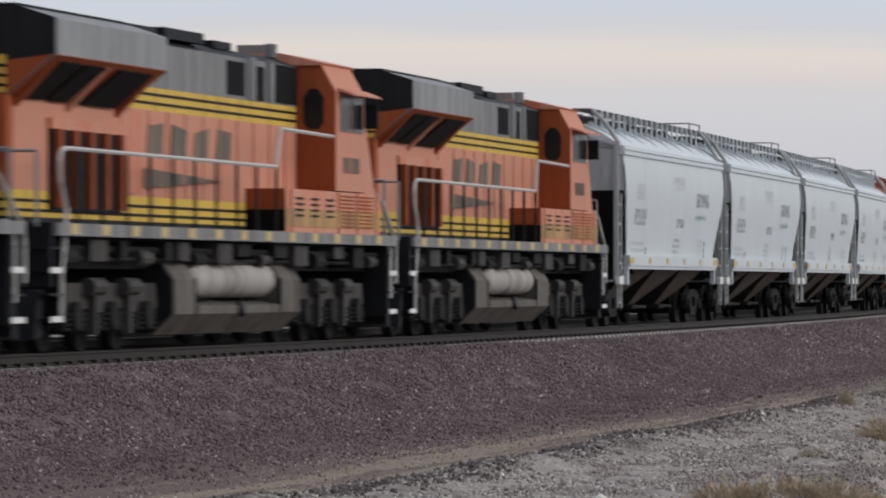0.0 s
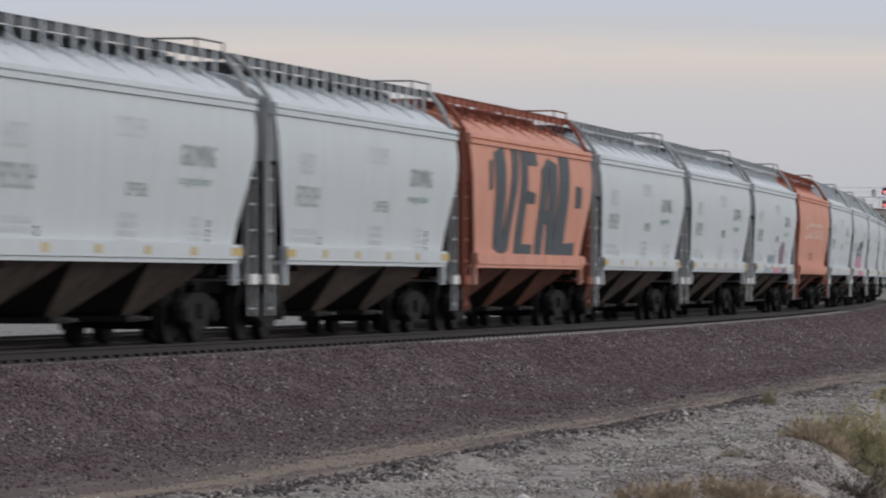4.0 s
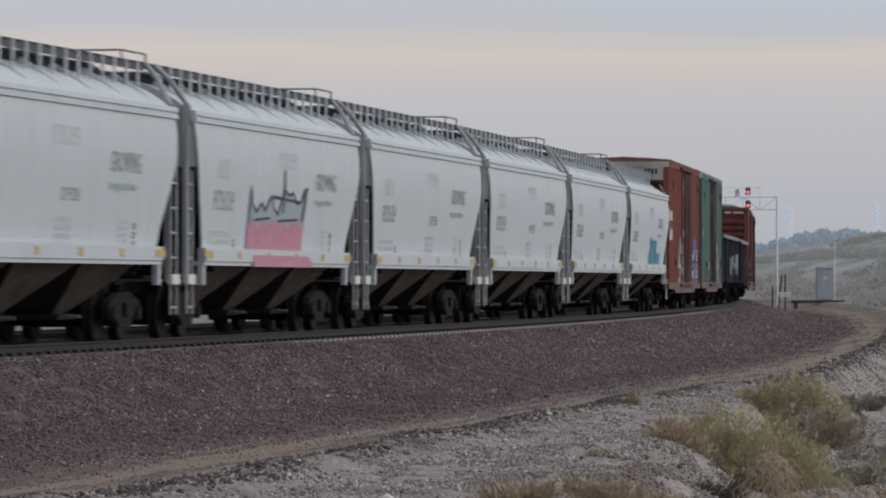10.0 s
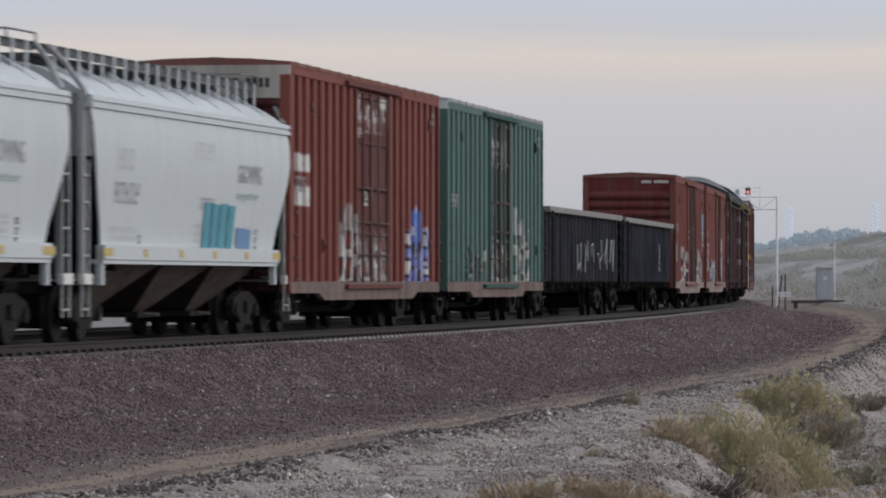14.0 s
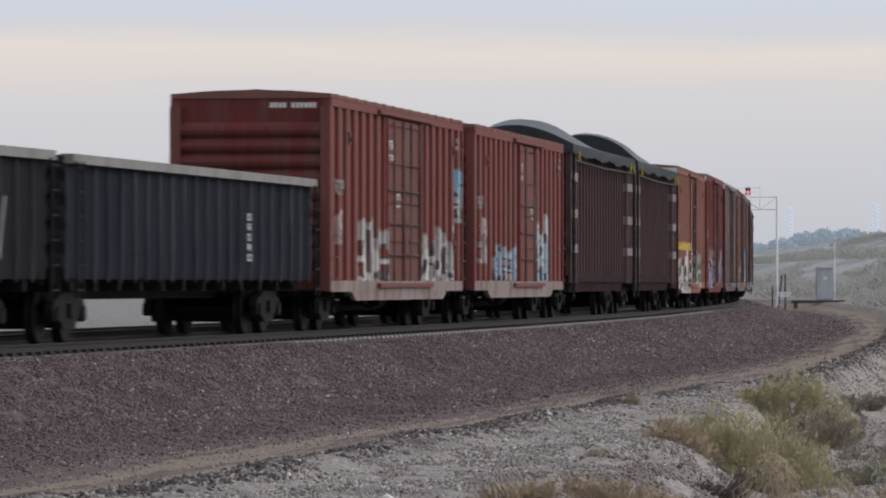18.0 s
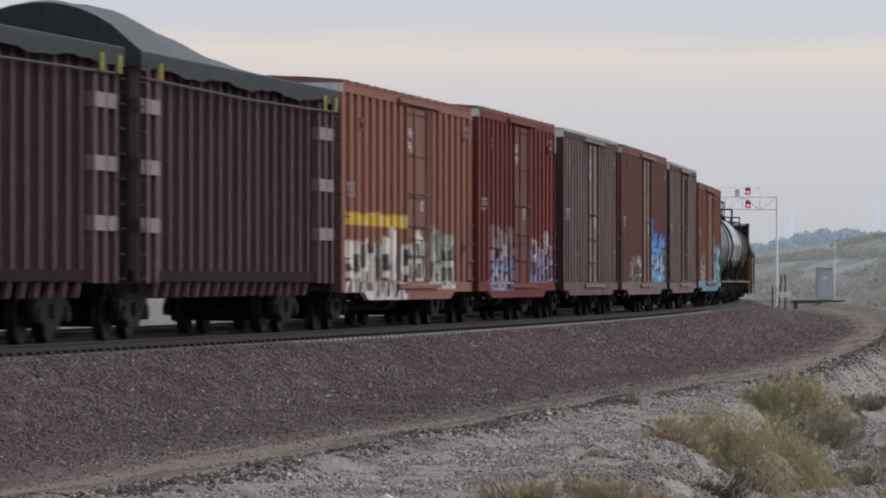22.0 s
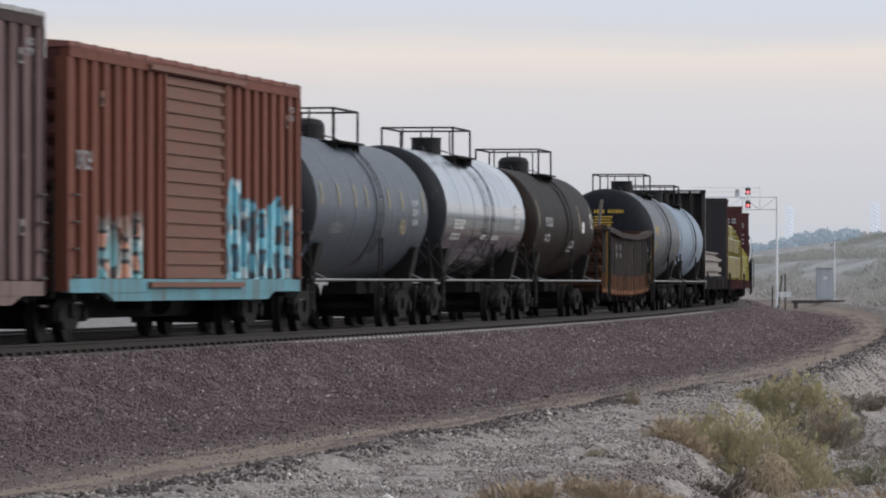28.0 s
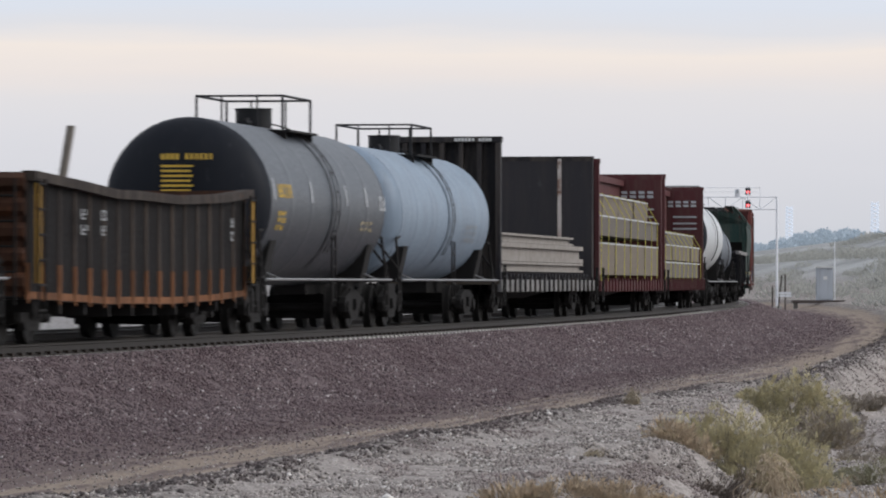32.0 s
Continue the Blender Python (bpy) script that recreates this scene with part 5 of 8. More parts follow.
def tank_car(name, q0, q1, label, shell_m, head_m, radius=1.5, zc=2.5, dome="box", seed=0, marks=None, bright_rail=True):
    hl = (q1 - q0) / 2 - 0.75
    c = car(name, q0, q1, 2 * hl - 3.4, label, "tank car")
    bm = BM()
    n = 40
    rings = []
    cyl = hl - 0.75

    def ring(x, r):
        return [(x, r * math.cos(2 * math.pi * i / n), zc + r * math.sin(2 * math.pi * i / n)) for i in range(n)]
    segs = np.linspace(-cyl, cyl, 7)
    for x in segs:
        for d, dr in ((-0.3, 0.0), (-0.02, 0.0), (-0.008, 0.0018), (0.008, 0.0018), (0.02, 0.0), (0.3, 0.0)):
            d = max(-cyl - x, min(cyl - x, d))
            rings.append(ring(x + d, radius + dr))
    loft(bm, rings, caps=False)
    shell = part("tank_shell", bm, shell_m, c, smooth=True)
    for sgn in (-1, 1):
        bm = BM()
        rings = []
        for a in np.linspace(0, 1, 9):
            th = a * math.pi / 2
            rings.append(ring(sgn * (cyl + 0.03 + 0.62 * math.sin(th)), max(0.02, radius * math.cos(th) ** 0.75)))
        loft(bm, rings)
        part("tank_head", bm, head_m, c, smooth=True)
        bm = BM()
        x = sgn * (hl - 1.7)
        prism(bm, [(-1.25, 1.0), (-1.42, 1.75), (-1.15, 1.72), (-0.6, 1.2), (0.6, 1.2), (1.15, 1.72), (1.42, 1.75), (1.25, 1.0)], x - 0.3, x + 0.3)
        part("saddle", bm, UNDER, c)
        bm = BM()
        a, b2 = sorted((sgn * (hl - 3.2), sgn * (hl + 0.15)))
        box(bm, a, b2, -0.32, 0.32, 0.72, 1.12)
        a, b2 = sorted((sgn * (hl - 0.4), sgn * (hl + 0.1)))
        box(bm, a, b2, -1.45, 1.45, 0.98, 1.06)
        part("stub_sill", bm, UNDER, c)
        bm = BM()
        for y in (-1.5, 1.5):
            bm = BM()
            rod(bm, [(sgn * (hl - 0.1), y, 0.45), (sgn * (hl - 0.1), y, 1.0), (sgn * (hl - 0.25), y * 0.94, 1.9), (sgn * (hl - 0.75), y * 0.94, 1.95)], 0.03)
            part("corner_rail", bm, UNDER, c)
        bm = BM()
        rod(bm, [(sgn * hl, -1.5, 1.25), (sgn * (hl + 0.1), -1.0, 1.9), (sgn * (hl + 0.1), 1.0, 1.9), (sgn * hl, 1.5, 1.25)], 0.025)
        part("end_rail", bm, UNDER, c)
        ladder(c, sgn * (hl - 0.15), -1.5, 0.35, 1.2, 0.4, UNDER, True, 0.3)
        coupler(c, sgn * (hl + 0.05), sgn)
        bogie(c, sgn * (hl - 1.7))
    for y in (-1.58, 1.58):
        bm = BM()
        rod(bm, [(-hl, y, 1.02), (hl, y, 1.02)], 0.026)
        for x in (-hl + 1.7, hl - 1.7):
            rod(bm, [(x, y, 1.02), (x, y * 0.8, 1.15)], 0.02)
        part("side_rail", bm, GALV if bright_rail else UNDER, c, "steel handrail along the side")
    ladder(c, 0.3, -1.55, 0.5, 1.9, 0.42, UNDER, True, 0.33)
    for a in np.linspace(-0.3, 1.35, 8):
        bm = BM()
        y, z = -math.cos(a) * (radius + 0.09), zc + math.sin(a) * (radius + 0.09)
        cone(bm, (0.1, y, z), (0.5, y, z), 0.014, n=6)
        part("rung", bm, UNDER, c)
    for x in (0.1, 0.5):
        bm = BM()
        pts = [(x, -math.cos(a) * (radius + 0.09), zc + math.sin(a) * (radius + 0.09)) for a in np.linspace(-0.6, 1.4, 12)]
        rod(bm, pts, 0.011)
        tagged(part("ladder_stile", bm, UNDER, c), kind="stuff")
    bm = BM()
    rings = [[(x, (radius + 0.02) * math.cos(t), zc + (radius + 0.02) * math.sin(t)) for t in np.linspace(-0.9, math.pi + 0.9, 30)] for x in (0.12, 0.48)]
    sheet(bm, rings)
    part("walk_band", bm, shell_m, c, smooth=True)
    zt = zc + radius
    plat = BM()
    for y in (-0.75, 0.75):
        box(plat, -1.5, 1.6, y - 0.25, y + 0.25, zt - 0.14, zt - 0.1)
    for x in (-1.4, 1.5):
        box(plat, x - 0.05, x + 0.05, -0.9, 0.9, zt - 0.3, zt - 0.12)
    p = part("top_platform", plat, UNDER, c)
    rh = zt + 0.56
    for y in (-0.85, 0.85):
        bm = BM()
        rod(bm, [(-1.5, y, zt - 0.15), (-1.5, y, rh), (1.6, y, rh), (1.6, y, zt - 0.15)], 0.027)
        part("safety_rail", bm, BLACK, p, "thin black safety rails")
    for x in (-1.5, 1.6):
        bm = BM()
        rod(bm, [(x, -0.85, rh), (x, 0.85, rh)], 0.024)
        part("cross_rail", bm, BLACK, p)
        for y in (-0.35, 0.35):
            bm = BM()
            rod(bm, [(x, y, zt - 0.1), (x, y, rh)], 0.02)
            part("rail_post", bm, BLACK, p)
    bm = BM()
    if dome == "box":
        cone(bm, (0, 0, zt - 0.05), (0, 0, zt + 0.33), 0.36, n=16)
        cone(bm, (0, 0, zt + 0.33), (0, 0, zt + 0.36), 0.38, n=16)
    else:
        cone(bm, (0, 0, zt - 0.05), (0, 0, zt + 0.26), 0.42, 0.42, n=18)
        cone(bm, (0, 0, zt + 0.26), (0, 0, zt + 0.36), 0.42, 0.34, n=18)
        cone(bm, (0, 0, zt + 0.36), (0, 0, zt + 0.40), 0.34, 0.18, n=18)
    part("valve_dome", bm, BLACK, c, smooth=True)
    bm = BM()
    for x, h in ((-0.55, 0.16), (-0.75, 0.1), (0.62, 0.14), (0.85, 0.12)):
        cone(bm, (x, 0.1, zt - 0.05), (x, 0.1, zt + h), 0.12, n=10)
    cone(bm, (-0.9, 0, zt + 0.06), (0.9, 0, zt + 0.06), 0.05, n=8)
    part("valve", bm, BLACK, c)
    bm = BM()
    cone(bm, (0, 0, 0.75), (0, 0, zc - radius + 0.1), 0.16, n=10)
    box(bm, -2.6, -1.6, -0.5, 0.5, 0.55, 0.95)
    part("outlet_valve", bm, UNDER, c)
    yf = lambda z: -math.sqrt(max(0.04, radius ** 2 - (z - zc) ** 2)) - 0.012
    if marks:
        for i, (x0, x1, z0, z1, m, rows, k) in enumerate(marks):
            bars(c, x0, x1, z0, z1, yf, m, rows=rows, n=k, seed=seed + i)
    return c


def shell_stripes(c, xs, zc, radius, material, z0=2.5, z1=2.95):
    for x in xs:
        bm = BM()
        zz = np.linspace(z0, z1, 6)
        yf = lambda z: -math.sqrt(max(0.04, radius ** 2 - (z - zc) ** 2)) - 0.012
        sheet(bm, [[(x - 0.07, yf(z), z) for z in zz], [(x + 0.07, yf(z), z) for z in zz]])
        part("reflector_strip", bm, material, c, "pale upright reflective strips")

# -- flat cars


def flat_base(name, q0, q1, label, m, deck=1.02, sill_m=None):
    hl = (q1 - q0) / 2 - 0.7
    c = car(name, q0, q1, 2 * hl - 4.4, label, "flat car")
    bm = BM()
    box(bm, -hl, hl, -1.45, 1.45, deck - 0.1, deck)
    part("deck", bm, DECK, c)
    for y in (-1.45, 1.45):
        bm = BM()
        box(bm, -hl, hl, y - 0.05, y + 0.05, deck - 0.28, deck + 0.02)
        part("side_sill", bm, sill_m or m, c)
        for x in np.arange(-hl + 0.5, hl, 1.1):
            bm = BM()
            box(bm, x - 0.06, x + 0.06, y - 0.1 if y < 0 else y + 0.05, y - 0.05 if y < 0 else y + 0.1, deck - 0.3, deck + 0.1)
            part("stake_pocket", bm, m, c)
    bm = BM()
    prism(bm, [(-hl, 0.95), (hl, 0.95), (hl - 2.5, 0.7), (3, 0.55), (-3, 0.55), (-hl + 2.5, 0.7)], -0.35, 0.35, "y")
    part("centre_sill", bm, UNDER, c)
    for e in (-1, 1):
        bogie(c, e * (hl - 2.2))
        coupler(c, e * hl, e)
        ladder(c, e * (hl - 0.2), -1.55, 0.4, 1.4, 0.4, UNDER, True, 0.3)
    return c, hl


def bulkhead(c, x, top, m, face_m, sgn, label, deck=1.02, ribs=7):
    """An end wall over the deck; its plain face looks along sgn."""
    bm = BM()
    a, b2 = sorted((x, x + sgn * 0.05))
    box(bm, a, b2, -1.42, 1.42, deck + 0.03, top)
    w = part("bulkhead", bm, face_m, c, label)
    for y in np.linspace(-1.38, 1.38, ribs):
        bm = BM()
        a, b2 = sorted((x, x - sgn * 0.28))
        box(bm, a, b2, y - 0.06, y + 0.06, deck, top - 0.125)
        part("bulkhead_post", bm, m, w)
    bm = BM()
    a, b2 = sorted((x + sgn * 0.06, x - sgn * 0.3))
    box(bm, a, b2, -1.46, 1.46, top - 0.12, top + 0.02)
    part("top_rail", bm, m, w)
    return w


def steel_flat(q0, q1):
    c, hl = flat_base("bulkhead_flat_car", q0, q1, "black bulkhead flat car loaded with pale concrete beams", FLAT_BLACK, 1.02, FLAT_SILL)
    w = bulkhead(c, -hl + 0.5, 4.52, FLAT_BLACK, FLAT_BLACK, 1, "black ribbed steel end wall")
    bm = BM()
    for i in range(11):
        if i != 4:
            y = -1.2 + 0.085 * i
            box(bm, -hl + 0.15, -hl + 0.16, y - 0.028, y + 0.028, 4.42, 4.5)
    part("reporting_mark", bm, MARK_WHITE, w)
    w = bulkhead(c, hl - 0.5, 4.55, FLAT_BLACK, FLAT_DARK, -1, "dark sheeted end wall with a pale stripe")
    bm = BM()
    box(bm, hl - 0.575, hl - 0.555, -0.56, -0.45, 2.1, 4.5)
    part("rust_streak", bm, STREAK, w, "whitish and rusty streak")
    bm = BM()
    box(bm, -hl + 0.9, hl - 0.9, -1.3, 1.3, 1.03, 1.16)
    for x in np.arange(-hl + 1.2, hl - 1, 0.8):
        box(bm, x - 0.08, x + 0.08, -1.4, 1.4, 1.02, 1.22)
    part("deck_bolster", bm, FLAT_DARK, c)
    for x0, x1, z0, z1, y0, y1 in ((-hl + 1.2, hl - 1.2, 1.25, 1.5, -1.25, -0.5), (-hl + 1.2, hl - 1.2, 1.51, 1.98, -1.25, -0.4), (-hl + 2.6, hl - 3.4, 1.99, 2.22, -1.2, -0.4),
                                   (-hl + 1.4, hl - 1.5, 1.25, 1.9, -0.3, 0.5), (-hl + 1.4, hl - 1.8, 1.25, 1.8, 0.6, 1.3)):
        b = BM()
        t = 0.12
        box(b, x0, x1, y0, y1, z0, z0 + (z1 - z0) * 0.25)
        box(b, x0 + 0.01, x1 - 0.01, y0 + t, y1 - t, z0 + (z1 - z0) * 0.25, z1 - (z1 - z0) * 0.25)
        box(b, x0, x1, y0, y1, z1 - (z1 - z0) * 0.25, z1)
        o = new("concrete_beam", mesh_of("concrete_beam", b, BEAM))
        o.parent = c
    return c


def lumber_car(q0, q1, layers, seed, top=4.53):
    c, hl = flat_base("centre_beam_flat_car", q0, q1, "maroon bulkhead flat car with strapped stacks of lumber", MAROON, 1.0)
    for sgn in (-1, 1):
        w = bulkhead(c, sgn * (hl - 0.3), top, MAROON, MAROON, -sgn, "maroon steel end wall", 1.0, 5)
        if sgn > 0:
            bm = BM()
            for i in range(8):
                y, z0, z1, xx = 1.05 - 0.29 * i, top - 0.74, top - 0.5, (hl - 0.375, hl - 0.36)
                for z, h in ((z0, 0.09), (z0 + 0.14, 0.09)):
                    prism(bm, [(y - 0.21, z), (y - 0.015, z), (y + 0.01, z + h), (y - 0.185, z + h)], *xx)
            part("lettering", bm, MARK_PALE, w, "pale block lettering")
            bm = BM()
            for z in (top - 1.15, top - 1.4, top - 1.6):
                box(bm, hl - 0.375, hl - 0.36, -1.2, -0.3, z, z + 0.06)
            part("lettering", bm, MARK_PALE, w)
    bm = BM()
    box(bm, -hl + 0.3, hl - 0.3, -0.06, 0.06, 1.0, top - 0.3)
    box(bm, -hl + 0.3, hl - 0.3, -0.2, 0.2, top - 0.35, top - 0.15)
    part("centre_beam", bm, MAROON, c)
    rs = random.Random(seed)
    for z0, z1, wood, y0 in layers:
        for side in (-1, 1):
            n = 4
            w = (2 * hl - 1.6) / n
            for i in range(n):
                x0 = -hl + 0.8 + i * w
                b = BM()
                a, b2 = sorted((side * 0.1, side * (y0 + rs.uniform(-0.03, 0.03))))
                box(b, x0 + 0.05, x0 + w - 0.06, a, b2, z0, z1)
                o = new("lumber_pack", mesh_of("lumber_pack", b, wood))
                o.parent = c
    bm = BM()
    zt = layers[-1][1]
    for x in np.arange(-hl + 1.2, hl - 0.6, 2.7):
        lean = rs.uniform(-0.25, 0.25)
        rod(bm, [(x - 0.6 + lean, -1.45, 1.0), (x + lean, -1.42, zt * 0.75 + 0.2), (x + lean, -layers[-1][3] - 0.02, zt + 0.02), (x + lean, -0.1, zt + 0.03)], 0.011, 4)
    part("lashing_strap", bm, STRAP, c, "yellow webbing straps over the lumber")
    bm = BM()
    for z0, z1, wood, y0 in layers:
        box(bm, -hl + 0.8, hl - 0.8, -y0 - 0.04, -y0 - 0.008, z1 - 0.05, z1 - 0.005)
    part("edge_strip", bm, MARK_PALE, c)
    return c


def wood_pack(name, colour):
    m, nd, ln, b = nodes_of(name)
    vec, own, rnd = local(nd, ln)
    sp = nd.new("ShaderNodeSeparateXYZ")
    ln.new(own, sp.inputs[0])
    lay = calc(nd, ln, "FRACT", calc(nd, ln, "MULTIPLY", sp.outputs[2], 22.0))
    grain = noisy(nd, ln, vec, 3, 4, 0.6, (0.15, 6, 12))
    col = mixed(nd, ln, ranged(nd, ln, grain, 0.3, 0.7), tuple(0.75 * c for c in colour), colour)
    col = mixed(nd, ln, ranged(nd, ln, lay, 0.0, 0.14, 0.7, 0.0), col, (0.09, 0.07, 0.05))
    ln.new(col, b.inputs["Base Color"])
    b.inputs["Roughness"].default_value = 0.8
    return m


DECK = plain("worn_deck_boards", (0.09, 0.075, 0.06), 0.9)
FLAT_SILL = paint("flat_car_sill_grey", (0.20, 0.195, 0.19), dirt=(0.035, 0.033, 0.033), amount=0.9, streak=0.9)
FLAT_BLACK = paint("flat_car_black", (0.022, 0.0215, 0.024), amount=0.6, rust=0.25)
FLAT_DARK = paint("bulkhead_dark", (0.034, 0.033, 0.037), dirt=(0.06, 0.052, 0.05), amount=0.5, rust=0.2)
STREAK = paint("streak_pale", (0.50, 0.47, 0.44), dirt=(0.2, 0.08, 0.04), amount=0.9, rust=0.7)
BEAM = paint("pale_concrete_beam", (0.26, 0.24, 0.22), amount=0.6)
MAROON = paint("maroon_paint", (0.085, 0.028, 0.031), amount=0.4)
WOOD_A = wood_pack("lumber_pale", (0.165, 0.135, 0.10))
WOOD_B = wood_pack("lumber_grey", (0.125, 0.108, 0.09))

# -- diesel locomotives
LOCO_O = paint("loco_orange", (0.50, 0.215, 0.142), dirt=(0.47, 0.25, 0.185), amount=0.5, streak=0.7, patches=())
LOCO_FADE = paint("loco_faded_orange", (0.52, 0.26, 0.185), dirt=(0.5, 0.12, 0.05), amount=0.6, streak=0.8)
# Shaded copy of the orange for rear faces, undersides and recesses.
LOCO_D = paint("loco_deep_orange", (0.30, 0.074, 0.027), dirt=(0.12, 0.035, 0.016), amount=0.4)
LOCO_Y = paint("loco_yellow", (0.60, 0.40, 0.07), dirt=(0.2, 0.13, 0.05), amount=0.5)
LOCO_K = paint("loco_black", (0.013, 0.0135, 0.016), dirt=(0.03, 0.03, 0.03), amount=0.4, rough=0.5)
LOCO_G = paint("loco_grey", (0.21, 0.21, 0.21), dirt=(0.10, 0.10, 0.10), amount=0.6, streak=0.8)
LOCO_W = paint("loco_wing_grey", (0.26, 0.265, 0.27), dirt=(0.10, 0.10, 0.10), amount=0.5, streak=0.6)
LOCO_T = paint("loco_tank_grey", (0.125, 0.114, 0.102), dirt=(0.03, 0.026, 0.024), amount=0.7, streak=0.6)
LOCO_MARK = paint("loco_faded_mark", (0.085, 0.088, 0.076), dirt=(0.30, 0.18, 0.13), amount=0.7, streak=0.9)
LOCO_TR = paint("loco_truck_grime", (0.064, 0.060, 0.056), dirt=(0.018, 0.016, 0.015), amount=0.8, streak=0.7)
LOCO_RAIL = plain("pale_handrail_paint", (0.50, 0.49, 0.47), 0.5)
LOCO_ST = paint("loco_faded_stripe", (0.44, 0.26, 0.11), amount=0.7, streak=0.8)


def louvre(thing, x0, x1, y, z0, z1, n, m, upright=False, out=-1):
    bm = BM()
    for i in range(n):
        f0, f1 = i / n, (i + 0.55) / n
        if upright:
            a, b2 = x0 + (x1 - x0) * f0, x0 + (x1 - x0) * f1
            box(bm, a, b2, *sorted((y, y + out * 0.02)), z0, z1)
        else:
            a, b2 = z0 + (z1 - z0) * f0, z0 + (z1 - z0) * f1
            box(bm, x0, x1, *sorted((y, y + out * 0.02)), a, b2)
    return part("louvre", bm, m, thing)


def locomotive(q0, q1):
    c = car("locomotive", q0, q1, 13.4, "orange, black and yellow diesel freight locomotive, weathered", "locomotive", "locomotives of the train")
    HW = 0.86
    bm = BM()
    box(bm, -10.45, 10.45, -1.5, 1.5, 1.60, 1.72)
    box(bm, -10.45, 10.45, -1.0, 1.0, 1.15, 1.6)
    part("deck", bm, LOCO_K, c)
    for s in (-1, 1):
        bm = BM()
        y = s * 1.53
        box(bm, -10.45, 10.45, y - 0.03, y + 0.03, 1.58, 1.75)
        sill = part("side_sill", bm, LOCO_G, c)
        for x in np.arange(-9.6, 10, 1.55):
            bm = BM()
            box(bm, x - 0.19, x + 0.19, *sorted((y + s * 0.03, y + s * 0.036)), 1.60, 1.74)
            part("reflector_patch", bm, YELLOW_F, sill)
    # hood, in its painted bands
    bands = ((1.72, 1.84, LOCO_K, "hood_foot"), (1.84, 2.20, LOCO_Y, "hood_stripe"), (2.20, 3.47, LOCO_O, "hood_side"), (3.47, 3.80, LOCO_Y, "hood_stripe"), (3.80, 4.45, LOCO_G, "hood_top"))
    for z0, z1, m, nm in bands:
        bm = BM()
        box(bm, -10.15, 6.0, -HW, HW, z0, z1)
        part(nm, bm, m, c)
    for z in (1.93, 2.06, 3.57, 3.70):
        for s in (-1, 1):
            bm = BM()
            box(bm, -10.16, 5.99, *sorted((s * HW, s * (HW + 0.006))), z - 0.022, z + 0.022)
            part("pinstripe", bm, LOCO_K, c)
    for x in np.arange(-4.3, 5.6, 1.05):
        for s in (-1, 1):
            bm = BM()
            box(bm, x - 0.01, x + 0.01, *sorted((s * HW, s * (HW + 0.012))), 2.2, 3.46)
            part("hood_door_seam", bm, LOCO_D, c)
    bm = BM()
    prism(bm, [(-HW, 4.45), (-0.5, 4.6), (0.5, 4.6), (HW, 4.45)], -4.6, 5.98)
    box(bm, -4.3, -2.4, -0.75, 0.75, 4.58, 4.70)
    box(bm, -1.9, 0.4, -0.75, 0.75, 4.58, 4.74)
    box(bm, 1.6, 2.7, -0.6, 0.6, 4.58, 4.70)
    part("hood_roof", bm, LOCO_K, c)
    for x0, x1, z0, z1 in ((1.35, 2.5, 3.86, 4.38), (3.15, 3.75, 3.82, 4.36), (4.5, 5.96, 3.83, 4.44)):
        bm = BM()
        box(bm, x0, x1, -HW - 0.012, HW + 0.012, z0, z1)
        part("hood_screen", bm, VOID, c, "black intake screen")
    for x in (2.75, 2.95, 4.05):
        for s in (-1, 1):
            bm = BM()
            box(bm, x - 0.05, x + 0.05, *sorted((s * HW, s * (HW + 0.06))), 3.82, 4.48)
            part("hood_rib", bm, LOCO_W, c)
    # radiator wings
    bm = BM()
    prism(bm, [(-1.52, 3.98), (-1.52, 4.45), (-1.0, 4.62), (1.0, 4.62), (1.52, 4.45), (1.52, 3.98), (0.86, 3.45), (-0.86, 3.45)], -10.45, -4.7)
    part("radiator_wing", bm, LOCO_W, c)
    bm = BM()
    prism(bm, [(-1.53, 3.98), (-1.53, 4.46), (-1.0, 4.63), (1.0, 4.63), (1.53, 4.46), (1.53, 3.98), (0.86, 3.9), (-0.86, 3.9)], -10.47, -10.40)
    box(bm, -10.3, -5.0, -0.95, 0.95, 4.60, 4.67)
    part("radiator_end", bm, LOCO_K, c)
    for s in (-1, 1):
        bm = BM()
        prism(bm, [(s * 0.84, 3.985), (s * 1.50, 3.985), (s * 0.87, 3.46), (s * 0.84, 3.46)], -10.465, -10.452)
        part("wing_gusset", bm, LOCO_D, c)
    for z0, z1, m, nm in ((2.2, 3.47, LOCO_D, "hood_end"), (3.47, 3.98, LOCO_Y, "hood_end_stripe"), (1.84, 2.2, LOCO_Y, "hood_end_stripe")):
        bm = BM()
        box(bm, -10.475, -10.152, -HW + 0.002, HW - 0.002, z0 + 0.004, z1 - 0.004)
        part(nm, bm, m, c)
    for z in (1.93, 2.06, 3.57, 3.70, 3.83):
        bm = BM()
        box(bm, -10.482, -10.476, -HW, HW, z - 0.022, z + 0.022)
        part("pinstripe", bm, LOCO_K, c)
    for x0, x1 in ((-9.95, -8.95), (-8.75, -7.75), (-7.05, -5.25)):
        for s in (-1, 1):
            bm = BM()
            vs = [(x0, s * 0.90, 3.44), (x1, s * 0.90, 3.44), (x1, s * 1.47, 3.90), (x0, s * 1.47, 3.90)]
            sheet(bm, [vs[:2], vs[3:1:-1]], 0.03, (0, -s * 0.6, 0.7))
            part("radiator_screen", bm, VOID, c)
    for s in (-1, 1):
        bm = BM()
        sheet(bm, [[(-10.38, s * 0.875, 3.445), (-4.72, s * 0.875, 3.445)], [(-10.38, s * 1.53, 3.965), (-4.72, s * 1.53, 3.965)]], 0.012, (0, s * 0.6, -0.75))
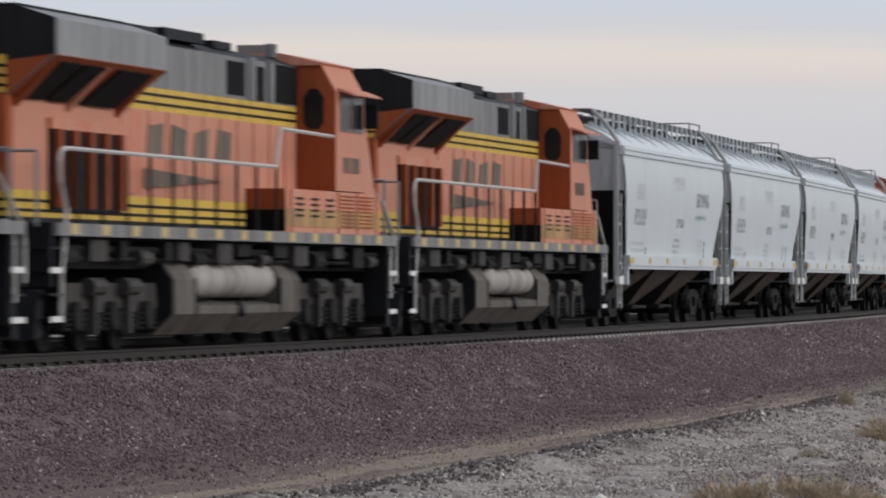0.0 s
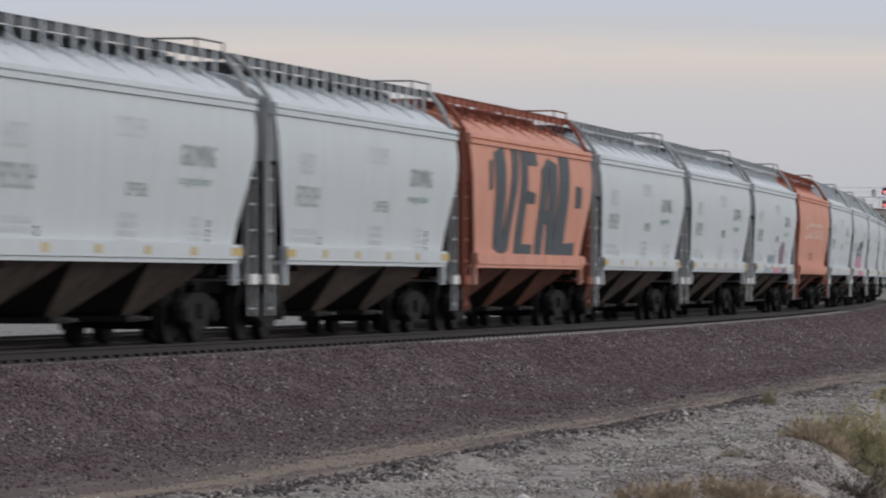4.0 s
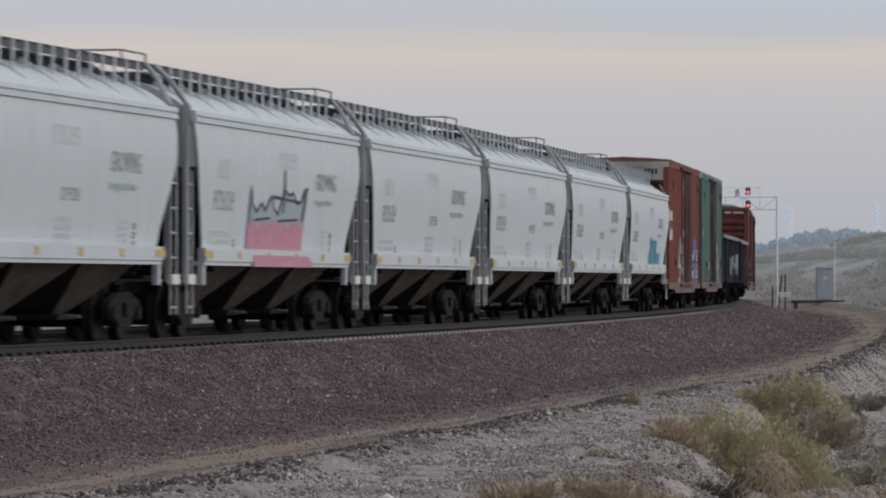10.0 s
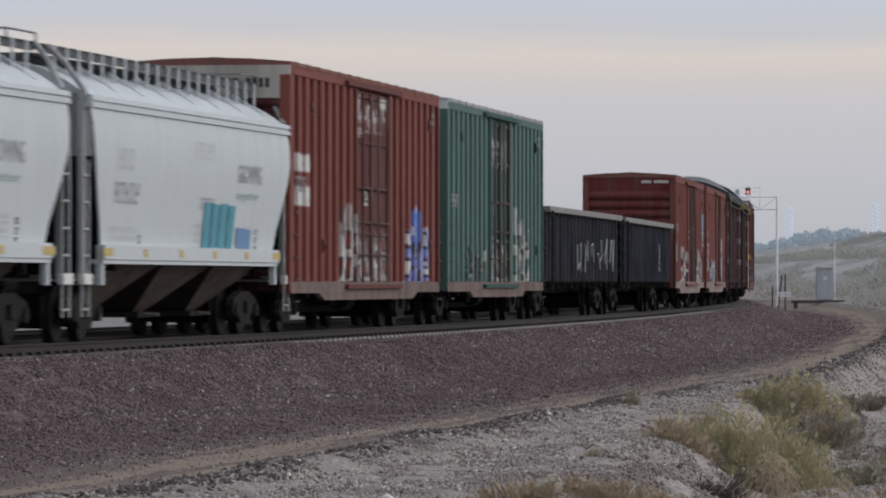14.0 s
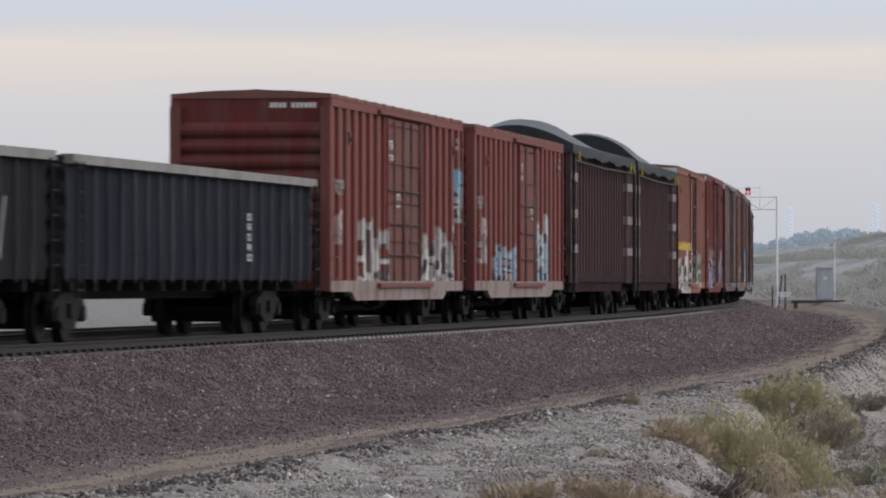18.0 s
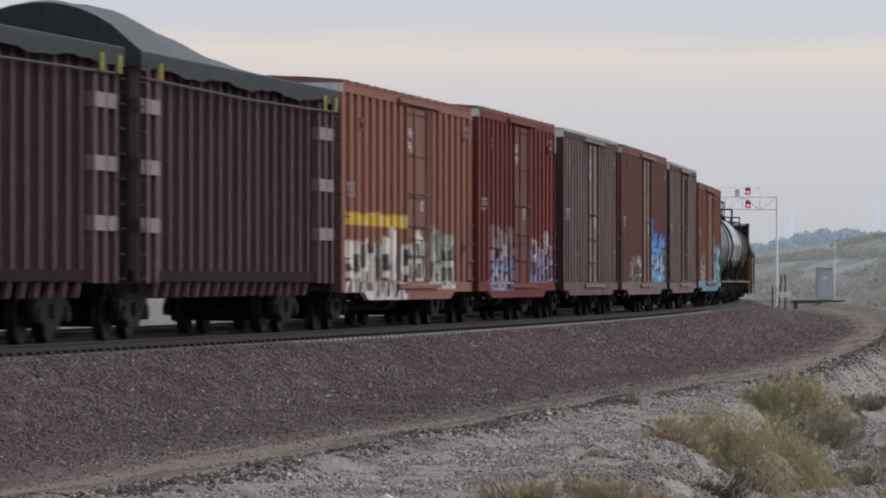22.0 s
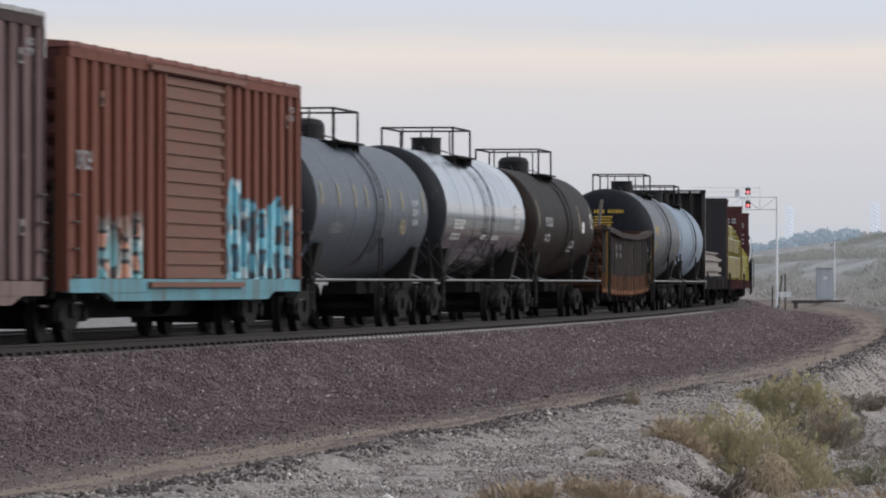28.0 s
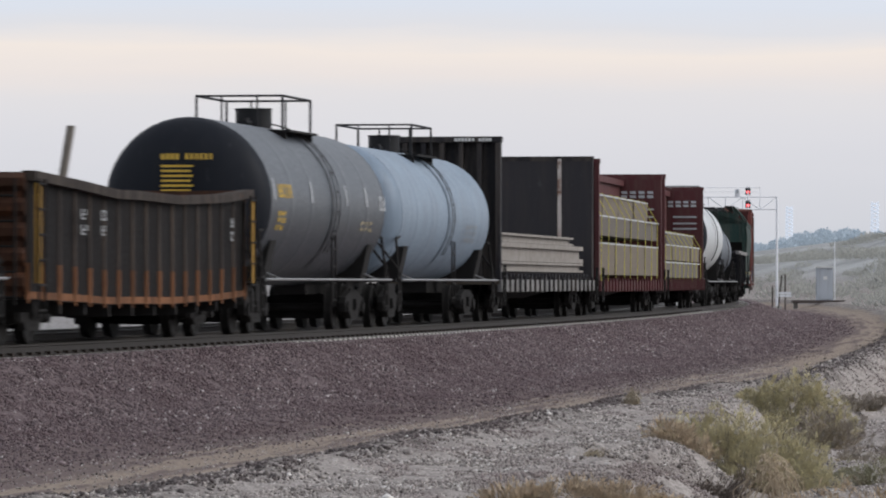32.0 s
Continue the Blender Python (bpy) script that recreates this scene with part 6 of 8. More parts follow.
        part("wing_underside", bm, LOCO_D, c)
    for x in (-10.05, -7.55, -5.0):
        for s in (-1, 1):
            bm = BM()
            prism(bm, [(s * 0.86, 3.3), (s * 1.5, 3.95), (s * 1.5, 4.0), (s * 0.86, 4.0)], x - 0.1, x + 0.1)
            part("wing_bracket", bm, LOCO_O if x > -8 and x < -6 else LOCO_D, c)
    for s in (-1, 1):
        bm = BM()
        box(bm, -8.5, -4.85, *sorted((s * HW, s * (HW + 0.05))), 1.95, 3.05)
        g = part("radiator_grille", bm, LOCO_K, c)
        for x in (-8.3, -7.5, -6.7, -5.9, -5.1):
            bm = BM()
            box(bm, x - 0.09, x + 0.09, *sorted((s * (HW + 0.05), s * (HW + 0.14))), 1.98, 3.05)
            part("grille_post", bm, LOCO_D, g)
        bm = BM()
        box(bm, -8.55, -4.8, *sorted((s * HW, s * (HW + 0.06))), 3.05, 3.2)
        part("grille_frame", bm, LOCO_FADE, g)
    # faded flank and the worn company marks, as plain shapes
    bm = BM()
    box(bm, -4.75, -3.7, -HW - 0.012, -HW, 2.24, 3.42)
    part("flank_panel", bm, LOCO_FADE, c)
    for i, x in enumerate((-3.4, -2.05, -0.7, 0.65)):
        bm = BM()
        prism(bm, [(x, 2.82), (x + 0.86, 2.82), (x + 0.96, (3.3, 3.22, 3.3, 3.26)[i]), (x + 0.12, (3.24, 3.3, 3.2, 3.3)[i])], -HW - 0.02, -HW - 0.014, "y")
        part("faded_emblem", bm, LOCO_MARK, c, "faded dark company mark in plain blocks")
    bm = BM()
    prism(bm, [(-3.55, 2.32), (-3.55, 2.62), (1.0, 2.5)], -HW - 0.03, -HW - 0.014, "y")
    part("faded_emblem", bm, LOCO_MARK, c)
    # Lower half of the cab base's rear face, as a black plate.
    bm = BM()
    box(bm, 2.58, 2.61, -1.495, -HW, 1.76, 2.1)
    part("battery_box", bm, VOID, c)
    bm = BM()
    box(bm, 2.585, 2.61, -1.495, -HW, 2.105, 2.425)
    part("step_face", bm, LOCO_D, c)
    # cab
    bm = BM()
    box(bm, 2.6, 9.3, -1.5, 1.5, 1.72, 2.43)
    part("cab_base", bm, LOCO_FADE, c)
    bm = BM()
    box(bm, 2.62, 9.32, -1.508, 1.508, 1.84, 2.12)
    part("cab_stripe", bm, LOCO_ST, c)
    bm = BM()
    prism(bm, [(-1.5, 2.45), (-1.5, 4.05), (-1.25, 4.5), (-0.6, 4.66), (0.6, 4.66), (1.25, 4.5), (1.5, 4.05), (1.5, 2.45)], 6.0, 8.15)
    cab = part("cab", bm, LOCO_O, c)
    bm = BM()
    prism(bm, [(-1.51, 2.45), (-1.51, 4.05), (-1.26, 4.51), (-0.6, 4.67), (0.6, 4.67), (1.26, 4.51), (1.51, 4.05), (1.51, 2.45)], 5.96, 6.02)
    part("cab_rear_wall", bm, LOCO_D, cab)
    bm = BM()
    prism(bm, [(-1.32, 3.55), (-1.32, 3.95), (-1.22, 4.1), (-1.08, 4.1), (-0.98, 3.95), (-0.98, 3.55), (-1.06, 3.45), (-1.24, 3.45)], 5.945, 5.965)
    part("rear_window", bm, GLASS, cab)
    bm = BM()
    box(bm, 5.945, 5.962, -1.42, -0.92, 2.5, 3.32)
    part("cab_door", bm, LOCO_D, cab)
    for s in (-1, 1):
        bm = BM()
        for x0, x1 in ((6.35, 7.1), (7.2, 7.95)):
            box(bm, x0, x1, *sorted((s * 1.5, s * 1.515)), 3.42, 4.0)
        part("side_window", bm, GLASS, cab)
        bm = BM()
        a, b2 = sorted((s * 1.48, s * 1.75))
        prism(bm, [(a, 4.08), (b2, 4.0), (b2, 4.03), (a, 4.13)] if s > 0 else [(a, 4.0), (b2, 4.08), (b2, 4.13), (a, 4.03)], 6.2, 8.3)
        part("window_awning", bm, LOCO_FADE, cab)
        bm = BM()
        box(bm, 8.05, 8.1, *sorted((s * 1.52, s * 1.75)), 3.5, 3.9)
        part("mirror", bm, LOCO_K, cab)
    bm = BM()
    prism(bm, [(-1.3, 4.52), (-0.6, 4.68), (0.6, 4.68), (1.3, 4.52), (1.25, 4.48), (-1.25, 4.48)], 5.9, 8.35)
    part("cab_roof", bm, LOCO_FADE, cab)
    bm = BM()
    box(bm, 6.4, 6.9, -0.25, 0.25, 4.68, 4.84)
    part("horn", bm, LOCO_G, cab)
    bm = BM()
    cone(bm, (5.7, -0.5, 4.6), (5.7, -0.5, 4.82), 0.1, n=8)
    part("antenna", bm, LOCO_G, cab)
    bm = BM()
    loft(bm, [[(8.1, -1.5, 2.43), (8.1, 1.5, 2.43), (8.1, 1.5, 3.75), (8.1, -1.5, 3.75)], [(9.3, -1.42, 2.43), (9.3, 1.42, 2.43), (9.3, 1.3, 3.25), (9.3, -1.3, 3.25)],
              [(9.9, -1.0, 2.43), (9.9, 1.0, 2.43), (9.9, 0.95, 3.05), (9.9, -0.95, 3.05)]])
    part("nose", bm, LOCO_O, c)
    bm = BM()
    box(bm, 9.3, 9.9, -1.1, 1.1, 1.72, 2.43)
    part("nose_foot", bm, LOCO_K, c)
    for x in (3.5, 4.55, 5.6):
        for k in range(4):
            louvre(c, x - 0.25, x + 0.25, -1.5, 2.0 + 0.09 * k, 2.06 + 0.09 * k, 1, LOCO_K)
    for x in (6.9, 8.2):
        for k in range(9):
            louvre(c, x - 0.5, x + 0.5, -1.5, 1.86 + 0.062 * k, 1.9 + 0.062 * k, 1, LOCO_D)
    for x in (2.9, 6.2, 7.55, 8.95):
        bm = BM()
        box(bm, x - 0.012, x + 0.012, -1.516, -1.5, 1.74, 2.42)
        part("panel_seam", bm, LOCO_D, c)
    bm = BM()
    for i in range(4):
        box(bm, 6.6 + 0.3 * i, 6.8 + 0.3 * i, -1.515, -1.5, 2.75, 3.0)
    part("cab_number", bm, LOCO_MARK, c)
    # rails and steps
    for s in (-1, 1):
        y = s * 1.48
        bm = BM()
        rod(bm, [(-10.0, y, 0.5), (-10.0, y, 1.05), (-9.85, y, 1.45), (-9.75, y, 1.95), (-10.05, y, 2.3), (-10.1, y, 2.55), (-10.0, y, 2.7), (-9.8, y, 2.75), (2.0, y, 2.75), (2.3, y, 3.35), (5.9, y, 3.32)], 0.032)
        h = part("handrail", bm, LOCO_RAIL, c, "pale steel handrail")
        for x in np.arange(-9.2, 2.2, 1.25):
            bm = BM()
            rod(bm, [(x, y, 1.7), (x, y, 2.75)], 0.024)
            part("handrail_post", bm, LOCO_K, h)
        bm = BM()
        rod(bm, [(9.2, y, 2.45), (9.6, y, 2.3), (10.45, y, 1.75), (10.62, y, 1.5), (10.62, y, 0.95)], 0.036)
        part("step_rail", bm, LOCO_RAIL, c, "pale steel step rail")
        bm = BM()
        rod(bm, [(9.7, y, 1.75), (10.1, y, 1.68), (10.2, y, 1.5), (10.22, y, 0.7)], 0.036)
        part("step_rail", bm, LOCO_RAIL, c, "pale steel step rail")
        for e in (-1, 1):
            bm = BM()
            for z in (0.45, 0.78, 1.1, 1.4):
                box(bm, *sorted((e * 10.0, e * 10.6)), *sorted((y - s * 0.4, y + s * 0.02)), z, z + 0.035)
            box(bm, *sorted((e * 9.95, e * 10.0)), *sorted((y - s * 0.4, y)), 0.4, 1.6)
            st = part("step_well", bm, LOCO_K, c)
            for z in (0.45, 1.1):
                bm = BM()
                box(bm, *sorted((e * 10.02, e * 10.58)), *sorted((y + s * 0.02, y + s * 0.035)), z - 0.02, z + 0.06)
                part("step_edge", bm, MARK_WHITE, st)
    for e in (-1, 1):
        bm = BM()
        a, b2 = sorted((e * 10.45, e * 10.55))
        box(bm, a, b2, -1.5, 1.5, 0.9, 1.75)
        prism(bm, [(e * 10.5, 0.25), (e * 10.8, 0.2), (e * 10.6, 0.85), (e * 10.45, 0.9)], -1.35, 1.35, "y")
        part("pilot", bm, LOCO_K, c)
        bm = BM()
        for y in (-1.3, -0.5, 0.5, 1.3):
            rod(bm, [(e * 10.55, y, 1.7), (e * 10.55, y, 2.7)], 0.025)
        rod(bm, [(e * 10.55, -1.3, 2.7), (e * 10.55, 1.3, 2.7)], 0.025)
        part("end_handrail", bm, GALV, c)
        coupler(c, e * 10.5, e)
        for s in (-1, 1):
            bm = BM()
            y = s * 1.1
            prism(bm, [(-2.7, 0.62), (-2.6, 0.95), (2.6, 0.95), (2.7, 0.62), (2.35, 0.5), (2.2, 0.32), (1.5, 0.32), (1.3, 0.6), (0.6, 0.6), (0.45, 0.3), (-0.45, 0.3), (-0.6, 0.6), (-1.3, 0.6), (-1.5, 0.32), (-2.2, 0.32), (-2.35, 0.5)], y - 0.09, y + 0.09, "y")
            t = part("truck_frame", bm, LOCO_TR, c)
            t.location = (e * 6.7, 0, 0)
            if s < 0:
                for dx in (-1.85, 0.0, 1.85):
                    o = new("wheelset", bogie_parts()["wheelset"])
                    o.parent, o.location = t, (dx, 0, 0.46)
            for x in (-1.85, 0, 1.85):
                bm = BM()
                cone(bm, (x, y, 0.5), (x, y + s * 0.22, 0.5), 0.2, n=12)
                part("axle_box", bm, UNDER, t)
                for dx in (-0.38, 0.38):
                    bm = BM()
                    for k in range(4):
                        cone(bm, (x + dx, y + s * 0.1, 0.3 + 0.07 * k), (x + dx, y + s * 0.1, 0.34 + 0.07 * k), 0.11, n=8)
                    part("coil_spring", bm, UNDER, t)
            for x in (-0.9, 0.9):
                bm = BM()
                cone(bm, (x - 0.35, y + s * 0.15, 0.9), (x + 0.35, y + s * 0.15, 0.9), 0.13, n=10)
                box(bm, x - 0.08, x + 0.08, *sorted((y + s * 0.08, y + s * 0.2)), 0.25, 0.9)
                part("brake_cylinder", bm, LOCO_TR, t)
    # fuel tank with air reservoirs
    bm = BM()
    prism(bm, [(-1.25, 1.25), (-1.42, 1.0), (-1.42, 0.5), (-1.1, 0.2), (1.1, 0.2), (1.42, 0.5), (1.42, 1.0), (1.25, 1.25)], -3.9, -2.7)
    prism(bm, [(-1.25, 1.25), (-1.42, 1.0), (-1.42, 0.5), (-1.1, 0.2), (1.1, 0.2), (1.42, 0.5), (1.42, 1.0), (1.25, 1.25)], 2.6, 3.9)
    prism(bm, [(-0.75, 1.25), (-0.75, 0.72), (-1.42, 0.62), (-1.42, 0.5), (-1.1, 0.2), (1.1, 0.2), (1.42, 0.5), (1.42, 0.62), (0.75, 0.72), (0.75, 1.25)], -2.7, 2.6)
    tank = part("fuel_tank", bm, LOCO_T, c)
    for e in (-1, 1):
        bm = BM()
        prism(bm, [(-1.22, 1.22), (-1.39, 0.99), (-1.39, 0.51), (-1.09, 0.23), (1.09, 0.23), (1.39, 0.51), (1.39, 0.99), (1.22, 1.22)], *sorted((e * 3.904, e * 3.93)))
        part("tank_end", bm, LOCO_K, tank)
    for x in (-2.68, 2.58):
        bm = BM()
        box(bm, x - 0.03, x + 0.03, -1.43, -1.40, 0.5, 1.02)
        part("tank_seam", bm, UNDER, tank)
    bm = BM()
    cone(bm, (0.0, -1.40, 0.56), (0.0, -1.47, 0.58), 0.14, 0.12, 10)
    part("filler_cap", bm, LOCO_K, tank)
    for s in (-1, 1):
        for x0, x1 in ((-2.6, -0.2), (0.0, 2.5)):
            bm = BM()
            cone(bm, (x0 + 0.15, s * 1.12, 1.0), (x1 - 0.15, s * 1.12, 1.0), 0.27, n=16)
            cone(bm, (x0, s * 1.12, 1.0), (x0 + 0.15, s * 1.12, 1.0), 0.14, 0.27, n=16)
            cone(bm, (x1 - 0.15, s * 1.12, 1.0), (x1, s * 1.12, 1.0), 0.27, 0.14, n=16)
            part("air_reservoir", bm, LOCO_TANK, c, smooth=True)
    bm = BM()
    rod(bm, [(-9.8, -1.3, 1.42), (9.8, -1.3, 1.42)], 0.05)
    rod(bm, [(-9.8, -1.32, 1.28), (9.8, -1.32, 1.28)], 0.03)
    part("underfloor_pipe", bm, UNDER, c)
    rr = random.Random(5)
    for k in range(16):
        x = -9.4 + 1.22 * k + rr.uniform(-0.3, 0.3)
        bm = BM()
        if k % 3:
            w, h = rr.uniform(0.15, 0.45), rr.uniform(0.12, 0.3)
            box(bm, x - w, x + w, -1.45, -1.0, 1.5 - h, 1.54)
        else:
            cone(bm, (x - 0.3, -1.35, 1.3), (x + 0.3, -1.35, 1.3), rr.uniform(0.08, 0.14), n=10)
        part("underfloor_box", bm, (UNDER, LOCO_TR)[k % 2], c)
    return c


LOCO_TANK = paint("reservoir_grey", (0.35, 0.33, 0.31), dirt=(0.06, 0.05, 0.045), amount=0.5)

DARK_TAG = plain("dark_sprayed_letters", (0.085, 0.10, 0.11), 0.7)
PALE_ON_ORANGE = plain("worn_pale_letters", (0.72, 0.58, 0.53), 0.7)
TAG_GREY = plain("tag_grey_blue", (0.36, 0.42, 0.47), 0.6)
TAG_PINK = plain("tag_pink", (0.56, 0.27, 0.34), 0.6)
TAG_PURPLE = plain("tag_purple", (0.27, 0.19, 0.25), 0.6)
TAG_TEAL = plain("tag_teal", (0.10, 0.32, 0.40), 0.6)
TAG_BLUE = plain("tag_blue", (0.16, 0.28, 0.48), 0.6)

# ---- the train, from its head to its tail
for _q in (-334.0, -311.7, -289.4):
    locomotive(_q, _q + 22.3)

HOP0, HOPL = -266.4, 18.15
_white = None
for _i in range(15):
    _a, _b = HOP0 + HOPL * _i, HOP0 + HOPL * (_i + 1)
    if _i in (4, 8):
        _h = hopper("covered_hopper", _a, _b, ORANGE_H, ORANGE_H, ORANGE_END,
                    "faded orange covered hopper with big dark block letters" if _i == 4 else "faded orange covered hopper with pale company mark")
        _yf = lambda z: -hopper_half_width(z) - 0.005
        if _i == 4:
            V = [[((0.01, 0.93), (0.12, 1.0), (0.14, 0.0), (0.05, 0.08)), ((0.2, 1.0), (0.27, 0.98), (0.2, 0.06), (0.13, 0.0))],
                 [((0.29, 1.0), (0.36, 1.0), (0.34, 0.02), (0.26, 0.0)), ((0.36, 1.0), (0.46, 0.97), (0.46, 0.86), (0.36, 0.86)), ((0.36, 0.62), (0.44, 0.6), (0.44, 0.5), (0.36, 0.5)), ((0.34, 0.12), (0.45, 0.12), (0.45, 0.02), (0.34, 0.02))],
                 [((0.5, 0.82), (0.58, 0.95), (0.56, 0.02), (0.48, 0.02)), ((0.58, 0.95), (0.68, 0.9), (0.68, 0.02), (0.6, 0.02)), ((0.56, 0.45), (0.62, 0.45), (0.62, 0.32), (0.56, 0.32))],
                 [((0.71, 0.98), (0.83, 0.98), (0.8, 0.02), (0.68, 0.02)), ((0.8, 0.14), (0.93, 0.16), (0.93, 0.03), (0.8, 0.02))]]
            letters(_h, -5.7, 7.0, 1.5, 3.75, V, _yf, DARK_TAG, "four tall dark grey sprayed letters")
            letters(_h, -5.7, 7.0, 1.5, 3.75, [[((-0.04, 0.84), (-0.005, 0.88), (-0.005, 0.6), (-0.04, 0.58))], [((0.9, 0.72), (0.97, 0.7), (0.97, 0.5), (0.9, 0.5))]], _yf, DARK_TAG, "", "lettering")
        else:
            bars(_h, -3.2, 4.6, 2.5, 3.0, _yf, PALE_ON_ORANGE, n=9, seed=44, label="worn pale lettering")
            bars(_h, -4.9, -3.6, 2.45, 3.2, _yf, PALE_ON_ORANGE, n=1, seed=45)
            bars(_h, 5.6, 6.1, 1.95, 2.2, _yf, MARK_DARK, n=1, rows=2, seed=46)
            bars(_h, -2.2, 0.2, 1.75, 2.0, _yf, ORANGE_END, n=4, rows=2, seed=47)
    elif _white is None:
        _h = _white = hopper("covered_hopper", _a, _b, WHITE, WHITE_ROOF, GREY_END, "white covered grain hopper with grey ends, lightly stained")
        hopper_marks(_h, 100)
    else:
        _h = copy_thing(_white, Matrix.Identity(4))
        CARS.append((_h, (_a + _b) / 2, 13.2))
        _yf = lambda z: -hopper_half_width(z) - 0.007
        if _i == 10:
            _h["label"] = "white covered grain hopper with a pink and grey sprayed tag"
            # spiky crown: neighbouring strokes that share their edges
            crown = [(0.0, 0.98), (0.05, 0.72), (0.12, 0.60), (0.2, 0.74), (0.27, 0.62), (0.36, 0.86), (0.43, 0.66), (0.5, 0.58), (0.58, 0.96), (0.66, 0.88), (0.74, 0.92), (0.82, 0.76), (0.9, 0.80), (0.96, 1.0), (1.0, 0.7)]
            TAGP = [[((u0, v0), (u1, v1), (u1, 0.36), (u0, 0.36))] for (u0, v0), (u1, v1) in zip(crown, crown[1:])]
            drip = [(0.0, 0.42), (0.08, 0.50), (0.15, 0.36), (0.24, 0.48), (0.33, 0.40), (0.42, 0.54), (0.5, 0.42), (0.6, 0.50), (0.68, 0.38), (0.78, 0.52), (0.88, 0.42), (0.98, 0.50)]
            TAGQ = [[((u0, v0), (u1, v1), (u1, 0.0), (u0, 0.0))] for (u0, v0), (u1, v1) in zip(drip, drip[1:])]
            TAGK = [[((u0, v0 + 0.02), (u1, v1 + 0.02), (u1, v1 - 0.03), (u0, v0 - 0.03))] for (u0, v0), (u1, v1) in zip(crown, crown[1:])] + [[((0.56, 1.25), (0.58, 1.25), (0.6, 0.6), (0.575, 0.6))], [((0.0, 0.98), (0.012, 0.96), (0.03, 0.42), (0.015, 0.42))], [((0.1, 0.5), (0.36, 0.54), (0.36, 0.5), (0.1, 0.46))], [((0.4, 0.86), (0.86, 0.8), (0.86, 0.76), (0.4, 0.82))], [((0.5, 0.5), (0.86, 0.54), (0.86, 0.5), (0.5, 0.46))], [((0.95, 1.0), (1.0, 1.02), (0.96, 0.5), (0.93, 0.48))]]
            letters(_h, -3.3, 2.4, 1.5, 2.75, TAGP, _yf, TAG_GREY, "grey-blue sprayed tag", "graffiti")
            letters(_h, -3.3, 2.4, 1.48, 2.75, TAGQ, lambda z: -hopper_half_width(z) - 0.010, TAG_PINK, "pink sprayed fill", "graffiti")
            letters(_h, -3.3, 2.4, 1.5, 2.75, TAGK, lambda z: -hopper_half_width(z) - 0.014, DARK_TAG, "dark sprayed outline", "graffiti")
            bm = BM()
            prism(bm, [(-3.0, 1.25), (3.2, 1.25), (2.6, 1.46), (-3.0, 1.46)], -1.585, -1.578, "y")
            part("graffiti", bm, TAG_PINK, _h)
        if _i == 7:
            _h["label"] = "white covered grain hopper with a small purple sprayed tag"
            letters(_h, 2.0, 4.1, 1.5, 2.3, [[((0.05, 0.55), (0.2, 0.9), (0.2, 0.0), (0.0, 0.0))], [((0.22, 0.7), (0.4, 0.85), (0.4, 0.0), (0.22, 0.0))], [((0.42, 1.0), (0.5, 0.95), (0.55, 0.0), (0.42, 0.0))], [((0.57, 0.75), (0.75, 0.98), (0.8, 0.0), (0.57, 0.0))], [((0.82, 0.9), (0.95, 1.0), (0.9, 0.0), (0.82, 0.0))]], _yf, TAG_PURPLE, "faded purple sprayed tag", "graffiti")
            letters(_h, -2.2, 0.6, 1.55, 1.85, [[((0.0, 0.9), (0.2, 1.0), (0.2, 0.0), (0.0, 0.1))], [((0.3, 1.0), (0.5, 0.8), (0.5, 0.0), (0.3, 0.1))], [((0.6, 0.9), (1.0, 1.0), (1.0, 0.1), (0.6, 0.0))]], _yf, TAG_GREY, "faint blue scrawl", "graffiti")
            for _x0, _x1, _m in ((-4.2, -2.0, TAG_GREY), (-0.9, 1.2, TAG_PINK), (2.2, 4.2, TAG_PURPLE)):
                bm = BM()
                box(bm, _x0, _x1, -1.585, -1.578, 1.26, 1.44)
                part("graffiti", bm, _m, _h)
        if _i == 14:
            _h["label"] = "white covered grain hopper with a small teal sprayed tag"
            letters(_h, 0.6, 3.3, 1.5, 2.35, [[((0.0, 1), (0.22, 1), (0.22, 0), (0, 0))], [((0.26, 1), (0.48, 0.95), (0.48, 0), (0.26, 0))], [((0.52, 1), (0.74, 1), (0.74, 0), (0.52, 0))], [((0.78, 0.97), (1, 0.97), (1, 0), (0.78, 0))]], _yf, TAG_TEAL, "teal sprayed letters", "graffiti")
            letters(_h, 3.6, 4.9, 1.55, 1.95, [[((0, 1), (1, 0.9), (1, 0), (0, 0.1))]], _yf, TAG_BLUE, "small blue tag", "graffiti")

RED_A, RED_B = (0.22, 0.058, 0.048), (0.20, 0.04, 0.036)
WHT, GRY, BLU, LBL, BLK = (0.62, 0.62, 0.60), (0.38, 0.37, 0.36), (0.03, 0.13, 0.48), (0.20, 0.45, 0.62), (0.04, 0.04, 0.045)
CAP_W = paint("end_cap_white", (0.58, 0.60, 0.61), amount=0.4)
CAP_K = paint("end_cap_cream", (0.44, 0.41, 0.37), amount=0.5)
ROOF_R = paint("roof_rust_red", (0.20, 0.085, 0.07), amount=0.6)
ROOF_G = paint("roof_galvanised", (0.36, 0.36, 0.36), amount=0.5, rust=0.2)
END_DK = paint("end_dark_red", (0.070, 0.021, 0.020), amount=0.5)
SILL_W = paint("sill_worn_white", (0.26, 0.225, 0.21), dirt=(0.13, 0.055, 0.045), amount=0.95, streak=0.9, rust=0.4)

SILL_D = paint("sill_grimy", (0.18, 0.14, 0.128), dirt=(0.085, 0.045, 0.04), amount=0.95, streak=0.9, rust=0.4)

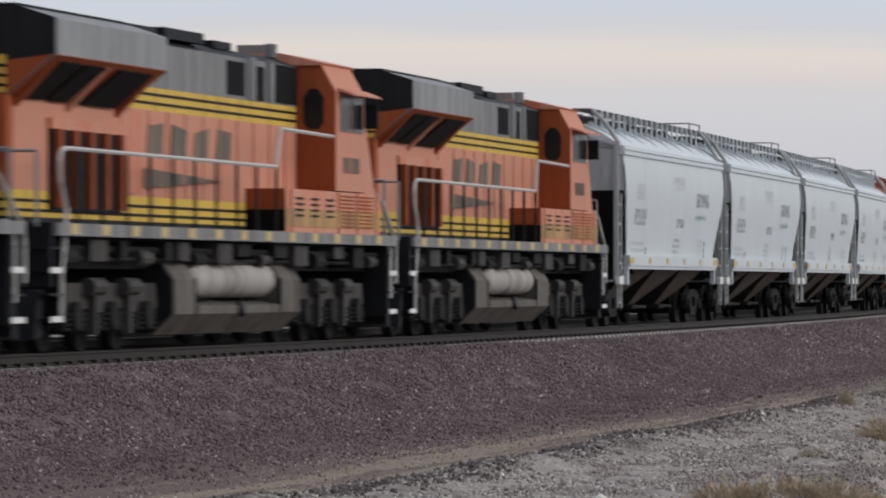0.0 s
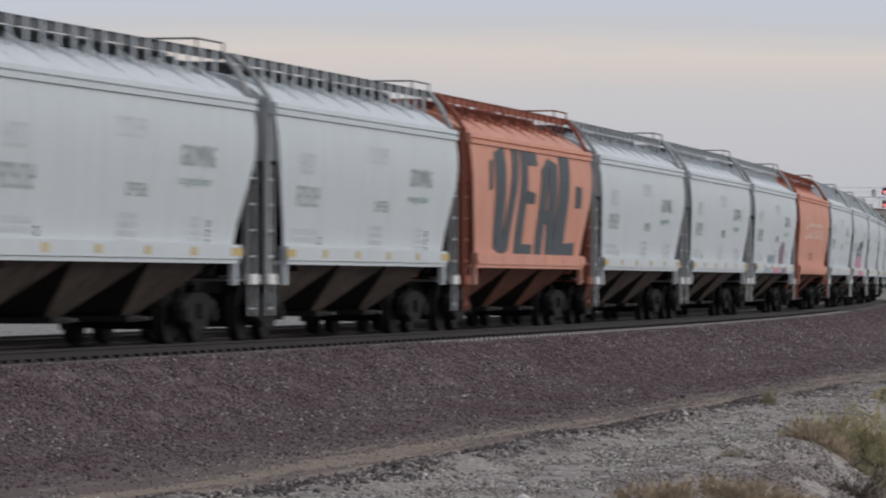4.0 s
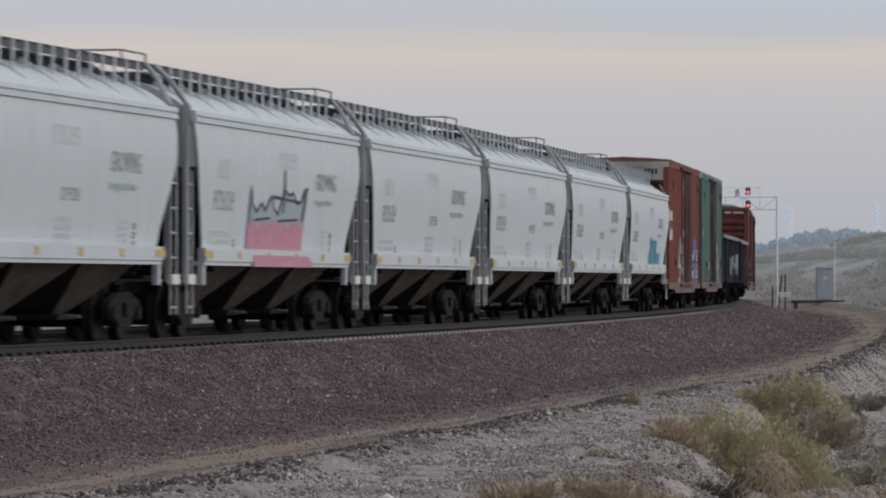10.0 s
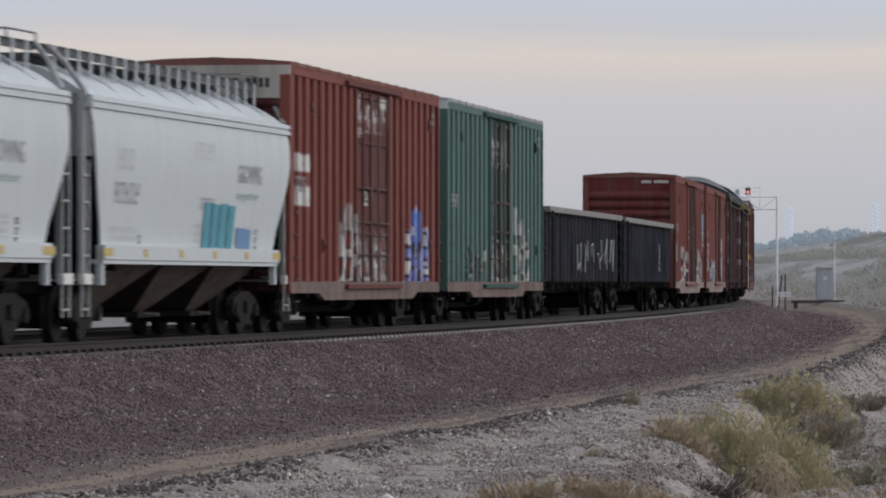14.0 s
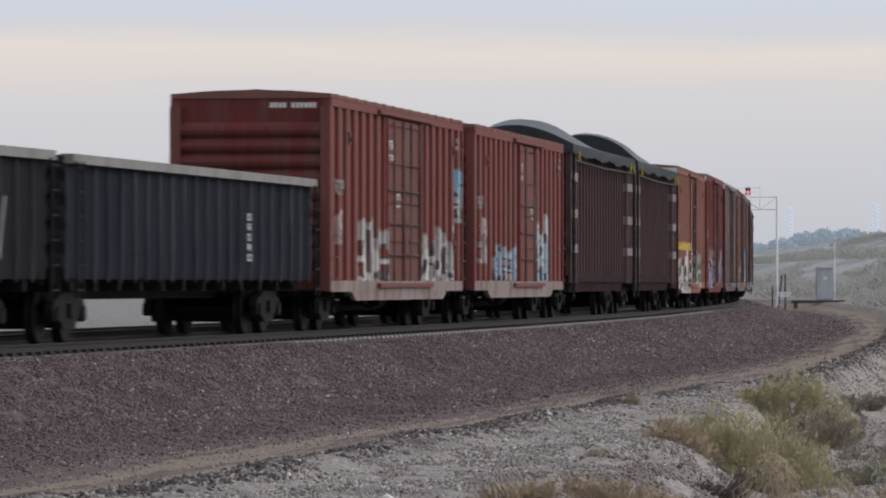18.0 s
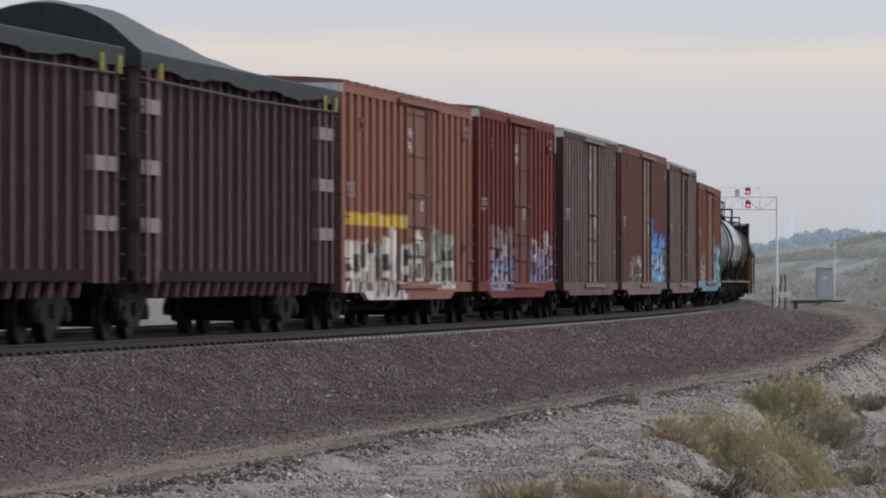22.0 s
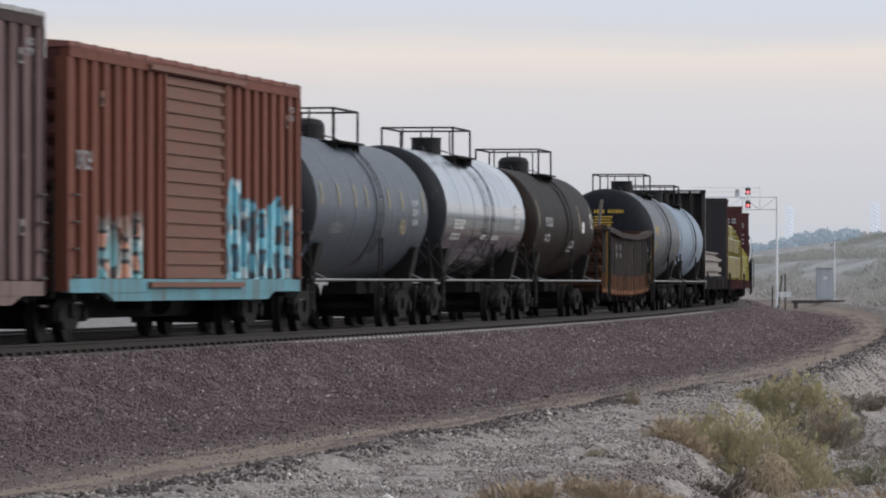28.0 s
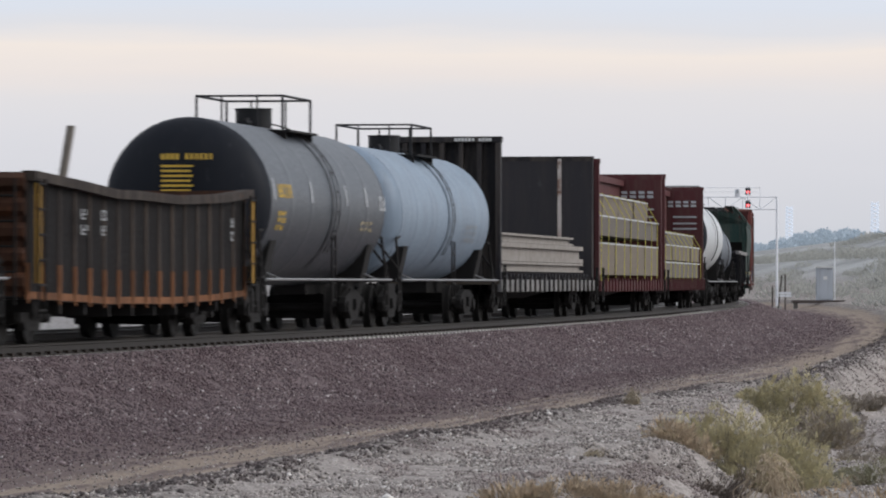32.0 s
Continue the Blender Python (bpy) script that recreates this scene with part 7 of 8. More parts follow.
M1 = paint("boxcar_red_one", (0.195, 0.066, 0.053), dirt=(0.085, 0.034, 0.030), amount=0.6, patches=[graffito(-3.6, -1.6, 0.95, 2.6, GRY, WHT, RED_A), graffito(4.6, 8.0, 0.9, 2.55, BLU, (0.10, 0.12, 0.45), WHT), graffito(-8.7, -8.0, 3.05, 3.42, WHT, WHT, WHT), graffito(-7.8, -7.1, 3.05, 3.42, WHT, WHT, WHT), graffito(-8.7, -8.0, 2.4, 2.78, WHT, WHT, WHT), graffito(-7.8, -7.1, 2.4, 2.78, WHT, WHT, WHT)])
M1D = paint("boxcar_red_one_door", (0.12, 0.042, 0.036), amount=0.9, rust=0.3, dirt=(0.09, 0.04, 0.034), patches=[graffito(-1.8, 2.1, 4.0, 4.75, WHT, RED_A, RED_A), graffito(-1.7, -0.1, 0.95, 2.2, (0.16, 0.10, 0.10), GRY, RED_A), graffito(0.3, 2.1, 0.95, 2.1, (0.2, 0.15, 0.15), WHT, RED_A)])
box_car("box_car", 5.20, 24.00, "tall oxide-red ribbed boxcar with blue and grey graffiti", M1, ROOF_R, END_DK, 9.400, 0.78, 5.05, 0.68, [(-1.9, 0.05), (0.1, 2.2)], M1D, (5.6, 0.62), SILL_D, CAP_K)
M2 = paint("boxcar_green", (0.088, 0.155, 0.140), amount=0.55, dirt=(0.055, 0.075, 0.065), patches=[graffito(3.2, 6.2, 0.9, 2.8, GRY, GRY, (0.06, 0.12, 0.10)), graffito(-5.8, -2.2, 0.9, 1.9, (0.09, 0.11, 0.10), (0.15, 0.16, 0.15), (0.05, 0.13, 0.11))])
M2D = paint("boxcar_green_door", (0.038, 0.085, 0.075), amount=0.9, dirt=(0.03, 0.06, 0.055), rust=0.2, patches=[graffito(-1.5, 1.8, 3.7, 4.6, GRY, (0.08, 0.16, 0.14), (0.05, 0.11, 0.10)), graffito(-1.5, 1.8, 0.95, 2.4, (0.05, 0.09, 0.08), GRY, (0.05, 0.11, 0.10))])
box_car("box_car", 25.50, 43.60, "tall green ribbed boxcar with a white end panel", M2, ROOF_G, M2, 9.050, 0.78, 5.06, 0.66, [(-1.6, 0.1), (0.15, 1.9)], M2D, (4.6, 0.62), SILL_D, CAP_W)

# Rib paint is scuffed, and lightened for the light the ribs catch.
GON_P = paint("gondola_rib_scuffed", gloss=0.03, colour=(0.026, 0.029, 0.040), dirt=(0.085, 0.088, 0.10), amount=0.85, streak=0.8)
GON_K = paint("gondola_black", gloss=0.03, colour=(0.012, 0.012, 0.014), dirt=(0.022, 0.022, 0.023), amount=0.5)
GON_N = paint("gondola_navy", gloss=0.03, colour=(0.011, 0.013, 0.020), dirt=(0.022, 0.024, 0.03), amount=0.5)
GON_TOP = paint("gondola_rail_grey", (0.24, 0.235, 0.23), amount=0.6)
_g = gondola("gondola_car", 44.35, 66.0, "black high-sided gondola with pale graffiti", GON_K, GON_TOP, 10.3, 1.02, 2.95, 0.98, post_m=GON_P, deep=0.045, wide=0.06)
_r = random.Random(31)
for _k in range(6):
    bm = BM()
    _x, _pts = -3.6 + 1.9 * _k, []
    for _u in range(_r.randrange(5, 8)):
        _pts.append((_x + 0.25 * _u + _r.uniform(-0.2, 0.3), -1.675, _r.choice((1.3, 1.55, 1.75, 2.05, 2.2)) + _r.uniform(-0.06, 0.06)))
    rod(bm, _pts, 0.022, 4)
    part("graffiti", bm, MARK_GREY, _g, "thin pale sprayed scrawl")
_g = gondola("gondola_car", 66.0, 88.0, "dark navy high-sided gondola with ribbed sides", GON_N, GON_TOP, 10.4, 1.02, 2.93, 0.98, post_m=GON_P, deep=0.045, wide=0.06)
bars(_g, 3.4, 3.9, 1.35, 2.2, -1.64, MARK_PALE, rows=5, n=1, seed=9)

M3 = paint("boxcar_red_three", (0.18, 0.056, 0.048), amount=0.5, patches=[graffito(-5.4, -2.0, 0.95, 2.3, GRY, WHT, RED_A), graffito(2.1, 7.9, 0.95, 2.2, GRY, WHT, BLK), graffito(-8.2, -7.2, 1.7, 2.5, WHT, GRY, RED_A), graffito(8.0, 9.1, 2.3, 3.6, LBL, GRY, WHT)])
M3D = paint("boxcar_red_three_door", (0.172, 0.054, 0.046), amount=0.9, rust=0.3)
M3E = paint("boxcar_red_end", (0.136, 0.032, 0.030), amount=0.5)
_c = box_car("box_car", 89.20, 107.50, "oxide-red ribbed boxcar with white graffiti along the foot", M3, ROOF_R, M3E, 9.150, 0.80, 4.60, 0.78, [(-2.0, 0.3), (0.35, 2.6)], M3D, (6.0, 0.60), SILL_W, None, 10)
bm = BM()
for _k in range(11):
    if _k != 4:
        box(bm, -9.56, -9.545, -0.45 - 0.085 * _k - 0.06, -0.45 - 0.085 * _k, 4.38, 4.48)
part("reporting_mark", bm, MARK_WHITE, _c)
M4 = paint("boxcar_red_four", (0.185, 0.057, 0.050), amount=0.5, patches=[graffito(-5.6, -0.9, 0.95, 1.9, (0.30, 0.38, 0.46), (0.26, 0.35, 0.45), (0.40, 0.30, 0.29)), graffito(2.9, 6.2, 0.95, 2.7, (0.45, 0.47, 0.48), LBL, WHT), graffito(-8.6, -6.4, 1.4, 2.5, (0.34, 0.26, 0.25), GRY, RED_A)])
box_car("box_car", 109.60, 128.10, "red ribbed boxcar with pale blue graffiti", M4, ROOF_R, M3E, 9.250, 0.80, 4.60, 0.78, [(-0.5, 2.9)], M3D, (6.2, 0.60), SILL_W, None, 10)

chip_car("chip_car", 129.1, 149.4, "dark maroon wood chip car under a bulging grey tarpaulin", -6.5, 3)
chip_car("chip_car", 149.4, 169.0, "dark maroon wood chip car under a sagging grey tarpaulin", -7.0, 8)

M5 = paint("boxcar_orange_brown", (0.225, 0.100, 0.077), amount=0.45, dirt=(0.17, 0.07, 0.05), patches=[graffito(-8.9, -0.8, 2.1, 2.4, (0.60, 0.40, 0.05), (0.60, 0.40, 0.05), (0.62, 0.45, 0.10)), graffito(-8.9, -0.6, 0.58, 2.1, (0.66, 0.64, 0.60), (0.62, 0.55, 0.54), (0.05, 0.05, 0.05)), graffito(2.5, 6.6, 0.8, 2.3, (0.32, 0.36, 0.30), (0.55, 0.55, 0.52), (0.12, 0.17, 0.13))])
M5D = paint("boxcar_orange_brown_door", (0.21, 0.085, 0.064), amount=0.8, rust=0.2, patches=[graffito(-0.8, 2.3, 0.9, 2.1, (0.5, 0.48, 0.46), (0.5, 0.46, 0.40), (0.10, 0.11, 0.07))])
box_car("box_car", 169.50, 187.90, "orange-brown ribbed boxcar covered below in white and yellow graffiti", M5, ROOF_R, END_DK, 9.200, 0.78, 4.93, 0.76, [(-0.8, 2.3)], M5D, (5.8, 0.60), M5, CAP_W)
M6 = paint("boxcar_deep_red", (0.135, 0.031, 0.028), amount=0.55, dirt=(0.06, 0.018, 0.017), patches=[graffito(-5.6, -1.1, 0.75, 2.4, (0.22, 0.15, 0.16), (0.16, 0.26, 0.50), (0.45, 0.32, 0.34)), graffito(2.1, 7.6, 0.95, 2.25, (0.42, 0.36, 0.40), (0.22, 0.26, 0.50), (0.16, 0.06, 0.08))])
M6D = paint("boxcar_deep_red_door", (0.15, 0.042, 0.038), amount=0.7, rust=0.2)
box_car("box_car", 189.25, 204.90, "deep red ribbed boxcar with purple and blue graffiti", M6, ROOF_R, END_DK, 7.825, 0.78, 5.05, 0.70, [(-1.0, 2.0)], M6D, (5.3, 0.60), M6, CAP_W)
# One grey-brown paint in two tones: shaded side sheets, lighter worn ribs.
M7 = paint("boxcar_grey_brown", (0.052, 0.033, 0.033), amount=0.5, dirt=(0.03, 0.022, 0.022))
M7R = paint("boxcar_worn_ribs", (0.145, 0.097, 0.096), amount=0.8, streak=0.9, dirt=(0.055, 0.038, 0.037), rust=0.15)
M7D = paint("boxcar_grey_brown_door", (0.15, 0.125, 0.12), amount=0.75, rust=0.35, dirt=(0.30, 0.28, 0.28))
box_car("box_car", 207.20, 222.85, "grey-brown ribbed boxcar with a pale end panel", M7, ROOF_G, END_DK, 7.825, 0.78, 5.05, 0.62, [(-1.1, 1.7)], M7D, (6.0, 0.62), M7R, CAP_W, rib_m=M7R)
M8 = paint("boxcar_brown", (0.125, 0.056, 0.047), amount=0.6, dirt=(0.07, 0.04, 0.035), patches=[graffito(3.0, 8.9, 0.62, 3.0, (0.03, 0.19, 0.58), (0.52, 0.70, 0.78), (0.14, 0.42, 0.72)), graffito(-6.0, -1.6, 0.8, 1.9, (0.25, 0.22, 0.18), (0.35, 0.32, 0.28), (0.20, 0.10, 0.08))])
M8D = paint("boxcar_brown_door", (0.21, 0.14, 0.125), amount=0.9, rust=0.15)
box_car("box_car", 224.35, 242.90, "brown ribbed boxcar with bright blue graffiti", M8, ROOF_R, END_DK, 9.275, 0.78, 5.05, 0.66, [(-1.0, 2.0)], M8D, (6.6, 0.60), SILL_D, CAP_K)
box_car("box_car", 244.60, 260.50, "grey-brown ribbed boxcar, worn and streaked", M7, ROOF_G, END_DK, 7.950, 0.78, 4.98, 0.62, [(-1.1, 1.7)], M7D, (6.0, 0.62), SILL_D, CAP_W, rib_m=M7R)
M9 = paint("boxcar_rust", (0.15, 0.056, 0.039), amount=0.7, dirt=(0.07, 0.03, 0.022), patches=[graffito(2.4, 9.3, 0.9, 2.8, (0.16, 0.44, 0.55), (0.20, 0.50, 0.60), (0.05, 0.14, 0.20)), graffito(-7.6, -4.0, 0.9, 2.3, (0.16, 0.14, 0.13), (0.20, 0.46, 0.50), (0.55, 0.30, 0.22))])
M9D = paint("boxcar_rust_door", (0.17, 0.085, 0.065), amount=0.7, rust=0.2)
M9S = paint("sill_blue_spray", (0.112, 0.280, 0.336), amount=0.8, rust=0.4)
box_car("box_car", 262.10, 281.40, "rusty red boxcar with a slatted door and turquoise graffiti", M9, ROOF_R, END_DK, 9.650, 0.82, 4.62, 0.66, [(-2.6, 2.4)], M9D, (6.4, 0.66), M9S, None, 9, True)

YEL_F = plain("faded_yellow_strip", (0.40, 0.34, 0.22), 0.6)
T_GREY = paint("tank_grey", (0.034, 0.047, 0.064), amount=0.6, dirt=(0.062, 0.074, 0.088), rough=0.36, gloss=0.42)
# Mirror metal stands in for the sky's sheen on glossy dark paint.
T_GLOSS = paint("tank_silver", (0.37, 0.41, 0.45), amount=0.12, dirt=(0.2, 0.19, 0.18), rough=0.12, metal=1.0, streak=0.4)
T_BROWN = paint("tank_brown_black", (0.013, 0.0085, 0.0068), amount=0.4, dirt=(0.022, 0.015, 0.012), rough=0.45, gloss=0.05)
T_DARK = paint("tank_charcoal", (0.046, 0.053, 0.063), amount=0.5, dirt=(0.075, 0.076, 0.08), rough=0.36, gloss=0.36)
T_BLUE = paint("tank_pale_blue", (0.19, 0.245, 0.31), amount=0.5, dirt=(0.10, 0.12, 0.14), rough=0.42, gloss=0.3)
T_WHITE = paint("tank_white", (0.52, 0.54, 0.55), amount=0.5, dirt=(0.14, 0.13, 0.12), rough=0.4, gloss=0.3)
T_HEAD = paint("tank_head_black", (0.011, 0.013, 0.018), dirt=(0.02, 0.021, 0.024), amount=0.4, rough=0.5, gloss=0.1)
_t = tank_car("tank_car", 282.3, 299.7, "grey tank car with pale reflective strips", T_GREY, T_HEAD, 1.5, 2.48, "round", 1, [(-5.3, -3.9, 1.95, 2.15, MARK_GREY, 2, 4), (5.0, 5.9, 2.2, 2.75, MARK_PALE, 3, 2), (3.4, 4.3, 2.0, 2.3, YEL_F, 1, 2)])
shell_stripes(_t, (-6.6, -4.6, -2.6, -1.1, 1.8, 3.6, 6.6), 2.48, 1.5, YEL_F)
tank_car("tank_car", 299.7, 317.2, "glossy dark tank car reflecting the sky", T_GLOSS, T_HEAD, 1.5, 2.58, "box", 11, [(-5.9, -4.0, 2.2, 2.42, MARK_WHITE, 1, 6), (-5.9, -4.4, 1.95, 2.1, MARK_WHITE, 2, 5), (-0.6, 2.6, 2.0, 2.1, MARK_WHITE, 1, 4), (5.3, 6.3, 2.3, 2.9, MARK_WHITE, 5, 2)])
_t = tank_car("tank_car", 317.2, 334.9, "dark brown tank car with a white placard", T_BROWN, T_BROWN, 1.48, 2.52, "round", 21, [(-5.4, -3.7, 2.45, 2.68, MARK_PALE, 1, 5), (-5.4, -4.0, 2.05, 2.25, MARK_PALE, 2, 3), (1.0, 2.4, 1.8, 2.1, MARK_PALE, 3, 2), (6.2, 6.9, 2.5, 2.9, MARK_WHITE, 1, 1)])
shell_stripes(_t, (-6.9, 3.3, 6.7), 2.52, 1.48, YEL_F, 2.4, 3.1)
bm = BM()
sheet(bm, [[(3.9, -math.sqrt(1.48 ** 2 - (z - 2.52) ** 2) - 0.015, z) for z in (2.35, 2.65)], [(4.5, -math.sqrt(1.48 ** 2 - (z - 2.52) ** 2) - 0.015, z) for z in (2.35, 2.65)]])
part("placard", bm, MARK_WHITE, _t, "plain white placard")

YEL_W = paint("worn_yellow_post", (0.34, 0.20, 0.04), dirt=(0.08, 0.04, 0.02), amount=0.95, streak=0.9, rust=0.6)
RUST_K = paint("gondola_rust_black", gloss=0.03, colour=(0.011, 0.010, 0.010), amount=0.6, dirt=(0.022, 0.018, 0.016), rust=0.12)
RUST_P = paint("gondola_rib_worn", gloss=0.03, colour=(0.042, 0.037, 0.035), dirt=(0.11, 0.085, 0.068), amount=0.8, streak=0.9, rust=0.25)
RUST_O = paint("gondola_rust_orange", gloss=0.03, colour=(0.19, 0.088, 0.045), amount=0.95, streak=0.9, dirt=(0.03, 0.02, 0.016), rust=0.5)
RUST_E = paint("gondola_rust_end", (0.07, 0.034, 0.022), amount=0.7, dirt=(0.03, 0.02, 0.016), rust=0.6)
RUST_T = paint("gondola_rust_rail", gloss=0.03, colour=(0.030, 0.025, 0.023), amount=0.6, rust=0.4)
_g = gondola("gondola_car", 334.9, 353.0, "battered rusty gondola with bent sides", RUST_K, RUST_T, 8.35, 0.72, 2.62, 1.03, 0.21, RUST_O, RUST_E, post_m=RUST_P, deep=0.03, wide=0.05)
for _x in (-8.2, 8.2):
    bm = BM()
    box(bm, _x - 0.14, _x + 0.14, -1.66, -1.62, 0.95, 2.45)
    part("yellow_plate", bm, YEL_W, _g, "worn yellow end post")
for _x in (-5.4, -4.0, 6.2):
    bars(_g, _x, _x + 0.5, 1.7, 2.1, -1.645, MARK_GREY, rows=2, n=1, seed=int(_x * 10) + 90)
bm = BM()
loft(bm, [[(-4.7, -0.9, 0.8), (-4.45, -0.9, 0.8), (-4.45, -0.82, 0.8), (-4.7, -0.82, 0.8)], [(-3.7, -1.1, 3.45), (-3.45, -1.1, 3.45), (-3.45, -1.02, 3.45), (-3.7, -1.02, 3.45)]])
part("wooden_plank", bm, WOOD_B, _g, "loose plank leaning out of the gondola")

_t = tank_car("tank_car", 353.0, 369.0, "charcoal tank car with a black head and yellow lettering", T_DARK, T_HEAD, 1.56, 2.47, "box", 31, [(-5.8, -4.3, 2.55, 2.8, LOCO_Y, 1, 4), (-5.8, -4.9, 1.95, 2.3, LOCO_Y, 3, 2), (3.6, 5.2, 2.0, 2.2, YEL_F, 2, 3), (5.8, 6.7, 2.45, 2.75, MARK_PALE, 1, 2)])
shell_stripes(_t, (-6.2, -2.2, 1.8, 4.2), 2.47, 1.56, MARK_PALE, 2.5, 2.9)
bm = BM()
for _k in range(11):
    if _k != 4:
        box(bm, -7.36, -7.35, -0.10 - 0.09 * _k - 0.06 + 0.45, -0.10 - 0.09 * _k + 0.45, 3.22, 3.33)
for _k in range(6):
    box(bm, -7.36, -7.35, -0.25 + 0.05 * (_k % 2), 0.35, 3.08 - 0.09 * _k, 3.12 - 0.09 * _k)
part("reporting_mark", bm, LOCO_Y, _t, "yellow lettering on the head, too small to read")
tank_car("tank_car", 369.0, 386.0, "pale blue-grey tank car", T_BLUE, T_BLUE, 1.48, 2.47, "box", 41, [(3.0, 5.0, 1.9, 2.3, MARK_GREY, 3, 3)])
steel_flat(386.0, 410.2)
lumber_car(410.2, 436.0, [(1.2, 2.15, WOOD_A, 1.35), (2.35, 2.95, WOOD_B, 1.35), (2.98, 3.62, WOOD_A, 1.0)], 5)
lumber_car(436.0, 462.0, [(1.15, 1.7, WOOD_B, 1.3), (1.75, 2.3, WOOD_A, 1.3), (2.34, 2.75, WOOD_B, 1.1)], 6, 4.6)
tank_car("tank_car", 462.0, 480.5, "white and black tank car", T_WHITE, T_HEAD, 1.5, 2.75, "box", 51)
tank_car("tank_car", 480.5, 497.0, "black tank car with a pale band", T_GREY, T_HEAD, 1.35, 2.3, "box", 52)
GREEN_H = paint("hopper_green", (0.022, 0.045, 0.04), amount=0.5)
gondola("gondola_car", 497.0, 516.0, "dark low gondola near the tail", GON_K, GON_TOP, 8.8, 1.02, 2.4, 1.0)
hopper("covered_hopper", 516.0, 534.2, GREEN_H, GREEN_H, GREEN_H, "dark green covered hopper")
box_car("box_car", 534.2, 554.0, "dark red ribbed boxcar at the far bend", M4, ROOF_R, END_DK, 9.2, 0.8, 4.7, 0.78, [(-1.5, 1.5)], M3D, (5.6, 0.6), SILL_D, None, 9)

# ---- beside the line


def blades(name, parent, centres, dirs, lengths, widths, material, seed, label=""):
    """Many narrow leaf blades as one mesh."""
    rs = np.random.RandomState(seed)
    n = len(centres)
    side = np.cross(dirs, rs.normal(0, 1, (n, 3)))
    side /= np.linalg.norm(side, axis=1)[:, None] + 1e-9
    tip = centres + dirs * lengths[:, None]
    mid = centres + dirs * lengths[:, None] * 0.5 + rs.normal(0, 0.12, (n, 3)) * lengths[:, None]
    v = np.stack([centres, mid + side * widths[:, None] * 0.5, tip, mid - side * widths[:, None] * 0.5], 1)
    me = bpy.data.meshes.new(name)
    me.vertices.add(n * 4)
    me.vertices.foreach_set("co", v.reshape(-1).astype(np.float32))
    f = np.array([(0, 1, 2), (0, 2, 3)])[None] + 4 * np.arange(n)[:, None, None]
    me.loops.add(n * 6)
    me.loops.foreach_set("vertex_index", f.reshape(-1).astype(np.int32))
    me.polygons.add(n * 2)
    me.polygons.foreach_set("loop_start", np.arange(0, n * 6, 3, dtype=np.int32))
    me.materials.append(material)
    me.update(calc_edges=True)
    o = new(name, me)
    o.parent = parent
    return tagged(o, label, kind="stuff")


def leaf(name, a, b):
    m, nd, ln, bs = nodes_of(name)
    ge, tc = nd.new("ShaderNodeNewGeometry"), nd.new("ShaderNodeTexCoord")
    big = noisy(nd, ln, tc.outputs["Object"], 3.0, 4)
    col = mixed(nd, ln, ge.outputs["Random Per Island"], a, b)
    col = mixed(nd, ln, ranged(nd, ln, big, 0.4, 0.7, 0, 0.45), col, tuple(0.75 * c for c in a))
    df, tr, mx, out = nd.new("ShaderNodeBsdfDiffuse"), nd.new("ShaderNodeBsdfTranslucent"), nd.new("ShaderNodeMixShader"), nd["Material Output"]
    # fine blades scatter light as a soft mass: their shading leans outwards and up
    sc, ad, no = nd.new("ShaderNodeVectorMath"), nd.new("ShaderNodeVectorMath"), nd.new("ShaderNodeVectorMath")
    sc.operation, ad.operation, no.operation = "SCALE", "ADD", "NORMALIZE"
    sc.inputs["Scale"].default_value = 0.5
    ln.new(ge.outputs["Normal"], sc.inputs[0])
    ln.new(sc.outputs[0], ad.inputs[0])
    ad.inputs[1].default_value = (0.25, -0.15, 0.8)
    ln.new(ad.outputs[0], no.inputs[0])
    ln.new(no.outputs[0], df.inputs["Normal"])
    for sh in (df, tr):
        ln.new(col, sh.inputs["Color"])
    mx.inputs[0].default_value = 0.6
    ln.new(df.outputs[0], mx.inputs[1])
    ln.new(tr.outputs[0], mx.inputs[2])
    ln.new(mx.outputs[0], out.inputs["Surface"])
    return m


LEAF_Y = leaf("rabbitbrush_yellow", (0.72, 0.65, 0.41), (0.90, 0.82, 0.57))
LEAF_G = leaf("sage_green", (0.34, 0.335, 0.23), (0.50, 0.47, 0.33))
LEAF_D = leaf("dry_grass", (0.62, 0.50, 0.37), (0.84, 0.70, 0.53))
LEAF_B = leaf("grey_brown_brush", (0.40, 0.35, 0.30), (0.60, 0.53, 0.46))
TWIG = plain("dry_twigs", (0.40, 0.34, 0.25), 0.9)
# Dead twigs in a dark tone that also gives the hollow its shade.
TWIG_K = plain("dark_dead_twigs", (0.13, 0.105, 0.09), 0.9)
TWIG_P = plain("bleached_twigs", (0.50, 0.41, 0.30), 0.9)


def spot(x, y):
    """The ground's height at a place."""
    i = int(np.argmin((LINE_X - x) ** 2 + (LINE_Y - y) ** 2))
    h = LINE_H[i]
    l = -(x - LINE_X[i]) * math.sin(h) + (y - LINE_Y[i]) * math.cos(h)
    return float(ground_z(LINE_S[i], l))


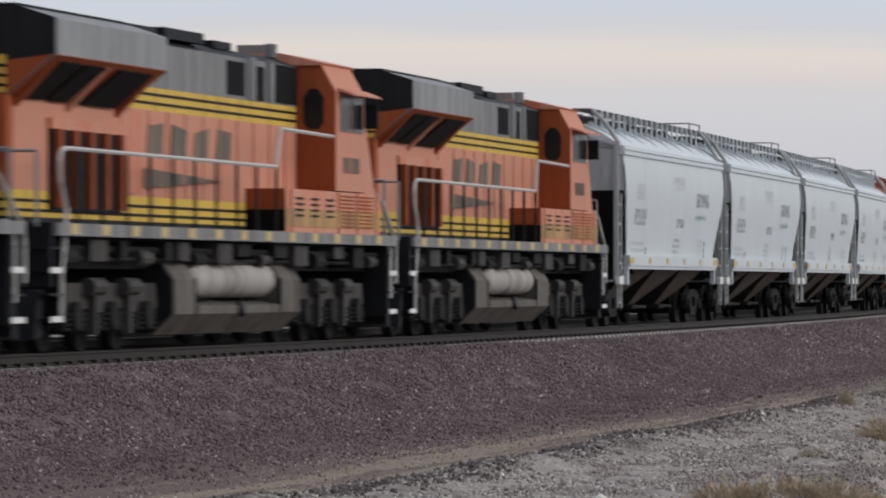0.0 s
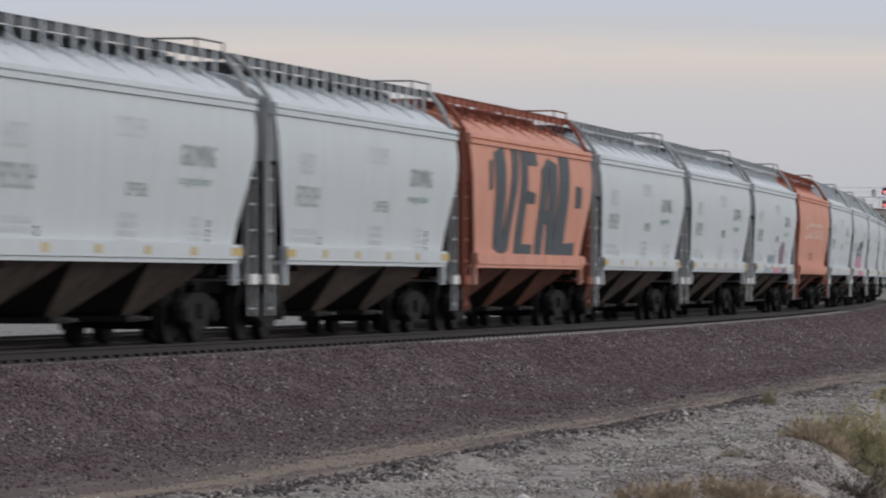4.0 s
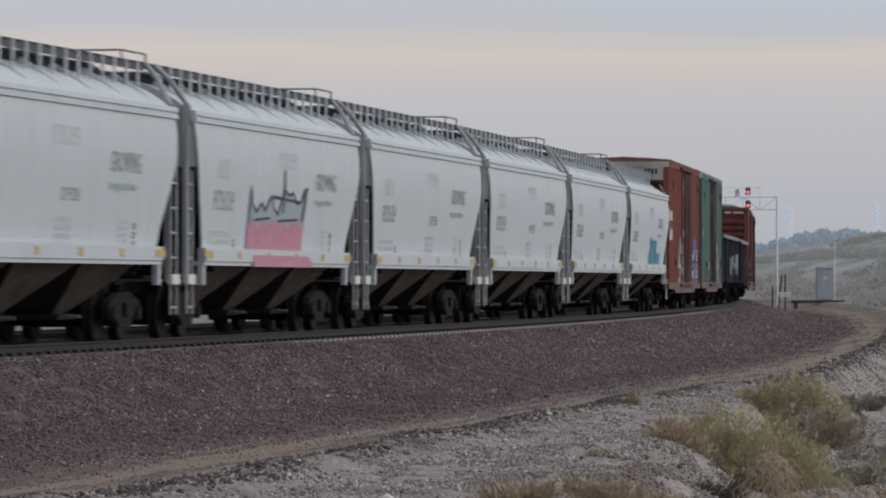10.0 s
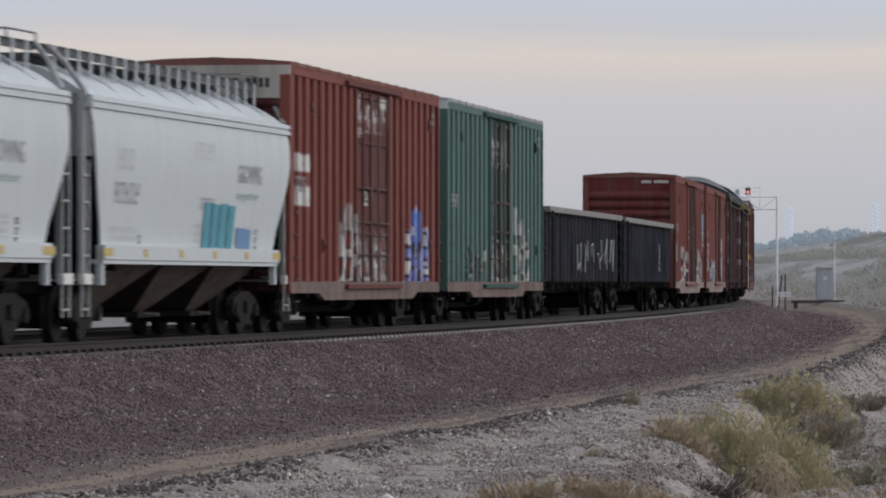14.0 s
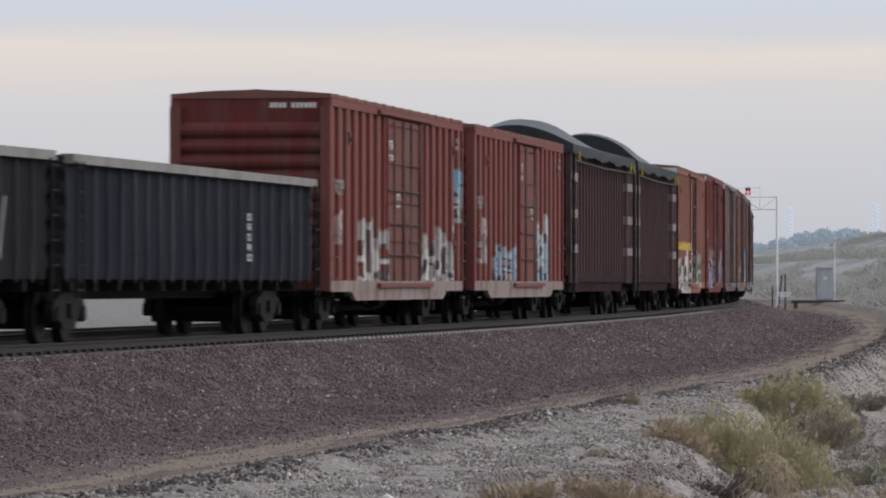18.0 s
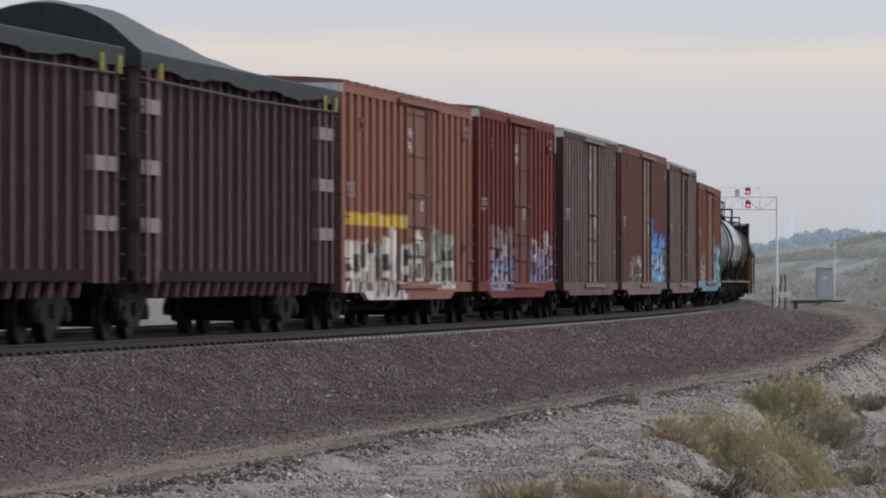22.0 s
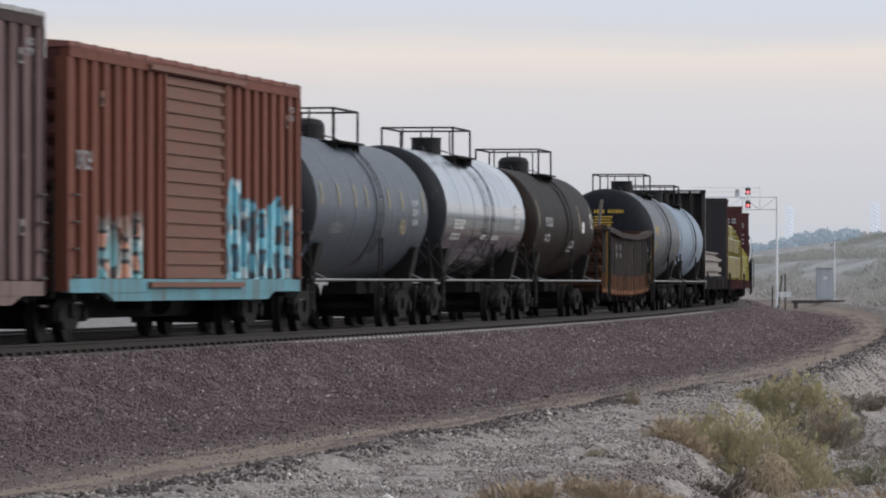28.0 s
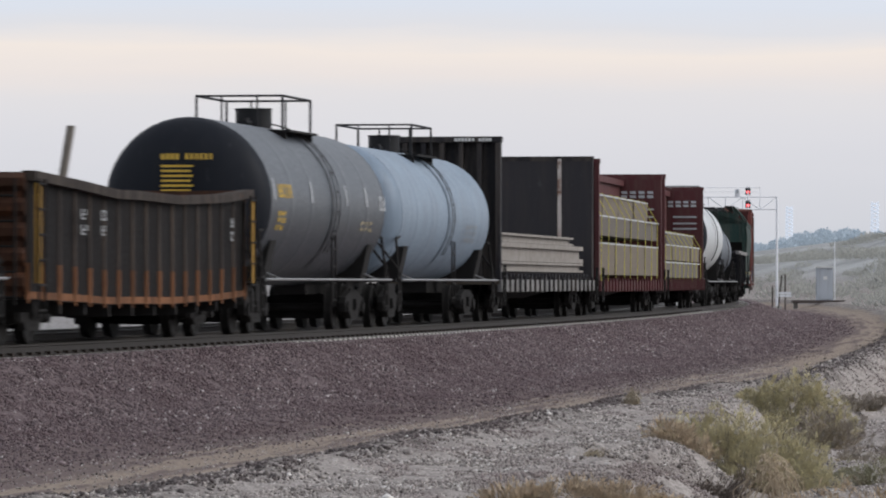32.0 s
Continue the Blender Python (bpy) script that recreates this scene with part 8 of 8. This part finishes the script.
def bush(x, y, lobes, material, seed, label, count=9000, length=0.055, width=0.0055, twigs=60, twig_m=None, category="bush"):
    """A desert shrub: twigs from one root, and fine blades in several uneven domes (dx, dy, foot, radius, height)."""
    ob = new("desert_bush")
    ob.location = (x, y, spot(x, y) - 0.02)
    tagged(ob, label, category, "shrubs on the bank")
    rs = np.random.RandomState(seed)
    bm = BM()
    rr = random.Random(seed)
    for k in range(twigs):
        dx, dy, dz, r, h = lobes[k % len(lobes)]
        a, q = rr.uniform(0, 6.28), rr.uniform(0.1, 0.95)
        tip = Vector((dx + r * q * math.cos(a), dy + r * q * math.sin(a), dz + h * (1 - 0.55 * q * q) * rr.uniform(0.6, 0.95)))
        root = Vector((dx * 0.55 + rr.uniform(-0.12, 0.12), dy * 0.5 + rr.uniform(-0.1, 0.1), 0))
        mid = root * 0.45 + tip * 0.55 + Vector((rr.uniform(-0.08, 0.08), rr.uniform(-0.08, 0.08), 0.0))
        cone(bm, root, mid, 0.007, 0.005, 4, False)
        cone(bm, mid, tip, 0.005, 0.002, 4, False)
    tagged(part("twig", bm, twig_m or TWIG, ob), kind="stuff")
    cs, ds = [], []
    weight = sum(r * r for _, _, _, r, _ in lobes)
    for dx, dy, dz, r, h in lobes:
        n = int(count * r * r / weight)
        # sprays: each a small tuft of blades that share one direction
        k = max(4, n // 14)
        a, q, u = rs.uniform(0, 2 * np.pi, k), np.sqrt(rs.uniform(0, 1, k)), rs.uniform(0, 1, k) ** 0.4
        wide = 1.0 + 0.16 * np.sin(3 * a + seed) + 0.10 * np.sin(7 * a + 2 * seed) + rs.normal(0, 0.06, k)
        tuft = np.stack([dx + r * q * np.cos(a) * wide, dy + r * q * np.sin(a) * wide, dz + h * np.sqrt(np.clip(1 - q ** 2, 0.02, 1)) * u * wide], 1)
        lean = np.stack([np.cos(a) * q, np.sin(a) * q, 0.5 + 0.5 * u], 1) + rs.normal(0, 0.28, (k, 3))
        i = rs.randint(0, k, n)
        cs.append(tuft[i] + rs.normal(0, 0.026, (n, 3)))
        d = lean[i] + rs.normal(0, 0.4, (n, 3))
        ds.append(d / np.linalg.norm(d, axis=1)[:, None])
    cs, ds = np.concatenate(cs), np.concatenate(ds)
    cs[:, 2] = np.maximum(cs[:, 2], 0.01)
    n = len(cs)
    blades("foliage", ob, cs, ds, length * rs.uniform(0.6, 1.5, n), width * rs.uniform(0.6, 1.4, n), material, seed)
    return ob


bush(3.75, 67.0, [(-0.98, 0.0, 0.42, 0.34, 0.46), (-0.62, 0.0, 0.42, 0.42, 0.60), (-0.3, 0.1, 0.46, 0.42, 0.62), (0.05, 0.15, 0.46, 0.40, 0.60), (0.36, 0.05, 0.34, 0.42, 0.60), (0.68, -0.1, 0.16, 0.40, 0.56), (0.92, -0.1, 0.0, 0.30, 0.46), (0.1, -0.3, 0.25, 0.42, 0.46), (0.55, -0.35, 0.1, 0.4, 0.36)], LEAF_Y, 1, "yellow-green rabbitbrush with dry twigs below", 20000, 0.058, 0.0026, twigs=240)
bush(3.0, 61.5, [(-0.3, 0, 0.02, 0.3, 0.3), (0.05, 0.1, 0, 0.34, 0.42), (0.4, 0.1, 0, 0.3, 0.4)], LEAF_B, 14, "dark tangle of dead twigs in the hollow", 500, 0.05, 0.003, 330, TWIG_K, "brush")
bush(3.3, 65.8, [(-0.5, 0.0, 0.3, 0.3, 0.26), (-0.25, -0.1, 0.12, 0.3, 0.30)], LEAF_D, 12, "dry tan brush round a green shrub", 2200, 0.07, 0.0032, twigs=160, twig_m=TWIG_P)
bush(5.9, 92.0, [(-0.62, 0, 0.62, 0.36, 0.44), (-0.2, 0.1, 0.70, 0.40, 0.50), (0.22, 0.1, 0.74, 0.42, 0.56), (0.55, 0, 0.42, 0.45, 0.60), (-0.3, -0.1, 0.35, 0.45, 0.5), (0.8, -0.1, 0.2, 0.4, 0.5)], LEAF_Y, 2, "yellow-green rabbitbrush, greyer at one side", 11500, 0.075, 0.0036, twigs=180)
bush(6.25, 89.0, [(0.0, 0, 0.0, 0.45, 0.75), (0.4, 0, 0.0, 0.42, 0.7)], LEAF_B, 3, "dry grey-brown shrub with bare twigs", 2200, 0.08, 0.004, twigs=240)
bush(5.6, 68.0, [(-0.45, 0, 0, 0.3, 0.28), (-0.1, 0, 0, 0.36, 0.32), (0.3, 0, 0, 0.4, 0.34), (0.7, 0.1, 0, 0.4, 0.3)], LEAF_G, 4, "low dark green shrub on the wash floor", 5000, 0.05, 0.004, twigs=80)
bush(6.6, 82.0, [(-0.4, 0, 0, 0.5, 0.40), (0.2, 0.2, 0, 0.6, 0.44), (0.8, 0.3, 0, 0.6, 0.40)], LEAF_B, 5, "dry grey-brown shrub with bare twigs", 3400, 0.08, 0.004, twigs=260)
bush(1.15, 46.6, [(-0.5, 0, 0, 0.36, 0.12), (-0.1, 0.1, 0, 0.4, 0.17), (0.3, 0, 0, 0.4, 0.15), (0.65, 0, -0.1, 0.3, 0.1)], LEAF_D, 6, "clump of dry tan grass", 4200, 0.06, 0.0016, 20, TWIG_P, "grass")
bush(3.75, 52.0, [(-0.3, 0, 0, 0.36, 0.42), (0.1, 0.1, 0, 0.4, 0.47), (0.5, 0.1, 0, 0.4, 0.45)], LEAF_D, 7, "clump of dry tan grass", 4200, 0.062, 0.002, 30, TWIG_P, "grass")
bush(2.95, 84.0, [(0, 0, 0, 0.16, 0.36)], LEAF_B, 8, "small wiry weed on bare gravel", 220, 0.04, 0.004, 60, None, "weed")
bush(1.7, 60.0, [(0, 0, 0, 0.16, 0.12)], LEAF_B, 9, "small wiry weed on bare gravel", 160, 0.035, 0.003, 40, None, "weed")
bush(8.6, 112.0, [(0, 0, 0, 0.5, 0.3), (0.6, 0.2, 0, 0.5, 0.34)], LEAF_B, 10, "low dark brush in the wash", 3000, 0.08, 0.005, 90)


def dead_branches(x, y):
    ob = new("dead_branches")
    ob.location = (x, y, spot(x, y) - 0.02)
    tagged(ob, "tangle of bleached dead branches below the bush", "branches", "shrubs on the bank")
    bm = BM()
    rr = random.Random(77)
    for k in range(95):
        top = Vector((rr.uniform(-0.22, 0.06), rr.uniform(-0.15, 0.15), rr.uniform(0.5, 0.86)))
        turn = rr.choice((-1, 1, 1, 1)) * rr.uniform(0.1, 0.45)
        rise, drop = rr.uniform(0.0, 0.07), rr.uniform(0.55, 0.95)
        pts = [top]
        for j in range(1, 7):
            f = j / 6
            pts.append(top + Vector((turn * f, rr.uniform(-0.1, 0.1) * f, rise * math.sin(3 * f) - drop * f ** 1.8)) + Vector((rr.uniform(-0.04, 0.04), 0, rr.uniform(-0.035, 0.035))))
            pts[-1].z = max(pts[-1].z, 0.01)
        for p0, p1 in zip(pts, pts[1:]):
            cone(bm, p0, p1, 0.0046, 0.0036, 4, False)
    tagged(part("branch", bm, TWIG_P, ob), kind="stuff")


dead_branches(3.72, 60.0)


def scrub():
    """The desert's low shrubs, far off."""
    rs = np.random.RandomState(21)
    cs, ds, le, wi = [], [], [], []
    n = 1500
    s = 100 + 950 * rs.uniform(0, 1, n) ** 1.1
    l = -(11 + (8 + 0.16 * s) * rs.uniform(0, 1, n) ** 0.9)
    p = along(s, l, 0.0)
    z = ground_z(s, l)
    for i in range(n):
        r = rs.uniform(0.4, 1.2) * (1.0 if s[i] < 250 else 1.9)
        k = 170
        a, q, u = rs.uniform(0, 6.28, k), np.sqrt(rs.uniform(0, 1, k)), rs.uniform(0, 1, k)
        c = np.stack([p[i, 0] + r * q * np.cos(a), p[i, 1] + r * q * np.sin(a), z[i] + 0.55 * r * np.sqrt(1 - 0.9 * q * q) * u], 1)
        d = np.stack([np.cos(a) * q, np.sin(a) * q, 0.4 + u], 1)
        cs.append(c)
        ds.append(d / np.linalg.norm(d, axis=1)[:, None])
        le.append(0.2 * r * rs.uniform(0.7, 1.3, k))
        wi.append(0.07 * r * rs.uniform(0.7, 1.3, k))
    o = blades("scrub", None, np.concatenate(cs), np.concatenate(ds), np.concatenate(le), np.concatenate(wi), LEAF_S, 5)
    tagged(o, "low grey-green and tan desert shrubs spread to the distance", "scrub", kind="stuff")


# Scrub colours are paled so that the haze lies in them.
LEAF_S = leaf("desert_scrub", (0.42, 0.425, 0.40), (0.58, 0.57, 0.52))
scrub()

PALE_STEEL = plain("pale_grey_steel", (0.80, 0.82, 0.85), 0.6, grain=0.05)
RED_LAMP = plain("red_signal_lamp", (1.0, 0.10, 0.11), 0.4, 0.0, 2.2, 0.0)
CAB_STEEL = paint("cabinet_aluminium", (0.42, 0.45, 0.49), amount=0.3)


PIPE = plain("dark_post", (0.09, 0.075, 0.07), 0.8)


def signal_head(parent, x, z, lit=True):
    bm = BM()
    prism(bm, [(x - 0.2, z - 0.32), (x - 0.2, z + 0.2), (x - 0.1, z + 0.32), (x + 0.1, z + 0.32), (x + 0.2, z + 0.2), (x + 0.2, z - 0.32)], -0.22, -0.1, "y")
    h = part("signal_head", bm, BLACK if lit else PALE_STEEL, parent)
    bm = BM()
    cone(bm, (x, -0.22, z + 0.1), (x, -0.5, z + 0.13), 0.12, 0.11, 12, False)
    part("lamp_hood", bm, BLACK if lit else PALE_STEEL, h)
    if lit:
        bm = BM()
        cone(bm, (x, -0.22, z - 0.1), (x, -0.27, z - 0.1), 0.13, n=14)
        part("signal_lamp", bm, RED_LAMP, h, "glowing red lamp")


def gantry():
    g = new("signal_gantry")
    g.location = (0, 430, 0)
    tagged(g, "pale steel signal bridge over the tracks with red signals", "signal gantry")
    x0, x1, zb, zt = 13.0, 26.75, 6.85, 7.85
    for x in (x0, x1):
        bm = BM()
        cone(bm, (x, 0, spot(x, 430) - 0.1), (x, 0, zt), 0.11, 0.09, 8)
        part("post", bm, PALE_STEEL, g)
        bm = BM()
        box(bm, x - 0.35, x + 0.35, -0.35, 0.35, spot(x, 430) - 0.3, spot(x, 430) + 0.25)
        part("footing", bm, TIE, g)
    for y in (-0.4, 0.4):
        for z in (zb, zt):
            bm = BM()
            box(bm, x0, x1, y - 0.035, y + 0.035, z - 0.035, z + 0.035)
            part("truss_chord", bm, PALE_STEEL, g)
        n = 10
        for i in range(n):
            a, b = x0 + (x1 - x0) * i / n, x0 + (x1 - x0) * (i + 1) / n
            bm = BM()
            rod(bm, [(a, y, zb), (b, y, zt)] if i % 2 else [(a, y, zt), (b, y, zb)], 0.022, 5)
            part("truss_brace", bm, PALE_STEEL, g)
            bm = BM()
            rod(bm, [(a, y, zb), (a, y, zt)], 0.02, 5)
            part("truss_upright", bm, PALE_STEEL, g)
    bm = BM()
    rod(bm, [(20.0, -0.5, zt + 0.1), (20.0, -0.5, zt + 0.75), (25.4, -0.5, zt + 0.75), (25.4, -0.5, zt + 0.1)], 0.025, 5)
    rod(bm, [(20.0, -0.5, zt + 0.4), (25.4, -0.5, zt + 0.4)], 0.02, 5)
    part("walkway_rail", bm, PALE_STEEL, g)
    bm = BM()
    cone(bm, (24.42, -0.3, zb - 0.1), (24.42, -0.3, 8.75), 0.05, n=6)
    part("signal_mast", bm, PALE_STEEL, g)
    signal_head(g, 24.42, 8.35)
    signal_head(g, 24.42, 7.3)
    signal_head(g, 23.55, 8.2, False)
    signal_head(g, 14.2, 8.2, False)


gantry()


def cabinet():
    x, y = 30.55, 430.0
    z = spot(x, y)
    c = new("signal_cabinet")
    c.location = (x, y, z)
    tagged(c, "silver trackside signal cabinet on a dark slab", "cabinet")
    zb = -0.40 - z
    bm = BM()
    box(bm, -2.6, 1.6, -1.0, 1.0, zb - 0.24, zb)
    part("slab", bm, PIPE, c)
    for px in (-2.3, 0.0, 1.3):
        bm = BM()
        box(bm, px - 0.15, px + 0.15, -0.3, 0.7, min(zb, 0) - 0.6, zb - 0.245)
        part("footing", bm, TIE_D, c)
    bm = BM()
    box(bm, -0.66, 0.66, -0.6, 0.6, zb, zb + 2.58)
    part("body", bm, CAB_STEEL, c)
    bm = BM()
    prism(bm, [(-0.78, 0.0), (0.78, 0.0), (0.74, 0.1), (0, 0.16), (-0.74, 0.1)], -0.72, 0.72, "y")
    o = part("roof", bm, MARK_WHITE, c)
    o.location = (0, 0, zb + 2.585)
    bm = BM()
    box(bm, -0.56, 0.56, -0.63, -0.603, zb + 0.12, zb + 2.4)
    d = part("door", bm, CAB_STEEL, c)
    bm = BM()
    box(bm, -0.12, 0.2, -0.65, -0.632, zb + 1.65, zb + 1.9)
    part("notice", bm, MARK_WHITE, d)
    bm = BM()
    cone(bm, (0.85, 0.3, zb - 0.2), (0.85, 0.3, zb + 4.6), 0.05, 0.03, 6)
    part("antenna_pole", bm, PALE_STEEL, c)


cabinet()


def trackside_post(x, y, h, lean, boards, label):
    z = spot(x, y)
    c = new("trackside_post")
    c.location = (x, y, z)
    tagged(c, label, "post", "posts beside the line")
    bm = BM()
    cone(bm, (0, 0, -0.2), (lean, 0, h), 0.06, 0.055, 6)
    part("post", bm, PIPE, c)
    for dz in boards:
        bm = BM()
        box(bm, lean * dz / h - 0.45, lean * dz / h + 0.45, -0.1, -0.065, dz - 0.08, dz + 0.08)
        part("crossbar", bm, PALE_STEEL, c)


trackside_post(24.55, 400, 1.75, 0.0, (), "short dark post beside the track")
trackside_post(24.95, 400, 2.6, 0.3, (), "leaning dark post beside the track")
trackside_post(25.5, 400, 2.7, 0.0, (1.1, 1.3), "dark post with two pale crossbars")

# Haze is put into these colours, and a faint glow lifts them.
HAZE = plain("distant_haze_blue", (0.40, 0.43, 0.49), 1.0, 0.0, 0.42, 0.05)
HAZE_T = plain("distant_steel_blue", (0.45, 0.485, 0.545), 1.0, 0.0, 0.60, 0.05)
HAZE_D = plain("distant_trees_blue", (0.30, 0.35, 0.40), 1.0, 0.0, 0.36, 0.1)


def distance():
    """Far trees, towers and a ridge, with haze put into their colours."""
    bm = BM()
    xs = np.linspace(-900, 900, 181)
    top = 9.0 + 5.0 * np.sin(xs * 0.006 + 1.2) + 2.0 * np.sin(xs * 0.021) + 1.2 * np.sin(xs * 0.07 + 2) + np.clip((xs - 150) * 0.05, 0, 14)
    rows = [[(x, 2600 + 0.2 * abs(x), -6.0) for x in xs], [(x, 2600 + 0.2 * abs(x), z) for x, z in zip(xs, top)], [(x, 2800 + 0.2 * abs(x), -6.0) for x in xs]]
    sheet(bm, rows)
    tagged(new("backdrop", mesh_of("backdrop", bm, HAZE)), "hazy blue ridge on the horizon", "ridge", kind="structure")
    for k, (x, w, h) in enumerate(((158.0, 3.6, 36.0), (197.0, 4.0, 38.0))):
        bm = BM()
        y, z0 = 2450.0, 0.0
        for sx, sy in ((-1, -1), (1, -1), (1, 1), (-1, 1)):
            cone(bm, (x + sx * w / 2, y + sy * w / 2, z0), (x + sx * w * 0.32, y + sy * w * 0.32, h), 0.35, n=4)
        for i in range(22):
            z = z0 + (h - z0) * i / 22
            rod(bm, [(x - w / 2, y - w / 2, z), (x + w * 0.45, y - w / 2, z + h / 22)], 0.34, 4)
            rod(bm, [(x + w / 2, y - w / 2, z), (x - w * 0.45, y - w / 2, z + h / 22)], 0.34, 4)
        t = new("lattice_tower")
        tagged(t, "tall lattice tower, pale blue in the haze", "tower", "towers on the horizon")
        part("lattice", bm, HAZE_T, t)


def far_tree(x, y, r, h, seed):
    t = new("far_tree")
    t.location = (x, y, spot(x, y) - 0.5)
    tagged(t, "broad tree, blue-grey with distance", "tree", "trees on the horizon")
    bm = BM()
    cone(bm, (0, 0, 0), (0, 0, h * 0.5), r * 0.1, r * 0.05, 6)
    for a in (0.3, 2.2, 4.4):
        cone(bm, (0, 0, h * 0.35), (r * 0.6 * math.cos(a), r * 0.6 * math.sin(a), h * 0.75), r * 0.05, r * 0.02, 5)
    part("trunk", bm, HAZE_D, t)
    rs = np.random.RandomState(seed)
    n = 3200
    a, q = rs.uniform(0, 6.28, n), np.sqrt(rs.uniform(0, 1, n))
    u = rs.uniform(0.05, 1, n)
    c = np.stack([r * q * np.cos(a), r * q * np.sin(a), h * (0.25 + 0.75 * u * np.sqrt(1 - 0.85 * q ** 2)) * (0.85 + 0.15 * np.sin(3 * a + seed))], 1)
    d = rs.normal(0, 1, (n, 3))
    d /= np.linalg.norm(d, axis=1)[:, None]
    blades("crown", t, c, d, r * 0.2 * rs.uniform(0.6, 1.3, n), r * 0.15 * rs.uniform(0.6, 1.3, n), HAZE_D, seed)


distance()
for _k, (_x, _r, _h) in enumerate(((96, 7, 6), (105, 7, 7), (113, 8, 10), (119, 6, 12), (127, 9, 9), (139, 8, 7), (152, 7, 6), (167, 8, 7), (183, 7, 6), (88, 6, 5))):
    far_tree(_x, 1650 + 9 * _k, 0.62 * _r, 0.48 * _h, 60 + _k)


def motions():
    """The train runs along the line, and its wheels roll."""
    for ob, q, centres in CARS:
        rows = []
        for k in range(65):
            t = k / 2
            s = q + run(t)
            a, b = at_line(s - centres / 2), at_line(s + centres / 2)
            d = (b - a).normalized()
            m = Matrix.Translation((a + b) / 2) @ Matrix.Rotation(math.atan2(d.y, d.x), 4, "Z")
            rows.append((t, m))
        walk(ob, rows)
    # wheelsets at the same place of their bogies turn alike and share one set of keys
    first = {}
    for ob in [o for o in scene.objects if o.type == "MESH" and o.data.name == "wheelset"]:
        at = tuple(round(v, 3) for v in ob.location)
        if at not in first:
            place = Matrix.Translation(ob.location)
            walk(ob, [(k / 40, place @ Matrix.Rotation((run(k / 40) / 0.46) % (2 * math.pi), 4, "Y")) for k in range(1281)])
            first[at] = ob.animation_data
        else:
            ob.rotation_mode = "QUATERNION"
            own = ob.animation_data_create()
            own.action = first[at].action
            own.action_slot = first[at].action_slot


motions()
